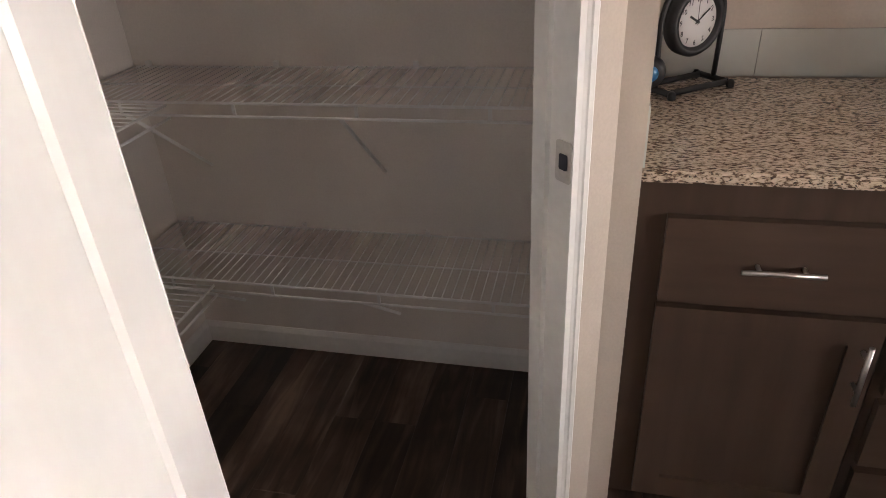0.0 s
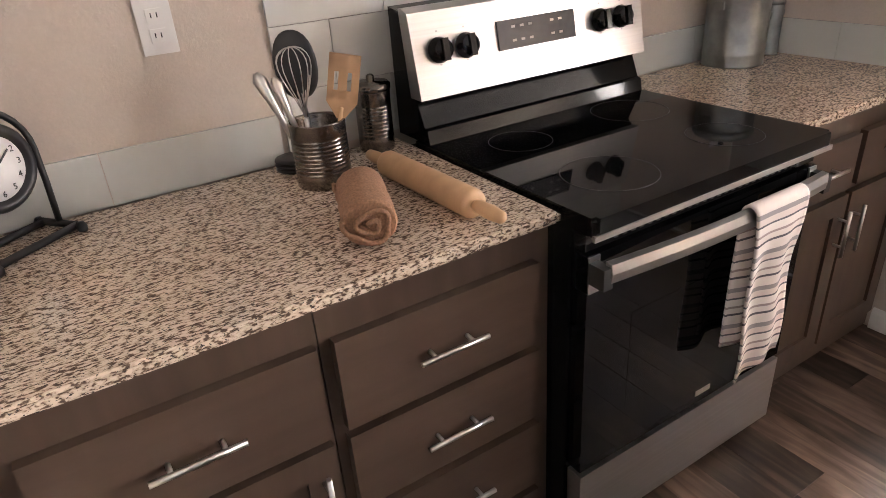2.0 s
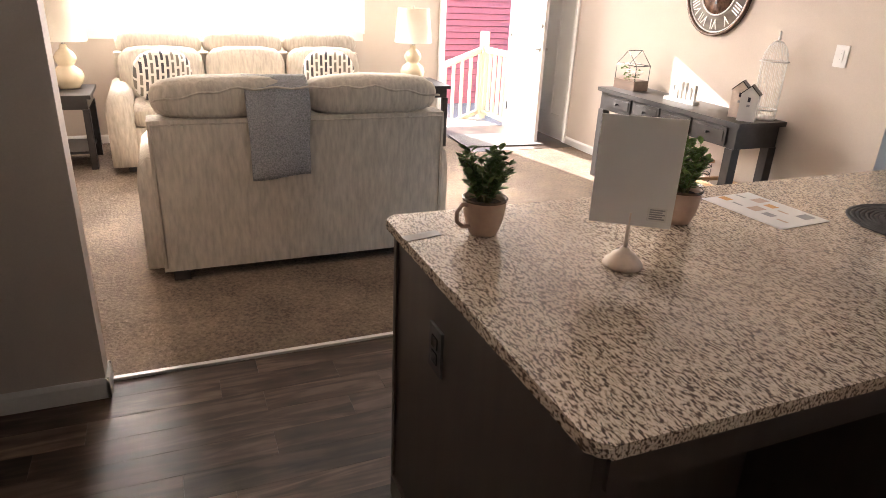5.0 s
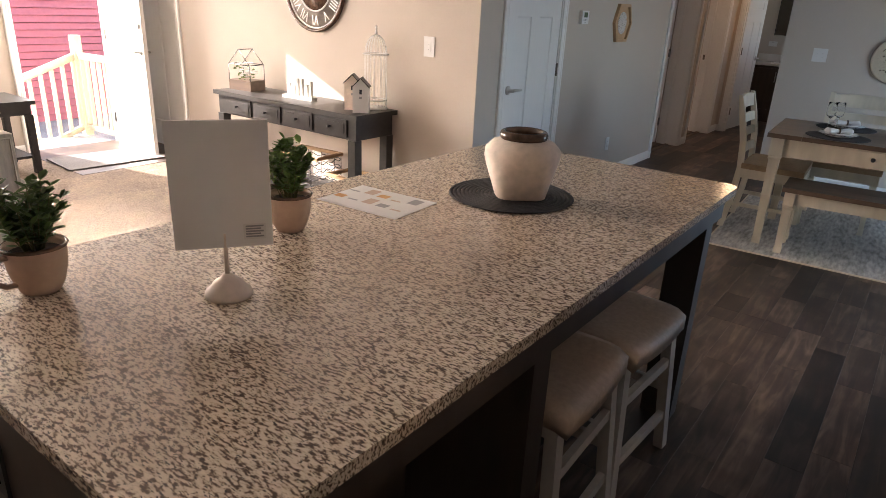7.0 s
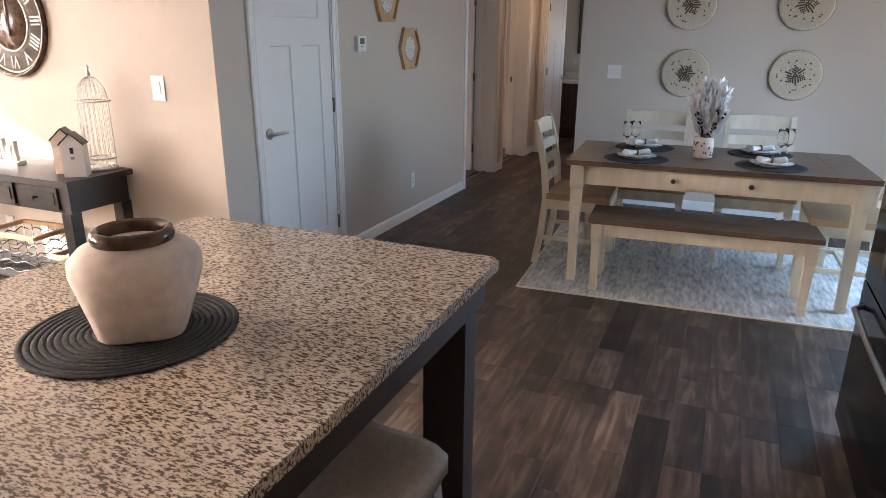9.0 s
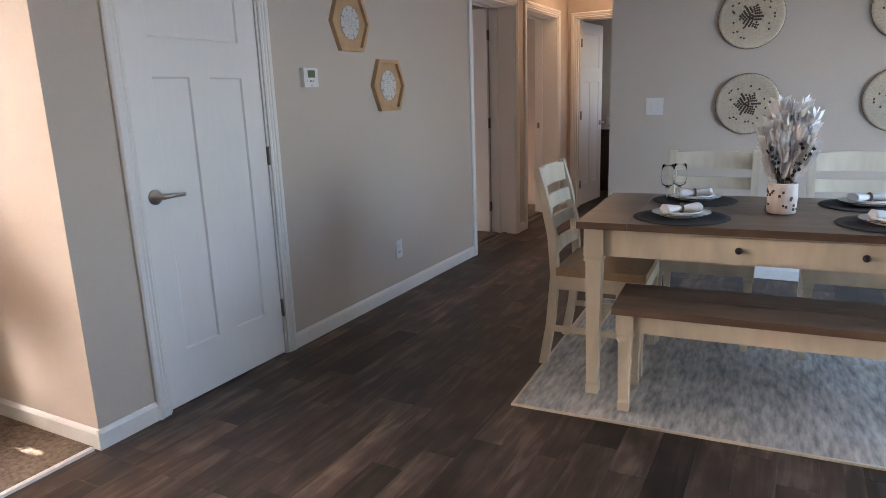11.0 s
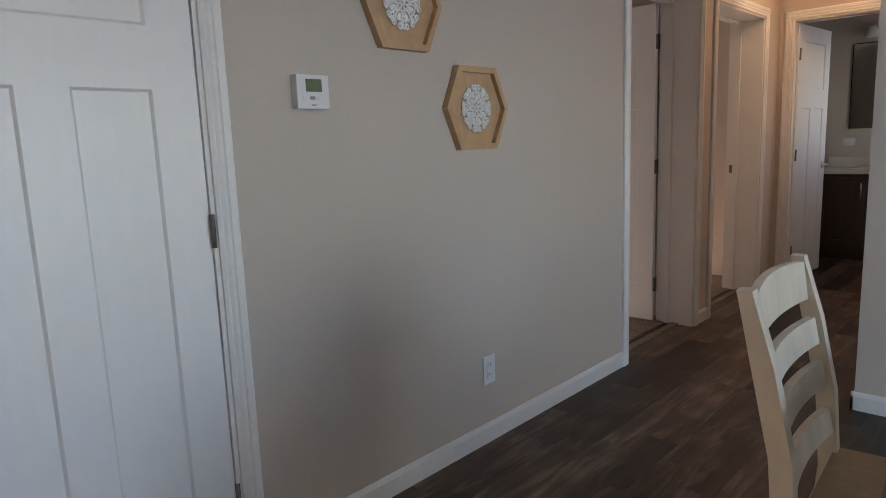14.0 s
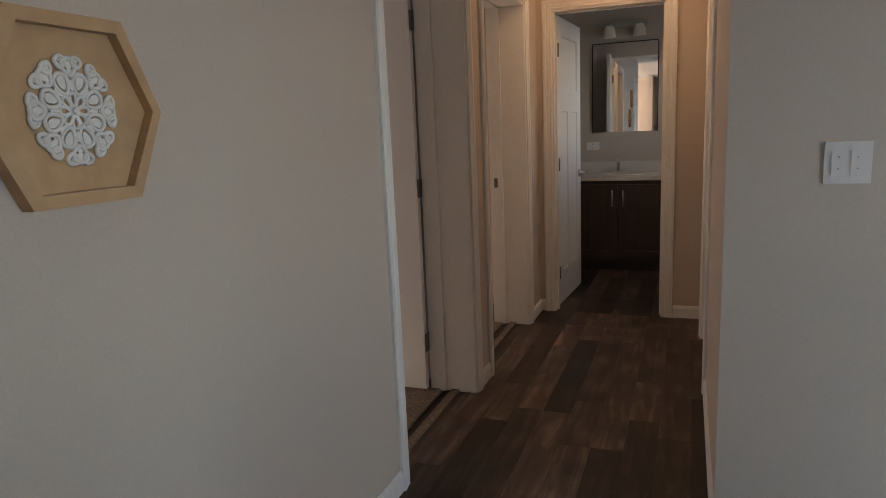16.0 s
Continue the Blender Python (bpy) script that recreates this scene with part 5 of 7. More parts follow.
# ---- on the island ----
def leafy(ob, r, h, n, seed, base):
    """A bushy plant: stems that carry pairs of small oval leaves."""
    rnd = random.Random(seed)
    bm = bmesh.new()
    for _ in range(n):
        az, lean = rnd.uniform(0, 6.283), rnd.uniform(0.05, 0.62)
        ln = h * rnd.uniform(0.6, 1.0) * (1.05 - 0.35 * lean)
        d0 = Vector((math.cos(az) * math.sin(lean), math.sin(az) * math.sin(lean), math.cos(lean)))
        root = Vector((math.cos(az) * 0.018 * rnd.random(), math.sin(az) * 0.018 * rnd.random(), base))
        pts = [root + d0 * ln * t + Vector((0, 0, 0.02 * t * t)) for t in (0, 0.5, 1)]
        part("stem", tube(pts, [0.0014, 0.0012, 0.0007], 4), STEM, ob)
        for k in range(8):
            t = 0.22 + 0.78 * k / 7
            p = pts[0].lerp(pts[2], t)
            for s in range(3 if k == 7 else 2):
                a = az + k * 1.9 + s * 3.14 + rnd.uniform(-0.5, 0.5)
                tilt = rnd.uniform(0.2, 1.0)
                d = Vector((math.cos(a) * math.cos(tilt), math.sin(a) * math.cos(tilt), math.sin(tilt)))
                w = d.cross(Vector((0, 0, 1))).normalized()
                up = w.cross(d)
                L = r * rnd.uniform(0.22, 0.40)
                pr = [p, p + d * L * 0.3 + w * L * 0.26 + up * 0.001, p + d * L * 0.7 + w * L * 0.30, p + d * L - up * 0.002, p + d * L * 0.7 - w * L * 0.30, p + d * L * 0.3 - w * L * 0.26 + up * 0.001]
                mid = bm.verts.new(p + d * L * 0.5 - up * L * 0.10)
                vs = [bm.verts.new(q) for q in pr]
                for i in range(6):
                    bm.faces.new((mid, vs[i], vs[(i + 1) % 6]))
    tagged(part("leaves", bm, LEAF, ob), "small glossy green leaves", kind="stuff")


def mug_plant(at, turn, seed):
    ob = thing("potted_plant", "small green plant in a blush ceramic mug", "plant", at=at, turn=turn, group="mug plants")
    part("mug", lathe([(0.030, 0), (0.034, 0.003), (0.042, 0.02), (0.050, 0.05), (0.053, 0.088), (0.055, 0.092), (0.051, 0.094), (0.049, 0.085), (0.046, 0.07), (0, 0.07)], 36), TERRA, ob, "blush ceramic mug")
    part("handle", tube([(0.048, 0, 0.080), (0.066, 0, 0.083), (0.080, 0, 0.066), (0.078, 0, 0.042), (0.062, 0, 0.028), (0.042, 0, 0.026)], 0.0055, 8), TERRA, ob)
    part("rim_band", lathe([(0.0555, 0.089), (0.0565, 0.092), (0.0525, 0.0955), (0.0505, 0.092)], 36, caps=False), GLAZE, ob, "brown bare clay rim")
    part("soil", lathe([(0.046, 0.0701), (0.0455, 0.078), (0, 0.080)], 20), SOIL, ob)
    leafy(ob, 0.075, 0.125, 26, seed, 0.078)
    return ob


mug_plant((2.045, -0.288, 0.914), 100, 3)
mug_plant((1.982, -0.832, 0.914), 60, 8)

sg = thing("tabletop_sign", "blank white card on a distressed white pedestal", "sign", at=(1.775, -0.506, 0.914), turn=-125)
part("base", lathe([(0.042, 0), (0.044, 0.004), (0.042, 0.012), (0.034, 0.018), (0.026, 0.030), (0.014, 0.036), (0.009, 0.045), (0, 0.045)], 28), CLAY, sg, "distressed white turned base")
part("post", tube([(0, 0, 0.04), (0, 0, 0.125)], 0.0045, 10), CLAY, sg)
part("card", block((-0.086, -0.004, 0.098), (0.086, 0.004, 0.332), 0.001), PAPER, sg, "blank white card")
stk = part("sticker", block((0.034, -0.0046, 0.112), (0.074, -0.0041, 0.142), 0), PLATEW, sg, "small printed sticker")
for i in range(5):
    part("print_bar", block((0.038, -0.0050, 0.116 + i * 0.005), (0.070 - 0.005 * (i % 2), -0.0047, 0.119 + i * 0.005), 0), GREYINK, stk)

pp = solid("flyer", block((-0.140, -0.108, 0.0003), (0.140, 0.108, 0.0011), 0), PAPER, "printed white flyer lying on the island", "paper", at=(1.772, -1.045, 0.9142), turn=4)
pp.matrix_basis = Matrix(((0.277, 0.004, 0, 1.995), (0.030, -0.200, 0, -1.160), (0, 0, 1, 0.9142), (0, 0, 0, 1))) @ Matrix.Diagonal((1 / 0.28, 1 / 0.216, 1, 1))
rnd = random.Random(5)
for i in range(10):
    x, y = -0.11 + 0.052 * (i % 5), (-0.05, 0.03)[i // 5] + 0.01 * rnd.random()
    part("print_bar", block((x, y, 0.0013), (x + 0.035, y + 0.010 + 0.02 * (i % 3), 0.0014), 0), ORANGEINK if i in (4, 7) else GREYINK if i % 2 else TERRA, pp)

wm = thing("woven_placemat", "round charcoal woven placemat on the island", "placemat", at=(1.755, -1.495, 0.914))
for i in range(15):
    r = 0.183 - i * 0.012
    bm = tube([(r * math.cos(a), r * math.sin(a), 0.0045) for a in [2 * math.pi * k / 48 for k in range(48)]], 0.0062, 6, closed=True)
    for v in bm.verts:
        v.co.z = max(0.0005, 0.0035 + (v.co.z - 0.0045) * 0.35)
    part("coil", bm, WICKER, wm)

vs = thing("clay_vase", "rustic white clay vase with a brown glazed rim", "vase", at=(1.736, -1.508, 0.9195), turn=38)
prof = [(0.0, 0.0), (0.093, 0.0), (0.098, 0.004), (0.113, 0.05), (0.128, 0.095), (0.136, 0.125), (0.133, 0.150), (0.112, 0.170), (0.080, 0.181)]
bm = lathe(prof, 48)
for v in bm.verts:
    a = math.atan2(v.co.y, v.co.x)
    sq = 1 / max(abs(math.cos(a)), abs(math.sin(a)))
    k = max(0, 1 - v.co.z / 0.11)
    f = 1 + (min(sq, 1.22) - 1.1) * 0.75 * k + 0.012 * noise.noise(v.co * 14)
    v.co.x, v.co.y = v.co.x * f, v.co.y * f
bmesh.ops.scale(bm, vec=(0.83, 0.83, 0.94), verts=bm.verts)
part("body", bm, CLAY, vs)
part("rim", lathe([(0.063, 0.166), (0.069, 0.171), (0.071, 0.182), (0.067, 0.191), (0.060, 0.194), (0.053, 0.189), (0.051, 0.178), (0.056, 0.15), (0.066, 0.12), (0, 0.11)], 44), GLAZE, vs, "brown glazed rolled rim")


# ---- refrigerator ----
fr = thing("refrigerator", "black refrigerator beside the walkway", "refrigerator", at=(-0.165, -2.90, 0))
part("body", block((-0.39, -0.45, 0.02), (0.36, 0.45, 1.74), 0.006), BLACKMETAL, fr)
for y0, y1 in ((-0.448, -0.004), (0.004, 0.448)):
    d = part("door", block((0.362, y0, 0.62), (0.425, y1, 1.745), 0.012, segments=3), BLACKGLOSS, fr)
    yy = -0.045 if y0 < -0.1 else 0.045
    part("handle", tube([(0.424, yy, 0.72), (0.458, yy, 0.76), (0.462, yy, 1.15), (0.458, yy, 1.54), (0.424, yy, 1.58)], 0.010, 10), STEEL, d, "long steel handle")
d = part("freezer_drawer", block((0.362, -0.448, 0.05), (0.425, 0.448, 0.61), 0.012, segments=3), BLACKGLOSS, fr)
part("handle", tube([(0.424, -0.38, 0.53), (0.458, -0.34, 0.53), (0.462, 0, 0.53), (0.458, 0.34, 0.53), (0.424, 0.38, 0.53)], 0.010, 10), STEEL, d, "long steel handle")
part("foot_grille", block((-0.37, -0.43, 0.0), (0.36, 0.43, 0.045), 0.003), RUBBER, fr)


# ---- dining corner ----
DIN = pose(0, 0, 0, 0, 0, 3.5)


def tapered_leg(h, top, foot, block_h=0.10):
    """A square leg with a square block at its head and a taper below it."""
    bm = bmesh.new()
    levels = [(foot * 1.12, 0.0), (foot * 1.12, 0.04), (foot, 0.05), (top * 0.82, h - block_h - 0.025), (top * 1.0, h - block_h - 0.012), (top * 0.9, h - block_h), (top, h - block_h + 0.004), (top, h)]
    rings = [[bm.verts.new((sx * w / 2, sy * w / 2, z)) for sx, sy in ((-1, -1), (1, -1), (1, 1), (-1, 1))] for w, z in levels]
    for a, b in zip(rings, rings[1:]):
        for i in range(4):
            bm.faces.new((a[i], a[(i + 1) % 4], b[(i + 1) % 4], b[i]))
    bm.faces.new(rings[0][::-1]), bm.faces.new(rings[-1])
    return soft(bm, 0.002, 1)


def moved(bm, *v):
    bmesh.ops.translate(bm, verts=bm.verts, vec=v)
    return bm


ZR = 0.012                                        # everything here stands on the rug
tb = thing("dining_table", "farmhouse dining table, brown plank top, cream base", "table", at=(0.85, -4.90, ZR), turn=3.5)
for i in range(5):
    y0 = -0.41 + i * 0.164
    part("top_plank", block((-0.60, y0 + 0.0006, 0.722), (0.60, y0 + 0.1634, 0.750), 0.002), OAK, tb, "brown oak top plank")
for s in (-1, 1):
    part("breadboard_end", block((min(s * 0.602, s * 0.80), -0.41, 0.722), (max(s * 0.602, s * 0.80), 0.41, 0.750), 0.003), OAK, tb, "brown oak breadboard end")
for sx in (-1, 1):
    for sy in (-1, 1):
        part("leg", moved(tapered_leg(0.721, 0.078, 0.046, 0.12), sx * 0.735, sy * 0.345, 0), CREAM, tb)
for s in (-1, 1):
    part("apron", block((-0.695, s * 0.35 - 0.011, 0.605), (0.695, s * 0.35 + 0.011, 0.721), 0.002), CREAM, tb)
    part("apron", block((s * 0.74 - 0.011, -0.305, 0.605), (s * 0.74 + 0.011, 0.305, 0.721), 0.002), CREAM, tb)
dw = part("drawer", block((-0.36, 0.3615, 0.622), (0.36, 0.374, 0.708), 0.003), CREAM, tb, "shallow cream drawer front")
for x in (-0.20, 0.20):
    bm = lathe([(0.006, 0), (0.005, 0.010), (0.013, 0.017), (0.013, 0.022), (0.008, 0.026), (0, 0.027)], 16)
    bmesh.ops.transform(bm, matrix=Matrix.Translation((x, 0.374, 0.665)) @ Matrix.Rotation(radians(-90), 4, "X"), verts=bm.verts)
    part("knob", bm, BLACKWOOD, dw, "dark round knob")

bn = thing("dining_bench", "farmhouse bench, brown plank seat, cream legs", "bench", at=(0.860, -4.565, ZR), turn=4)
for i in range(2):
    part("seat_plank", block((-0.605, -0.178 + i * 0.179, 0.412), (0.605, 0.0 + i * 0.178 - 0.0008, 0.440), 0.002), OAK, bn, "brown oak seat plank")
for sx in (-1, 1):
    for sy in (-1, 1):
        part("leg", moved(tapered_leg(0.411, 0.062, 0.040, 0.09), sx * 0.555, sy * 0.130, 0), CREAM, bn)
for s in (-1, 1):
    part("apron", block((-0.52, s * 0.135 - 0.010, 0.335), (0.52, s * 0.135 + 0.010, 0.411), 0.002), CREAM, bn)
    part("apron", block((s * 0.555 - 0.010, -0.10, 0.335), (s * 0.555 + 0.010, 0.10, 0.411), 0.002), CREAM, bn)


def dining_chair():
    """A ladder-back chair; it faces +y, its back at -y."""
    ob = thing("dining_chair", "cream ladder-back dining chair with tan seat", "chair", group="chairs round the table")
    bm = bmesh.new()
    pts = [(-0.225, -0.20), (0.225, -0.20), (0.24, 0.20), (-0.24, 0.20)]
    lo, hi = [bm.verts.new((x, y, 0.440)) for x, y in pts], [bm.verts.new((x, y, 0.478)) for x, y in pts]
    bm.faces.new(lo[::-1]), bm.faces.new(hi)
    for i in range(4):
        bm.faces.new((lo[i], lo[(i + 1) % 4], hi[(i + 1) % 4], hi[i]))
    soft(bm, 0.014, 3)
    part("seat", bm, OAKSEAT, ob, "tan upholstered seat")
    for s in (-1, 1):
        part("front_leg", moved(tapered_leg(0.439, 0.046, 0.032, 0.075), s * 0.205, 0.175, 0), CREAM, ob)
        curve = [(-0.262, 0), (-0.228, 0.20), (-0.208, 0.44), (-0.222, 0.62), (-0.258, 0.79), (-0.290, 0.915), (-0.294, 0.930)]
        bm = bmesh.new()
        rings = []
        for y, z in curve:
            w = 0.017
            dpt = 0.020 if z < 0.9 else 0.014
            rings.append([bm.verts.new((s * 0.205 + dx * w, y + dy * dpt, z)) for dx, dy in ((-1, -1), (1, -1), (1, 1), (-1, 1))])
        for a, b in zip(rings, rings[1:]):
            for i in range(4):
                bm.faces.new((a[i], a[(i + 1) % 4], b[(i + 1) % 4], b[i]))
        bm.faces.new(rings[0][::-1]), bm.faces.new(rings[-1])
        soft(bm, 0.004, 2)
        part("back_post", bm, CREAM, ob)
        part("seat_rail", block((s * 0.215 - 0.009, -0.19, 0.375), (s * 0.215 + 0.009, 0.17, 0.4395), 0.002), CREAM, ob)
        part("side_stretcher", block((s * 0.205 - 0.009, -0.225, 0.165), (s * 0.205 + 0.009, 0.17, 0.190), 0.002), CREAM, ob)
    part("seat_rail", block((-0.20, 0.178, 0.375), (0.20, 0.196, 0.4395), 0.002), CREAM, ob)
    part("seat_rail", block((-0.20, -0.214, 0.375), (0.20, -0.196, 0.4395), 0.002), CREAM, ob)
    part("cross_stretcher", block((-0.20, -0.035, 0.168), (0.20, -0.015, 0.188), 0.002), CREAM, ob)
    for z, h, y in ((0.555, 0.055, -0.213), (0.665, 0.055, -0.232), (0.762, 0.060, -0.252), (0.875, 0.085, -0.280)):
        bm = bmesh.new()
        rings = []
        for i in range(9):
            u = i / 8 * 2 - 1
            yy = y - 0.018 * (1 - u * u)
            lift = 0.010 * (1 - u * u) if h > 0.07 else 0
            rings.append([bm.verts.new((u * 0.192, yy + dy * 0.008 - dz * 0.006, z + dz * h / 2 + (lift if dz > 0 else 0))) for dy, dz in ((-1, -1), (1, -1), (1, 1), (-1, 1))])
        for a, b in zip(rings, rings[1:]):
            for k in range(4):
                bm.faces.new((a[k], a[(k + 1) % 4], b[(k + 1) % 4], b[k]))
        bm.faces.new(rings[0][::-1]), bm.faces.new(rings[-1])
        part("slat", bm, CREAM, ob, "curved cream back slat")
    return ob


ch = dining_chair()
ch.matrix_basis = pose(1.607, -4.945, ZR, 0, 0, 93)
copy_thing(ch, pose(1.235, -5.40, ZR, 0, 0, 3))
copy_thing(ch, pose(0.575, -5.42, ZR, 0, 0, 2))
copy_thing(ch, pose(0.10, -4.97, ZR, 0, 0, -88))

RUG = mat("ivory_ribbed_rug", (0.66, 0.63, 0.58), 0.95, grain=21, amount=0.1, bump=1.0, stain=5, stretch=(2.4, 0.55, 1), spec=0.15, second=(0.22, 0.21, 0.195))
bm = bmesh.new()
nx, ny = 92, 62
grid = []
for j in range(ny + 1):
    row = []
    for i in range(nx + 1):
        u, v = -1.15 + 2.3 * i / nx, -0.78 + 1.56 * j / ny
        e = min(1.0, 40 * min(i / nx, 1 - i / nx, j / ny, 1 - j / ny))
        row.append(bm.verts.new((u, v, 0.005 + 0.006 * e * (0.5 + 0.5 * math.sin(v * 4 * 6.28 + 6 * noise.noise((u * 9, v * 2.5, 0))) * noise.noise((u * 14, v * 4, 2))))))
    grid.append(row)
for a, b in zip(grid, grid[1:]):
    for i in range(nx):
        f = bm.faces.new((a[i], a[i + 1], b[i + 1], b[i]))
        f.smooth = True
rug = solid("area_rug", bm, RUG, "ivory textured area rug under the dining set", "rug", at=(0.725, -5.105, 0.001), turn=3)
part("bound_edge", blocks([((-1.155, -0.785, 0), (1.155, -0.775, 0.009)), ((-1.155, 0.775, 0), (1.155, 0.785, 0.009)), ((-1.155, -0.775, 0), (-1.145, 0.775, 0.009)), ((1.145, -0.775, 0), (1.155, 0.775, 0.009))], 0.002), CREAM, rug, "pale bound edge")

TZ = ZR + 0.751
T = lambda x, y: (pose(0.85, -4.90, 0, 0, 0, 3.5) @ Vector((x, y, 0)))


def place_setting(x, y, turn):
    c = T(x, y)
    m = thing("placemat", "round black placemat on the dining table", "placemat", at=(c.x, c.y, TZ), turn=turn, group="place settings mats")
    part("disc", lathe([(0.182, 0), (0.185, 0.002), (0.182, 0.004), (0.150, 0.0045), (0.148, 0.0038), (0, 0.0038)], 40), WICKER, m)
    p = thing("dinner_plate", "white dinner plate with a smaller plate on it", "plate", at=(c.x, c.y, TZ + 0.0045), group="dinner plates")
    p.matrix_basis = p.matrix_basis @ Matrix.Diagonal((0.85, 0.85, 1, 1))
    part("plate", lathe([(0.075, 0), (0.080, 0.002), (0.110, 0.010), (0.132, 0.017), (0.131, 0.020), (0.108, 0.014), (0.078, 0.006), (0, 0.006)], 44), PLATEW, p)
    part("rim_line", lathe([(0.1305, 0.0195), (0.1335, 0.0190), (0.1335, 0.0165), (0.1315, 0.0160)], 44, caps=False), BERRY, p, "thin dark rim")
    s = thing("salad_plate", "small white salad plate on a dinner plate", "plate", at=(c.x, c.y, TZ + 0.0110), group="salad plates")
    s.matrix_basis = s.matrix_basis @ Matrix.Diagonal((0.85, 0.85, 1, 1))
    part("plate", lathe([(0.055, 0), (0.060, 0.002), (0.085, 0.012), (0.098, 0.018), (0.097, 0.021), (0.083, 0.016), (0.058, 0.006), (0, 0.006)], 40), PLATEW, s)
    nk = thing("napkin", "folded cream napkin with dark ring on the plate", "napkin", at=(c.x, c.y, TZ + 0.0175), turn=turn + 25, group="napkins")
    nk.matrix_basis = nk.matrix_basis @ Matrix.Diagonal((0.85, 0.85, 1, 1))
    bm = bmesh.new()
    rings = []
    for i in range(11):
        u = i / 10 * 2 - 1
        w = 0.012 + 0.030 * abs(u) ** 1.2
        rings.append([bm.verts.new((u * 0.085, w * math.cos(a) * (1 + 0.2 * math.sin(3 * a + i)), 0.020 + (0.010 + 0.010 * abs(u)) * math.sin(a))) for a in [2 * math.pi * k / 12 for k in range(12)]])
    for a, b in zip(rings, rings[1:]):
        for k in range(12):
            f = bm.faces.new((a[k], a[(k + 1) % 12], b[(k + 1) % 12], b[k]))
            f.smooth = True
    bm.faces.new(rings[0][::-1]), bm.faces.new(rings[-1])
    part("cloth", bm, PAPER, nk)
    part("ring", tube([(0, 0.017 * math.cos(a), 0.020 + 0.015 * math.sin(a)) for a in [2 * math.pi * k / 20 for k in range(20)]], 0.006, 8, closed=True), OAK, nk, "dark wooden napkin ring")


def wine_glass(x, y):
    c = T(x, y)
    g = thing("wine_glass", "clear stemmed wine glass on the table", "glass", at=(c.x, c.y, TZ), group="wine glasses")
    part("foot", lathe([(0.032, 0), (0.032, 0.002), (0.006, 0.006), (0.004, 0.012), (0.0035, 0.075), (0.008, 0.082), (0, 0.083)], 28), THINGLASS, g)
    part("bowl", lathe([(0.006, 0.083), (0.024, 0.098), (0.030, 0.125), (0.029, 0.155), (0.025, 0.185), (0.0243, 0.185), (0.0282, 0.155), (0.0292, 0.125), (0.023, 0.100), (0, 0.088)], 28), THINGLASS, g)


for x, y, a in ((0.42, 0.22, 10), (0.40, -0.22, 175), (-0.30, 0.20, -10), (-0.28, -0.22, 185)):
    place_setting(x, y, a)
for x, y in ((0.50, -0.02), (0.455, -0.06), (-0.36, 0.02), (-0.40, -0.03)):
    wine_glass(x, y)

cp = T(0.055, 0.02)
fv = thing("flower_vase", "dried white plumes in a round floral vase", "vase", at=(cp.x, cp.y, TZ))
part("pot", lathe([(0.050, 0), (0.054, 0.004), (0.056, 0.06), (0.054, 0.118), (0.051, 0.122), (0.049, 0.115), (0.049, 0.02), (0, 0.02)], 32), CLAY, fv, "round floral printed pot")
rnd = random.Random(12)
bm = bmesh.new()
for i in range(40):
    a, z = rnd.uniform(0, 6.283), rnd.uniform(0.015, 0.105)
    box(bm, (-0.004, -0.0585, z - 0.005 * rnd.random() - 0.002), (0.004, -0.0555, z + 0.006), Matrix.Rotation(a, 4, "Z"))
part("print", bm, BRONZE, fv, "dark leaf print")
pl, be, stm = bmesh.new(), bmesh.new(), bmesh.new()
for i in range(20):
    az, lean, ln = rnd.uniform(0, 6.283), rnd.uniform(0.02, 0.42), rnd.uniform(0.20, 0.37)
    d = Vector((math.cos(az) * math.sin(lean), math.sin(az) * math.sin(lean), math.cos(lean)))
    base = Vector((0, 0, 0.06))
    tube([base, base + d * ln], 0.0012, 4, stm)
    for k in range(16):
        t = 0.30 + 0.70 * k / 15
        p = base + d * ln * t
        for s in range(3):
            a = rnd.uniform(0, 6.283)
            q = (d * 0.9 + Vector((math.cos(a), math.sin(a), 0)) * 0.75).normalized()
            w = q.cross(Vector((math.cos(a + 1.3), math.sin(a + 1.3), 0.3))).normalized()
            L = 0.070 * (1.15 - 0.7 * abs(t - 0.65)) * rnd.uniform(0.7, 1.1)
            vv = [pl.verts.new(x) for x in (p, p + q * L * 0.45 + w * L * 0.24, p + q * L, p + q * L * 0.45 - w * L * 0.24)]
            pl.faces.new(vv)
for i in range(7):
    az, lean = rnd.uniform(0, 6.283), rnd.uniform(0.15, 0.55)
    d = Vector((math.cos(az) * math.sin(lean), math.sin(az) * math.sin(lean), math.cos(lean)))
    tube([(0, 0, 0.08), Vector((0, 0, 0.08)) + d * 0.22], 0.001, 4, stm)
    for k in range(9):
        p = Vector((0, 0, 0.08)) + d * (0.06 + 0.018 * k) + Vector((rnd.uniform(-1, 1), rnd.uniform(-1, 1), rnd.uniform(-1, 1))) * 0.008
        bmesh.ops.create_icosphere(be, subdivisions=1, radius=0.008, matrix=Matrix.Translation(p))
part("stems", stm, STEM, fv)
part("plumes", pl, FEATHER, fv, "dried white feathery plumes")
part("berries", be, BERRY, fv, "dark blue berries")


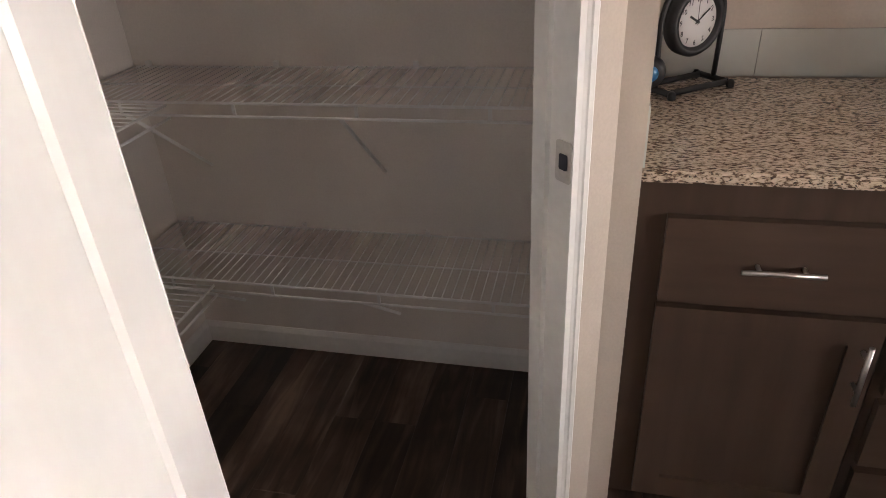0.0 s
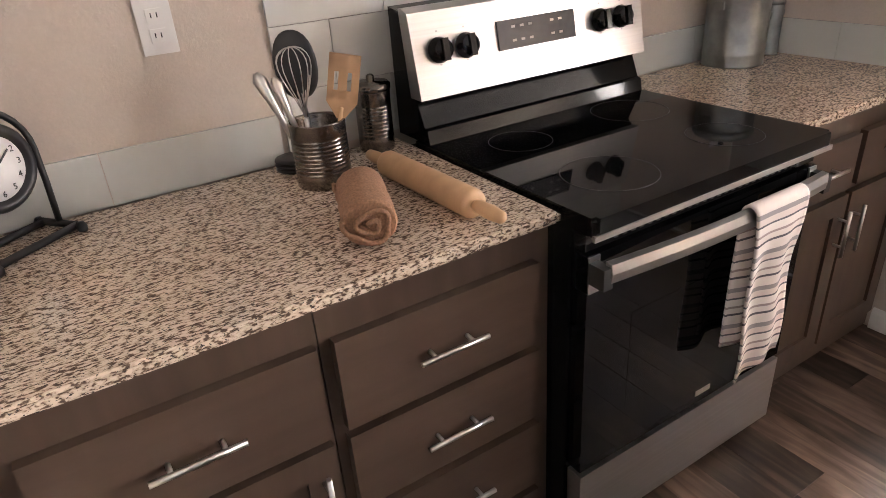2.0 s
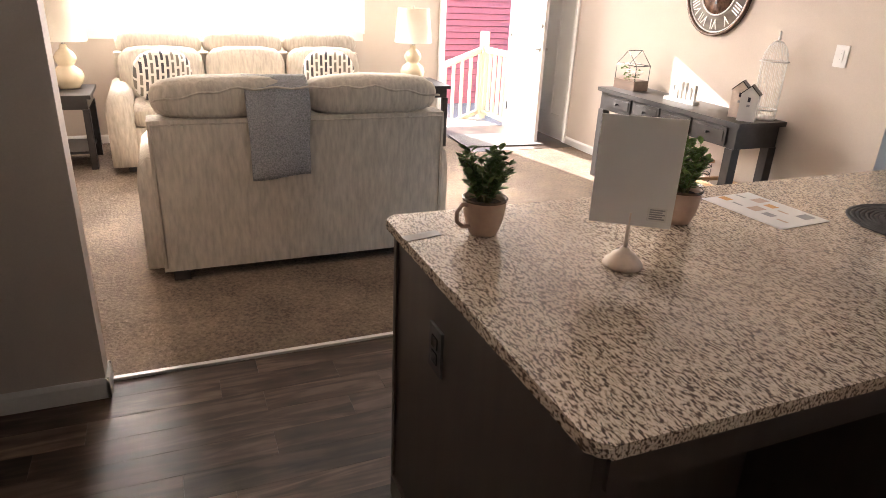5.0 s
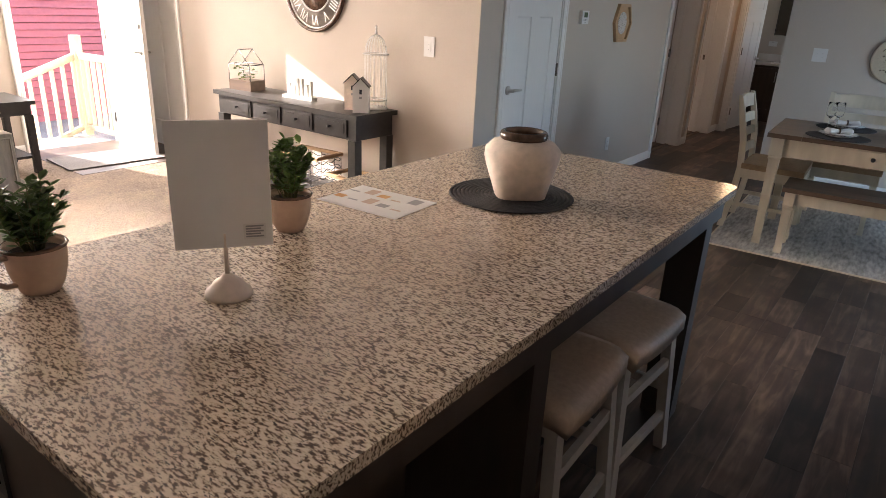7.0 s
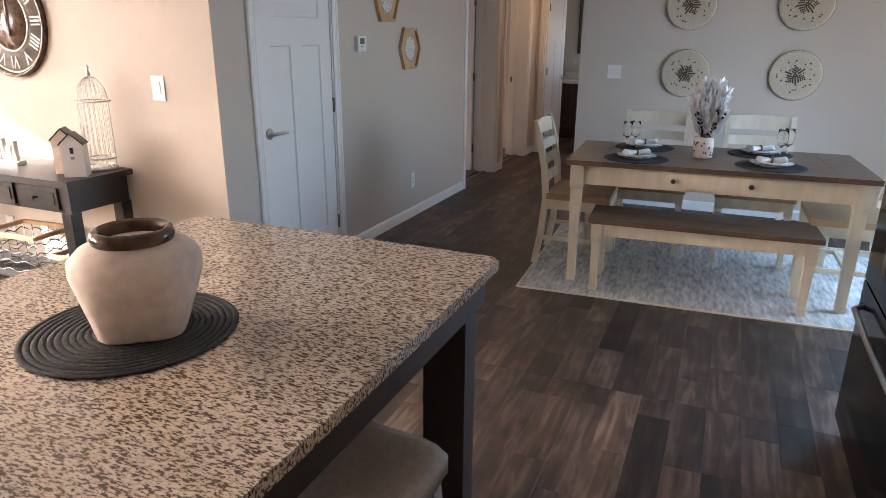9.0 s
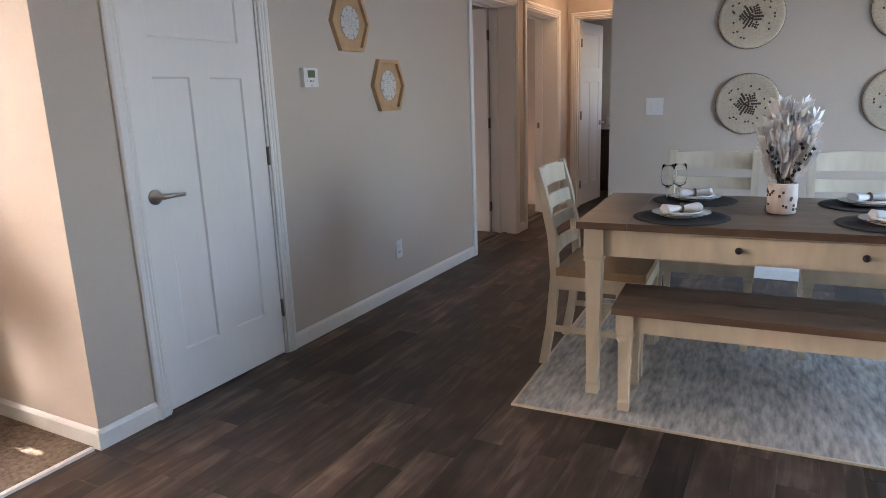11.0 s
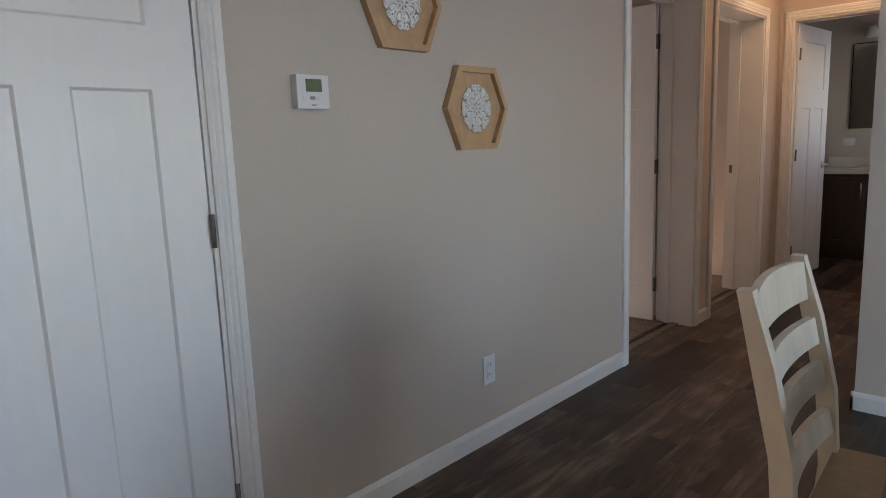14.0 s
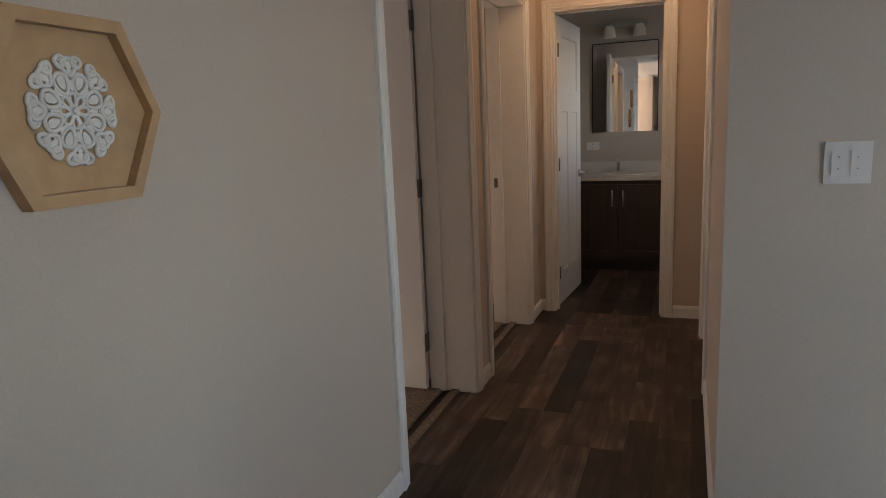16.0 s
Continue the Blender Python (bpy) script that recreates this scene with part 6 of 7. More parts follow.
# ---- wall discs over the table ----
def wall_disc(r, seed):
    ob = thing("wall_plate_decor", "round ivory wall disc with dark fleck rosette", "wall decor", group="wall discs")
    rot = Matrix.Rotation(radians(-90), 4, "X")            # the disc faces +y
    bm = lathe([(r, 0.002), (r + 0.004, 0.012), (r, 0.024), (r * 0.93, 0.026), (r * 0.60, 0.018), (0, 0.014)], 56)
    bmesh.ops.transform(bm, matrix=rot, verts=bm.verts)
    part("disc", bm, WOVEN, ob)
    bm = tube([(r * 1.01 * math.cos(a), r * 1.01 * math.sin(a), 0.013) for a in [2 * math.pi * k / 56 for k in range(56)]], 0.0035, 6, closed=True)
    bmesh.ops.transform(bm, matrix=rot, verts=bm.verts)
    part("edge_ring", bm, BRONZE, ob, "dark metal edge")
    rnd = random.Random(seed)
    dk, lt = bmesh.new(), bmesh.new()
    for ring in range(1, 19):
        rr = r * 0.05 * ring
        n = max(6, int(rr * 2 * math.pi / 0.019))
        for k in range(n):
            a = 2 * math.pi * (k + 0.5 * (ring % 2)) / n
            star, outer = 0.36 + 0.05 * math.cos(6 * a), 0.64 + 0.07 * math.cos(10 * a)
            if rr < r * star and rnd.random() < 0.9:
                tgt = dk
            elif abs(rr - r * outer) < r * 0.03 and rnd.random() < 0.5:
                tgt = dk
            else:
                tgt = lt
                if rnd.random() < 0.35:
                    continue
            h = 0.0155 + (0.026 - 0.0145) * max(0, rr / r - 0.35) / 0.6
            box(tgt, (-0.0055, -0.006, 0), (0.0055, 0.006, h + 0.003), Matrix.Translation((rr * math.cos(a), rr * math.sin(a), 0)) @ Matrix.Rotation(a + rnd.uniform(-0.4, 0.4), 4, "Z"))
    for b, m2, nm in ((dk, BRONZE, "dark_flecks"), (lt, CREAM, "pale_flecks")):
        bmesh.ops.transform(b, matrix=rot, verts=b.verts)
        tagged(part(nm, b, m2, ob), kind="stuff")
    return ob


wd = wall_disc(0.188, 1)
wd.matrix_basis = pose(1.170, -6.69, 1.158)
copy_thing(wd, pose(0.350, -6.69, 1.164, 0, 40, 0))
w2 = wall_disc(0.190, 7)
w2.matrix_basis = pose(1.180, -6.69, 1.694)
copy_thing(w2, pose(0.350, -6.69, 1.690, 0, 70, 0))


# ---- entry wall: console table, big clock and ornaments ----
cs = thing("console_table", "black console table with four drawers and low shelf", "table", at=(4.49, YC + 0.235, 0.008))
part("top", block((-0.76, -0.20, 0.705), (0.76, 0.20, 0.735), 0.004), BLACKWOOD, cs)
part("case", block((-0.73, -0.18, 0.565), (0.73, 0.175, 0.7045), 0.002), BLACKWOOD, cs)
for i in range(4):
    x0 = -0.655 + i * 0.330
    dr = part("drawer", block((x0, 0.1755, 0.580), (x0 + 0.30, 0.186, 0.692), 0.003), BLACKWOOD, cs)
    part("panel", block((x0 + 0.022, 0.1862, 0.602), (x0 + 0.278, 0.190, 0.670), 0.002), BLACKWOOD, dr)
    bm = lathe([(0.006, 0), (0.005, 0.012), (0.011, 0.018), (0.008, 0.024), (0, 0.025)], 14)
    bmesh.ops.transform(bm, matrix=Matrix.Translation((x0 + 0.15, 0.190, 0.636)) @ Matrix.Rotation(radians(-90), 4, "X"), verts=bm.verts)
    part("knob", bm, BLACKMETAL, dr, "black knob")
for sx in (-1, 1):
    for sy in (-1, 1):
        part("leg", block((sx * 0.70 - 0.032, sy * 0.155 - 0.032, 0.0), (sx * 0.70 + 0.032, sy * 0.155 + 0.032, 0.564), 0.003), BLACKWOOD, cs)
part("low_shelf", block((-0.72, -0.16, 0.10), (0.72, 0.16, 0.128), 0.003), BLACKWOOD, cs)

CZ = 0.008 + 0.7355
ck = thing("wall_clock", "large round wall clock with white roman numerals", "clock")
ck.matrix_basis = pose(4.555, YC, 1.505, 0, 0, 180) @ Matrix.Scale(0.87, 4)
CK = Matrix.Rotation(radians(90), 4, "X")
def on_clock(bm):
    bmesh.ops.transform(bm, matrix=CK, verts=bm.verts)
    return bm
part("outer_ring", on_clock(lathe([(0.325, 0.001), (0.350, 0.001), (0.352, 0.030), (0.340, 0.036), (0.325, 0.030), (0.325, 0.001)], 64, caps=False)), GLAZE, ck, "dark brown metal rim")
bm = lathe([(0.326, 0.002), (0.326, 0.010), (0, 0.010)], 64)
part("backing", on_clock(bm), mat("weathered_grey_wood", (0.30, 0.26, 0.22), 0.7, grain=20, amount=0.25, stretch=(0.2, 1, 1)), ck, "weathered wood backing")
for r in (0.318, 0.185):
    part("ring", on_clock(tube([(r * math.cos(a), r * math.sin(a), 0.014) for a in [2 * math.pi * k / 64 for k in range(64)]], 0.007, 8, closed=True)), PLATEW, ck, "white metal ring")
bm = lathe([(0.178, 0.0105), (0.178, 0.013), (0, 0.013)], 48)
part("centre_disc", on_clock(bm), GLAZE, ck, "dark brown centre disc")
for h, word in enumerate(("XII", "I", "II", "III", "IIII", "V", "VI", "VII", "VIII", "IX", "X", "XI")):
    a = radians(90 - 30 * h)
    text_part("numeral", word, 0.115, CK @ Matrix.Translation((0.252 * math.cos(a), 0.252 * math.sin(a), 0.014)) @ Matrix.Rotation(a - radians(90), 4, "Z") @ Matrix.Diagonal((0.8, 1, 6, 1)), ck, PLATEW)
for name, ang, ln, wd_ in (("hour_hand", 185, 0.10, 0.020), ("minute_hand", 3, 0.155, 0.014)):
    bm = block((-0.03, -wd_ / 2, 0.018), (ln, wd_ / 2, 0.021), 0.001)
    bmesh.ops.transform(bm, matrix=CK @ Matrix.Rotation(radians(90 - ang), 4, "Z"), verts=bm.verts)
    part(name, bm, BLACKMETAL, ck)

tr = thing("terrarium", "house-shaped glass terrarium with white flowers", "terrarium", at=(5.10, -3.06, CZ), turn=6)
part("tray", block((-0.115, -0.075, 0), (0.115, 0.075, 0.075), 0.003), OAK, tr, "brown wooden tray")
def house_edges(w, d, z0, z1, z2):
    c = [(-w, -d), (w, -d), (w, d), (-w, d)]
    out = [((x, y, z0), (x, y, z1)) for x, y in c] + [((*c[i], z1), (*c[(i + 1) % 4], z1)) for i in range(4)]
    out += [((s * w, t * d, z1), (s * w * 0.0, t * d, z2)) for s in (-1, 1) for t in (-1, 1)] + [((0, -d, z2), (0, d, z2))]
    return out
for a, b in house_edges(0.112, 0.072, 0.075, 0.19, 0.30):
    part("edge", tube([a, b], 0.003, 6), BLACKMETAL, tr, "thin black metal edge")
rnd = random.Random(4)
gr = bmesh.new()
for i in range(26):
    fl = bmesh.new()
    p = Vector((rnd.uniform(-0.08, 0.08), rnd.uniform(-0.05, 0.05), rnd.uniform(0.09, 0.20)))
    for k in range(6):
        a = k * 1.047 + i
        d = Vector((math.cos(a), math.sin(a), 0.5)).normalized()
        w = d.cross(Vector((0, 0, 1))).normalized()
        vv = [fl.verts.new(q) for q in (p, p + d * 0.014 + w * 0.009, p + d * 0.026, p + d * 0.014 - w * 0.009)]
        fl.faces.new(vv)
    part("blossom", fl, PLATEW, tr, "white blossom")
    vv = [gr.verts.new(q) for q in (p - Vector((0, 0, 0.02)), p + Vector((0.02, 0.008, -0.012)), p + Vector((0.04, 0, -0.03)), p + Vector((0.02, -0.008, -0.02)))]
    gr.faces.new(vv)
part("foliage", gr, LEAF, tr)

wsn = thing("word_sign", "white cut-out word block on the console", "sign", at=(4.50, -3.06, CZ), turn=4)
part("plinth", block((-0.145, -0.03, 0), (0.145, 0.03, 0.022), 0.003), PLATEW, wsn)
for i, (hh, ww) in enumerate(((0.11, 0.020), (0.085, 0.030), (0.12, 0.016), (0.12, 0.016), (0.08, 0.030), (0.085, 0.034))):
    x = -0.115 + i * 0.042
    part("letter", block((x - ww / 2, -0.012, 0.0225), (x + ww / 2, 0.012, 0.0225 + hh), 0.004), PLATEW, wsn, "white block shape")


def house_block(w, d, h, peak, at, turn, material, label):
    ob = thing("house_ornament", label, "ornament", at=at, turn=turn, group="house ornaments")
    bm = prism([(-w / 2, 0), (w / 2, 0), (w / 2, h), (0, h + peak), (-w / 2, h)], -d / 2, d / 2, 0.002, Matrix.Rotation(radians(90), 4, "X"))
    part("body", bm, material, ob)
    bm = bmesh.new()
    for s in (-1, 1):
        ln = math.hypot(w / 2, peak)
        box(bm, (-0.004, -d / 2 - 0.004, 0), (ln + 0.006, d / 2 + 0.004, 0.006), Matrix.Translation((0, 0, h + peak)) @ (Matrix.Rotation(math.atan2(peak, w / 2), 4, "Y") if s > 0 else Matrix.Rotation(math.pi - math.atan2(peak, w / 2), 4, "Y") @ Matrix.Translation((0, 0, -0.006))))
    part("roof", bm, BLACKWOOD, ob, "dark roof")
    part("window_mark", block((-0.008, d / 2 + 0.0002, h - 0.045), (0.008, d / 2 + 0.002, h - 0.015), 0.001), BERRY, ob, "small dark window")
    part("heart_mark", block((-0.009, d / 2 + 0.0002, h * 0.55), (0.009, d / 2 + 0.002, h * 0.55 + 0.014), 0.003), GREYINK, ob)
    return ob


house_block(0.105, 0.085, 0.175, 0.052, (3.945, -3.045, CZ), 36, CLAY, "wooden house ornament with dark roof")
house_block(0.105, 0.085, 0.165, 0.052, (3.825, -3.00, CZ), 36, PLATEW, "white wooden house ornament with dark roof")
bc = thing("birdcage", "white wire birdcage with a domed top", "birdcage", at=(3.87, -3.185, CZ))
part("base", lathe([(0.080, 0), (0.082, 0.004), (0.080, 0.012), (0, 0.012)], 32), PLASTICW, bc)
for k in range(20):
    a = 2 * math.pi * k / 20
    pts = [(0.075 * math.cos(a), 0.075 * math.sin(a), 0.012), (0.075 * math.cos(a), 0.075 * math.sin(a), 0.36)] + [(0.075 * math.cos(b) * math.cos(a), 0.075 * math.cos(b) * math.sin(a), 0.36 + 0.125 * math.sin(b)) for b in (0.4, 0.8, 1.2, 1.5)]
    part("wire", tube(pts, 0.0016, 5), PLASTICW, bc)
for z, r in ((0.06, 0.0755), (0.36, 0.085)):
    part("hoop", tube([(r * math.cos(a), r * math.sin(a), z) for a in [2 * math.pi * k / 36 for k in range(36)]], 0.004, 6, closed=True), PLASTICW, bc)
part("finial", lathe([(0.005, 0.484), (0.010, 0.50), (0.004, 0.515), (0.008, 0.53), (0, 0.545)], 12), PLASTICW, bc)


def wire_tray(w, d, h, at, turn, tiers):
    ob = thing("wire_basket", "wire basket with a brown wooden rim on the shelf", "basket", at=at, turn=turn, group="wire baskets")
    for t in range(tiers):
        z = 0.006 + t * 0.055
        pts = []
        for i in range(49):
            u = i / 48 * 4
            s, f = int(u) % 4, u - int(u)
            c = [(-w, -d), (w, -d), (w, d), (-w, d)]
            a, b = c[s], c[(s + 1) % 4]
            pts.append((a[0] + (b[0] - a[0]) * f, a[1] + (b[1] - a[1]) * f, z + 0.010 * math.sin(i * 1.57)))
        part("wire", tube(pts[:-1], 0.003, 6, closed=True), BLACKMETAL, ob)
    for i in range(7):
        x = -w + 2 * w * i / 6
        part("wire", tube([(x, -d, h), (x, -d, 0.004), (x, d, 0.004), (x, d, h)], 0.002, 5), BLACKMETAL, ob)
    for a, b in (((-w - 0.012, -d - 0.012, h), (w + 0.012, -d + 0.012, h + 0.022)), ((-w - 0.012, d - 0.012, h), (w + 0.012, d + 0.012, h + 0.022)), ((-w - 0.012, -d + 0.0125, h), (-w + 0.012, d - 0.0125, h + 0.022)), ((w - 0.012, -d + 0.0125, h), (w + 0.012, d - 0.0125, h + 0.022))):
        part("rim", block(a, b, 0.002), BEECH_UP, ob, "brown wooden rim")
    return ob


wire_tray(0.20, 0.13, 0.20, (4.46, -3.10, 0.137), 4, 4)
wire_tray(0.15, 0.11, 0.11, (4.00, -3.10, 0.137), -4, 2)


# ---- living room ----
def sofa(name, label, width, seats, at, turn):
    """Faces +y; back at -y. Rolled back cushions, rounded arms, low dark feet."""
    ob = thing(name, label, "sofa", at=at, turn=turn)
    w = width / 2
    part("frame", soft(blocks([((-w + 0.10, -0.44, 0.055), (w - 0.10, 0.40, 0.34))], 0), 0.012, 2), SOFA, ob)
    part("back_panel", soft(blocks([((-w + 0.06, -0.46, 0.055), (w - 0.06, -0.30, 0.82))], 0), 0.018, 3), SOFA, ob, "tall cream upholstered back")
    part("seam_welt", tube([(-w + 0.075, -0.462, 0.075), (-w + 0.075, -0.464, 0.80), (w - 0.075, -0.464, 0.80), (w - 0.075, -0.462, 0.075)], 0.005, 6), SOFA, ob)
    sw = (width - 0.30) / seats
    for i in range(seats):
        x = -w + 0.15 + sw * (i + 0.5)
        part("seat_cushion", pillow(sw * 0.99, 0.66, 0.19, 5, 22, (x, 0.08, 0.41), 0.02), SOFA, ob)
    bw = (width - 0.16) / seats
    for i in range(seats):
        x = -w + 0.08 + bw * (i + 0.5)
        bm = pillow(bw * 0.995, 0.24, 0.21, 3.2, 26, (x, -0.335, 0.905), 0.03)
        part("top_cushion", bm, SOFA, ob, "puffed top roll")
        part("back_cushion", pillow(bw * 0.98, 0.22, 0.46, 4, 22, (x, -0.20, 0.66), 0.03), SOFA, ob)
    part("cushion_welt", tube([(-w + 0.09 + (width - 0.18) * i / 40, -0.452 - 0.004 * math.sin(i), 0.905 + 0.055 * min(1, 4 * min(i, 40 - i) / 40) + 0.006 * math.sin(i * 1.3)) for i in range(41)], 0.006, 6), SOFA, ob, "corded seam")
    for s in (-1, 1):
        bm = bmesh.new()
        sec = [(-0.10, 0.055), (0.085, 0.055), (0.085, 0.50), (0.070, 0.585), (0.02, 0.625), (-0.045, 0.625), (-0.09, 0.585), (-0.10, 0.50)]
        a, b = [bm.verts.new((s * (w - 0.085) + x, -0.40, z)) for x, z in sec], [bm.verts.new((s * (w - 0.085) + x, 0.46, z - 0.03 * (z > 0.3))) for x, z in sec]
        bm.faces.new(a), bm.faces.new(b[::-1])
        for i in range(len(sec)):
            bm.faces.new((a[i], a[(i + 1) % 8], b[(i + 1) % 8], b[i]))
        soft(bm, 0.028, 3)
        for f in bm.faces:
            f.smooth = True
        part("arm", bm, SOFA, ob, "rounded upholstered arm")
        for y in (-0.42, 0.36):
            part("foot", block((s * (w - 0.14) - 0.04, y - 0.03, 0.0), (s * (w - 0.14) + 0.04, y + 0.03, 0.056), 0.004), BLACKWOOD, ob, "low dark foot")
    return ob


CARPZ = 0.008
lv = sofa("loveseat", "cream chenille loveseat seen from its tall back", 1.61, 2, (4.45, -0.235, CARPZ), -90)
sf = sofa("sofa", "cream chenille three-seat sofa under the window", 2.18, 3, (6.55, -0.24, CARPZ), 90)
th = solid("throw_blanket", draped(0.31, 0.345, 0.28, 0.148, 0.7, thick=0.010, wave=0.005), THROW, "grey knitted throw folded over the loveseat back", "blanket")
th.matrix_basis = pose(4.112, -0.095, 0.872, 0, 0, -90)

CUSHION = bpy.data.materials.new("black_and_ivory_print")
CUSHION.use_nodes = True
cn, cl = CUSHION.node_tree.nodes, CUSHION.node_tree.links
brk = cn.new("ShaderNodeTexBrick")
brk.inputs["Color1"].default_value, brk.inputs["Color2"].default_value, brk.inputs["Mortar"].default_value = (0.05, 0.05, 0.06, 1), (0.22, 0.20, 0.16, 1), (0.72, 0.68, 0.62, 1)
brk.inputs["Scale"].default_value, brk.inputs["Mortar Size"].default_value, brk.inputs["Brick Width"].default_value, brk.inputs["Row Height"].default_value = 9, 0.09, 0.9, 0.35
tc, mp = cn.new("ShaderNodeTexCoord"), cn.new("ShaderNodeMapping")
mp.inputs["Rotation"].default_value = (radians(90), 0, radians(90))
cl.new(tc.outputs["Object"], mp.inputs[0]), cl.new(mp.outputs[0], brk.inputs["Vector"]), cl.new(brk.outputs[0], cn["Principled BSDF"].inputs["Base Color"])
cn["Principled BSDF"].inputs["Roughness"].default_value = 0.9
for y, a in ((0.53, 14), (-0.80, -14)):
    cu = solid("throw_pillow", pillow(0.44, 0.16, 0.42, 2.8, 26, (0, 0, 0), 0.02), CUSHION, "black and ivory patterned throw pillow on the sofa", "pillow", group="throw pillows")
    cu.matrix_basis = pose(6.44, y - 0.1, 0.695, -16, 0, 90 + a)


def table_lamp(at):
    ob = thing("table_lamp", "cream gourd table lamp with an ivory shade", "lamp", at=at, group="table lamps")
    part("base", lathe([(0.075, 0), (0.078, 0.010), (0.105, 0.05), (0.115, 0.09), (0.100, 0.135), (0.062, 0.165), (0.055, 0.178), (0.075, 0.205), (0.080, 0.235), (0.062, 0.270), (0.030, 0.300), (0.022, 0.330), (0, 0.33)], 36), LAMPCREAM, ob, "cream ceramic double gourd base")
    part("stem", tube([(0, 0, 0.325), (0, 0, 0.40)], 0.010, 10), NICKEL, ob)
    part("shade", lathe([(0.175, 0.36), (0.172, 0.361), (0.145, 0.660), (0.148, 0.661)], 40, caps=False), SHADE, ob, "ivory fabric drum shade")
    part("finial", lathe([(0.004, 0.655), (0.009, 0.67), (0.005, 0.685), (0, 0.69)], 10), NICKEL, ob)
    return ob


def end_table(at):
    ob = thing("end_table", "black wooden end table beside the sofa", "table", at=at, group="end tables")
    part("top", block((-0.28, -0.25, 0.545), (0.28, 0.25, 0.575), 0.004), BLACKWOOD, ob)
    part("apron", block((-0.25, -0.22, 0.465), (0.25, 0.22, 0.5445), 0.003), BLACKWOOD, ob)
    for sx in (-1, 1):
        for sy in (-1, 1):
            part("leg", block((sx * 0.235 - 0.024, sy * 0.205 - 0.024, 0), (sx * 0.235 + 0.024, sy * 0.205 + 0.024, 0.4645), 0.003), BLACKWOOD, ob)
    part("low_shelf", block((-0.23, -0.20, 0.12), (0.23, 0.20, 0.14), 0.003), BLACKWOOD, ob)
    return ob


end_table((6.55, 1.20, CARPZ)), table_lamp((6.66, 1.12, CARPZ + 0.5755))
end_table((6.70, -1.80, CARPZ)), table_lamp((6.75, -1.78, CARPZ + 0.5755))
dm = solid("doormat", prism(rounded(-0.42, -0.26, 0.42, 0.26, 0.02), 0.0005, 0.012, 0.003), MATGREY, "grey rectangular doormat inside the front door", "doormat", at=(6.55, -2.62, 0.011), turn=86)

# window over the sofa
wf = thing("window_1", "white framed living room window with a mullion", "window", at=(EX, -0.15, -0.055))
wf["kind"] = "structure"
for y in (-1.2, 0.0, 1.2):
    yy = y if y == 0 else y - math.copysign(0.025, y)
    part("window_frame", block((0.02, yy - 0.025, 1.06), (0.08, yy + 0.025, 2.15), 0.003), WHITE, wf)
for z in (1.085, 1.62, 2.125):
    part("window_frame", block((0.021, -1.175, z - 0.025), (0.079, 1.175, z + 0.025), 0.003), WHITE, wf)
part("window_sill", block((-0.05, -1.27, 1.035), (0.02, 1.27, 1.06), 0.004), WHITE, wf)
for a, b in (((-0.018, -1.28, 1.06), (-0.001, -1.2, 2.22)), ((-0.018, 1.2, 1.06), (-0.001, 1.28, 2.22)), ((-0.018, -1.2, 2.15), (-0.001, 1.2, 2.22)), ((-0.018, -1.26, 0.965), (-0.001, 1.26, 1.034))):
    part("window_trim", block(a, b, 0.003), WHITE, wf)
for y0, y1 in ((-1.17, -0.03), (0.03, 1.17)):
    pane = part("pane", block((0.047, y0, 1.09), (0.051, y1, 2.12), 0), GLASS, wf)
    pane.visible_shadow = False
for nm, x0, y0, y1, z0, z1 in (("window_2", WX, -6.05, -4.35, 0.1, 2.05),):
    wv = thing(nm, "white framed window", "window", at=(x0, 0, 0))
    wv["kind"] = "structure"
    for y in (y0 + 0.025, (y0 + y1) / 2, y1 - 0.025):
        part("window_frame", block((-0.09, y - 0.025, z0), (-0.03, y + 0.025, z1), 0.003), WHITE, wv)
    for z in (z0 + 0.025, z1 - 0.025):
        part("window_frame", block((-0.089, y0 + 0.05, z - 0.025), (-0.031, y1 - 0.05, z + 0.025), 0.003), WHITE, wv)

# ---- outside: porch, rail, neighbour's siding, ground ----
# the ground is unseen; its pale colour serves to bounce sunlight upward
BOUNCE = mat("pale_bounce_ground", (0.46, 0.43, 0.38), 1.0, grain=60, amount=0.3, bump=0.6)
structure("ground", block((-400, -400, -0.75), (400, 400, -0.70), 0), BOUNCE, "unseen ground, made pale to bounce sun onto the siding", "ground")
pc = thing("porch", "pale lumber porch with steps and railing", "porch", at=(EX + 0.12, -2.69, -0.15))
pc["kind"] = "structure"
for i in range(9):
    part("deck_board", block((0.002 + i * 0.142, -0.75, -0.05), (0.138 + i * 0.142, 0.9, -0.022), 0.002), CONCRETE, pc)
part("skirt", block((0.01, -0.74, -0.55), (1.26, 0.88, -0.052), 0), DECK, pc)
def rail_run(x0, y0, z0, x1, y1, z1, n):
    for dz, th_ in ((0.88, 0.045), (0.10, 0.035)):
        part("rail", tube([(x0, y0, z0 + dz), (x1, y1, z1 + dz)], th_, 4), DECK, pc)
    for i in range(n):
        t = (i + 0.5) / n
        x, y, z = x0 + (x1 - x0) * t, y0 + (y1 - y0) * t, z0 + (z1 - z0) * t
        part("baluster", block((x - 0.017, y - 0.017, z + 0.10), (x + 0.017, y + 0.017, z + 0.87), 0.002), DECK, pc)
rail_run(0.05, -0.70, -0.02, 1.22, -0.70, -0.02, 9)
rail_run(1.22, -0.70, -0.02, 1.22, 0.60, -0.50, 11)
for x, y, z0 in ((1.22, -0.70, -0.05), (1.22, 0.60, -0.55)):
    part("post", block((x - 0.045, y - 0.045, z0), (x + 0.045, y + 0.045, z0 + 1.12), 0.006), DECK, pc)
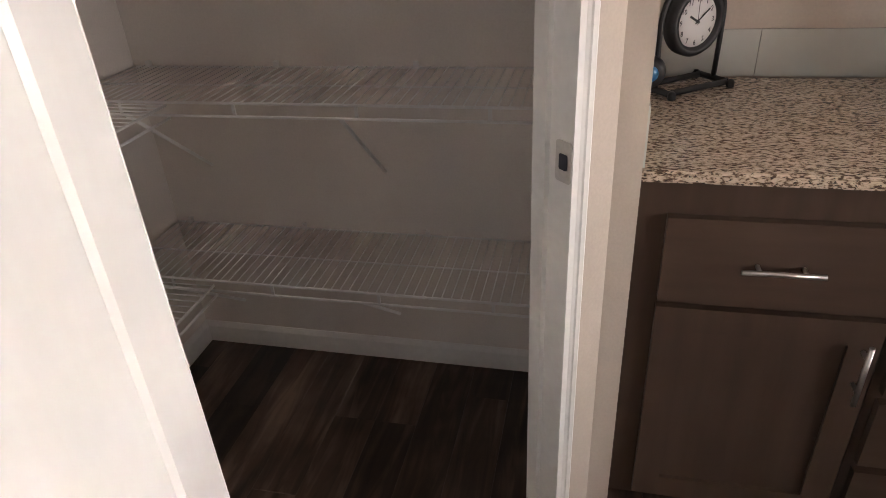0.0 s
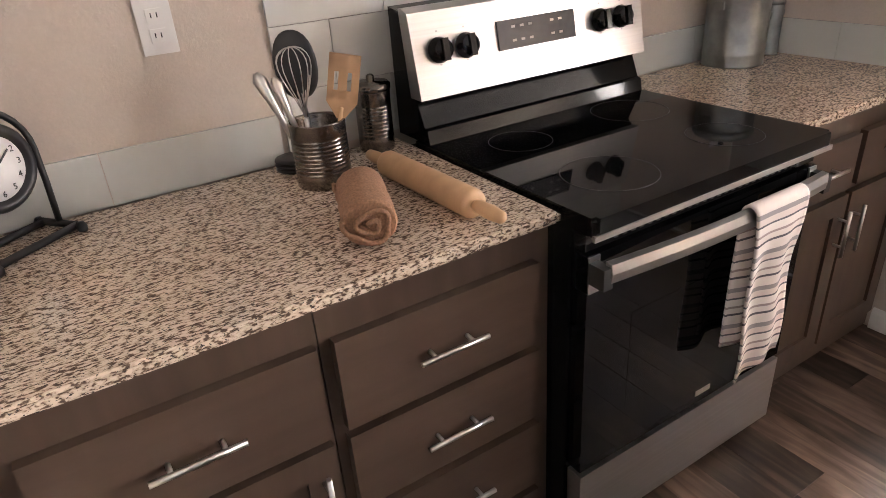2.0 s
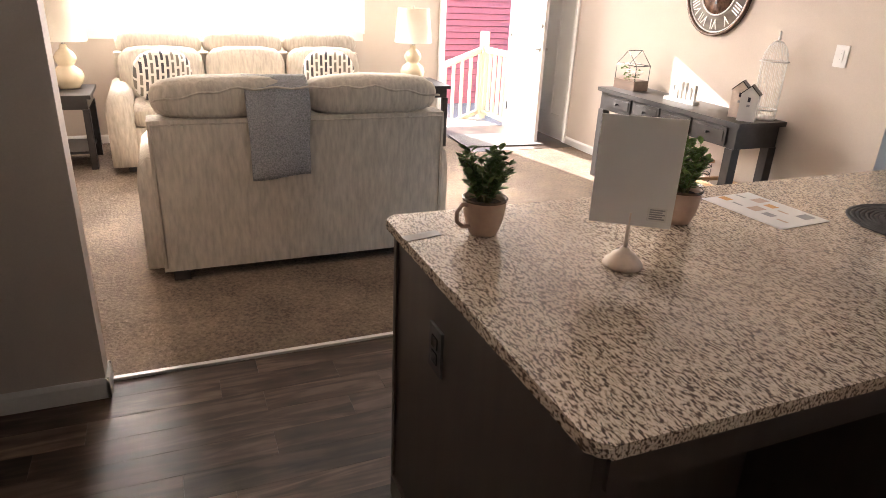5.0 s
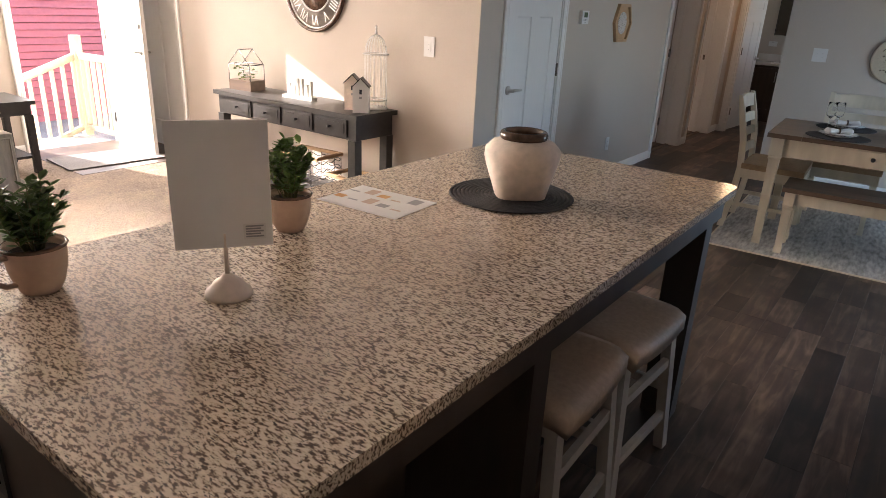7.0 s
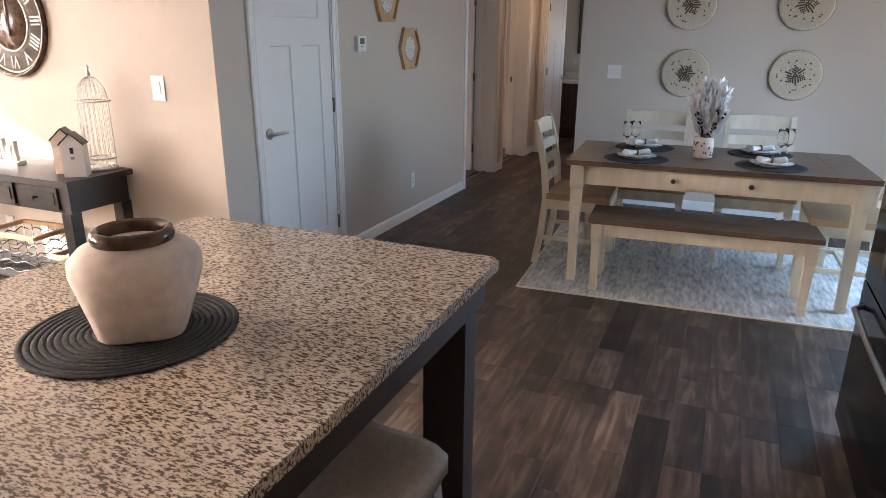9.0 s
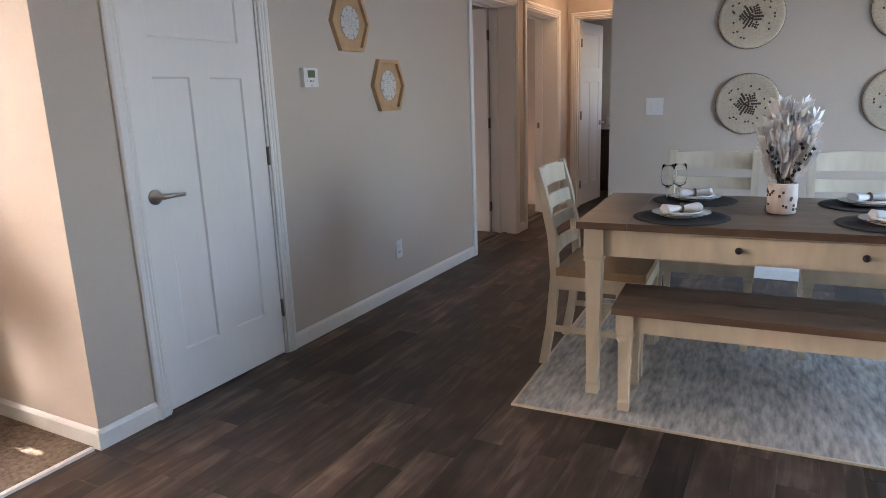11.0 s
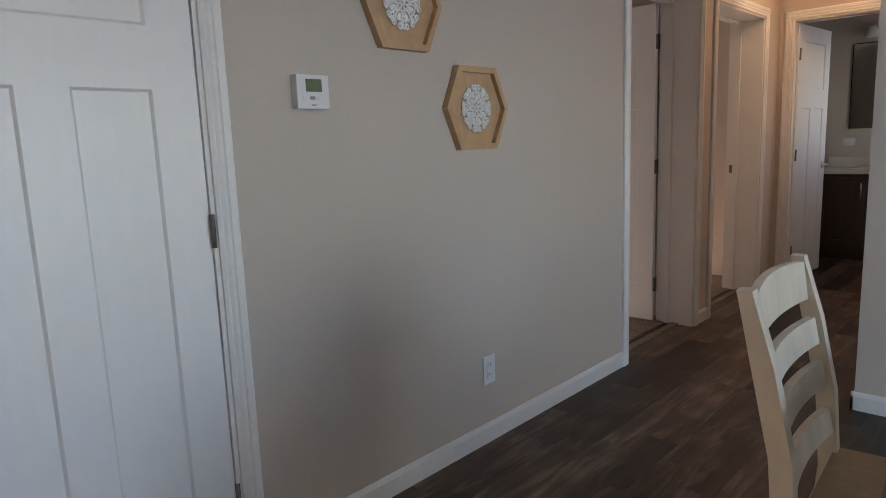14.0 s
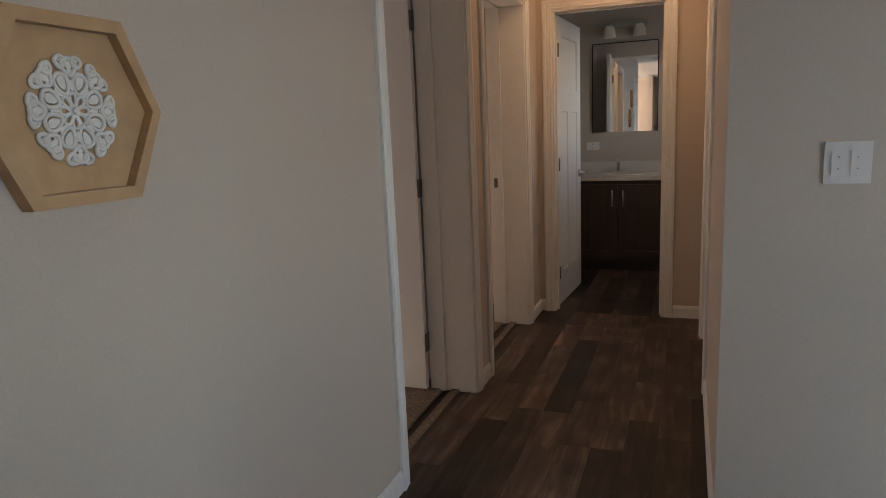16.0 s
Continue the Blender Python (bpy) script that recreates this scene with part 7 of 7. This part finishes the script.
for i in range(3):
    part("step", block((0.2, 0.9 + i * 0.26, -0.55), (1.2, 1.16 + i * 0.26, -0.16 - i * 0.14), 0.003), CONCRETE, pc)
nb = thing("neighbour_house", "neighbouring house clad in rose red lap siding", "house", at=(12.4, 0, -0.70))
for i in range(29):
    z = i * 0.11
    bm = bmesh.new()
    box(bm, (0.0, -12, z + 0.010), (0.30, -2.9, z + 0.110))
    for v in bm.verts:
        if v.co.x < 0.01 and v.co.z > z + 0.05:
            v.co.x = 0.030
    part("siding_board", bm, SIDING, nb, "rose red lap board")
part("sheathing", block((0.10, -11.98, 0.002), (0.32, -2.92, 3.19), 0), SIDING, nb)
part("fascia", block((-0.15, -12.2, 3.20), (0.5, -2.75, 3.36), 0.01), WHITE, nb)

# ---- hall and bathroom ----
vn = thing("bathroom_vanity", "dark stained bathroom vanity with two doors", "vanity", at=(2.72, -10.925, 0))
part("body", blocks([((-0.42, 0.0, 0.10), (0.42, 0.53, 0.80)), ((-0.42, 0.0, 0), (0.42, 0.46, 0.10))], 0.002), CABD, vn)
for x0, x1, hx in ((-0.40, -0.005, -0.045), (0.005, 0.40, 0.045)):
    do = shaker(x0, 0.13, x1, 0.765, 0.5305, 0.549, CABD, vn, -1)
    part("handle", tube([(hx, 0.575, 0.58), (hx, 0.575, 0.72)], 0.005, 8), NICKEL, do, "nickel bar pull")
vt = thing("sink_counter", "white cultured marble vanity top with basin", "countertop", at=(2.72, -10.925, 0.8005))
part("slab", blocks([((-0.44, 0.0, 0.0), (0.44, 0.56, 0.035)), ((-0.44, 0.0, 0.0355), (0.44, 0.02, 0.135))], 0.004), CULTURED, vt)
part("basin_rim", lathe([(0.20, 0.035), (0.205, 0.042), (0.19, 0.044), (0.15, 0.036)], 36, (0, 0.30, 0), None, (1, 0.75), False), CULTURED, vt)
part("faucet", tube([(0.04, 0.08, 0.035), (0.04, 0.08, 0.13), (0.04, 0.12, 0.15), (0.04, 0.19, 0.13)], [0.018, 0.014, 0.012, 0.011], 12), NICKEL, vt, "chrome faucet")
part("faucet_base", block((-0.04, 0.055, 0.0352), (0.12, 0.105, 0.055), 0.008), NICKEL, vt)
mr = thing("bathroom_mirror", "frameless mirror above the vanity", "mirror", at=(2.715, -10.93, 1.60))
part("glass", block((-0.285, 0.0008, -0.395), (0.285, 0.010, 0.395), 0.001), MIRROR, mr)
part("edge", blocks([((-0.293, 0.0005, -0.40), (-0.2855, 0.014, 0.40)), ((0.2855, 0.0005, -0.40), (0.293, 0.014, 0.40)), ((-0.285, 0.0005, 0.3955), (0.285, 0.014, 0.403))], 0.001), BLACKMETAL, mr)
vl = thing("vanity_light", "nickel two-light bar above the mirror", "lamp", at=(2.715, -10.93, 2.13))
part("bar", block((-0.20, 0.001, 0.0), (0.20, 0.030, 0.045), 0.006), NICKEL, vl)
for x in (-0.13, 0.13):
    part("shade", lathe([(0.055, -0.10), (0.050, -0.04), (0.030, 0.0), (0, 0.002)], 20, (x, 0.085, 0.01)), SHADE, vl)
    part("arm", tube([(x, 0.03, 0.022), (x, 0.085, 0.014)], 0.008, 8), NICKEL, vl)
wall_plate("outlet", SOUTH(3.0, 1.08, -10.93), 0.115, 0.072, 1, "white outlet beside the vanity mirror")

# glowing flush dome, unseen, added on the hall ceiling with the warm fill
hl = thing("ceiling_light", "unseen dome added on the hall ceiling for warm fill", "lamp", at=(2.60, -8.35, H))
part("pan", lathe([(0.14, -0.001), (0.14, -0.018), (0.13, -0.022), (0, -0.022)], 32), NICKEL, hl)
part("dome", lathe([(0.125, -0.0225), (0.118, -0.05), (0.08, -0.082), (0.03, -0.094), (0, -0.095)], 32), glow_mat("warm_fill_glow", (1.0, 0.72, 0.45), 2.0), hl, "glowing dome added to warm the hall")

# ---- small flat grey mark on the island granite ----
solid("sample_chip", prism(rounded(-0.049, -0.017, 0.049, 0.017, 0.004), 0, 0.0012), mat("flat_grey_mark", (0.30, 0.26, 0.22), 0.3), "small flat grey mark on the island granite", "sample chip", at=(2.067, -0.136, 0.9145), turn=-78.8)


# ---- floor planks: 0.18 m wide, run along y, each a piece of its own ----
plank_meshes = {}


def plank_mesh(w, ln):
    key = (round(w, 3), round(ln, 3))
    if key not in plank_meshes:
        e = 0.0006
        x, y = w / 2, ln / 2
        lo = [(-x, -y, -0.008), (x, -y, -0.008), (x, y, -0.008), (-x, y, -0.008)]
        mid = [(a, b, -e) for a, b, _ in lo]
        hi = [(math.copysign(x - e, a), math.copysign(y - e, b), 0.0) for a, b, _ in lo]
        faces = [(8, 9, 10, 11)] + [(i, (i + 1) % 4, 4 + (i + 1) % 4, 4 + i) for i in range(4)] + [(4 + i, 4 + (i + 1) % 4, 8 + (i + 1) % 4, 8 + i) for i in range(4)]
        me = bpy.data.meshes.new("floor_plank")
        me.from_pydata(lo + mid + hi, [], faces)
        me.materials.append(PLANK)
        plank_meshes[key] = me
    return plank_meshes[key]


field = ([], [])


def lay(x0, x1, y0, y1, seed):
    """Random-length strips; those on the walked stretch are pieces of their own, the rest one joined field."""
    rnd = random.Random(seed)
    w = 0.128
    x = x0
    while x < x1 - 0.02:
        ww = min(w, x1 - x)
        y = y0
        ln = rnd.choice((0.15, 0.30, 0.45))
        while y < y1 - 0.01:
            ll = min(ln, y1 - y)
            cx, cy = x + ww / 2, y + ll / 2
            if 0.5 < cx < 3.0 and -6.6 < cy < -0.8:
                ob = new("floor_plank", plank_mesh(ww - 0.0003, ll - 0.0003))
                ob.location = (cx, cy, 0)
                ob.parent = floor
            else:
                me = plank_mesh(ww - 0.0003, ll - 0.0003)
                k = len(field[0])
                field[0].extend((v.co.x + cx, v.co.y + cy, v.co.z) for v in me.vertices)
                field[1].extend([tuple(k + q for q in p.vertices) for p in me.polygons])
            y += ll
            ln = rnd.choice((0.45, 0.60, 0.75, 0.90, 1.05))
        x += ww


lay(WX + 0.002, 3.136, YC + 0.02, 1.72, 1)
lay(WX + 0.002, MX0 + 0.09, -9.05, YC + 0.02, 2)
lay(1.73, 3.89, -10.92, -9.05, 3)
fm = bpy.data.meshes.new("floor_planks")
fm.from_pydata(field[0], [], field[1])
fm.materials.append(PLANKS_FAR)
fo = tagged(new("floor_planks", fm), "dark brown vinyl planks", "", kind="stuff")
fo.parent = floor
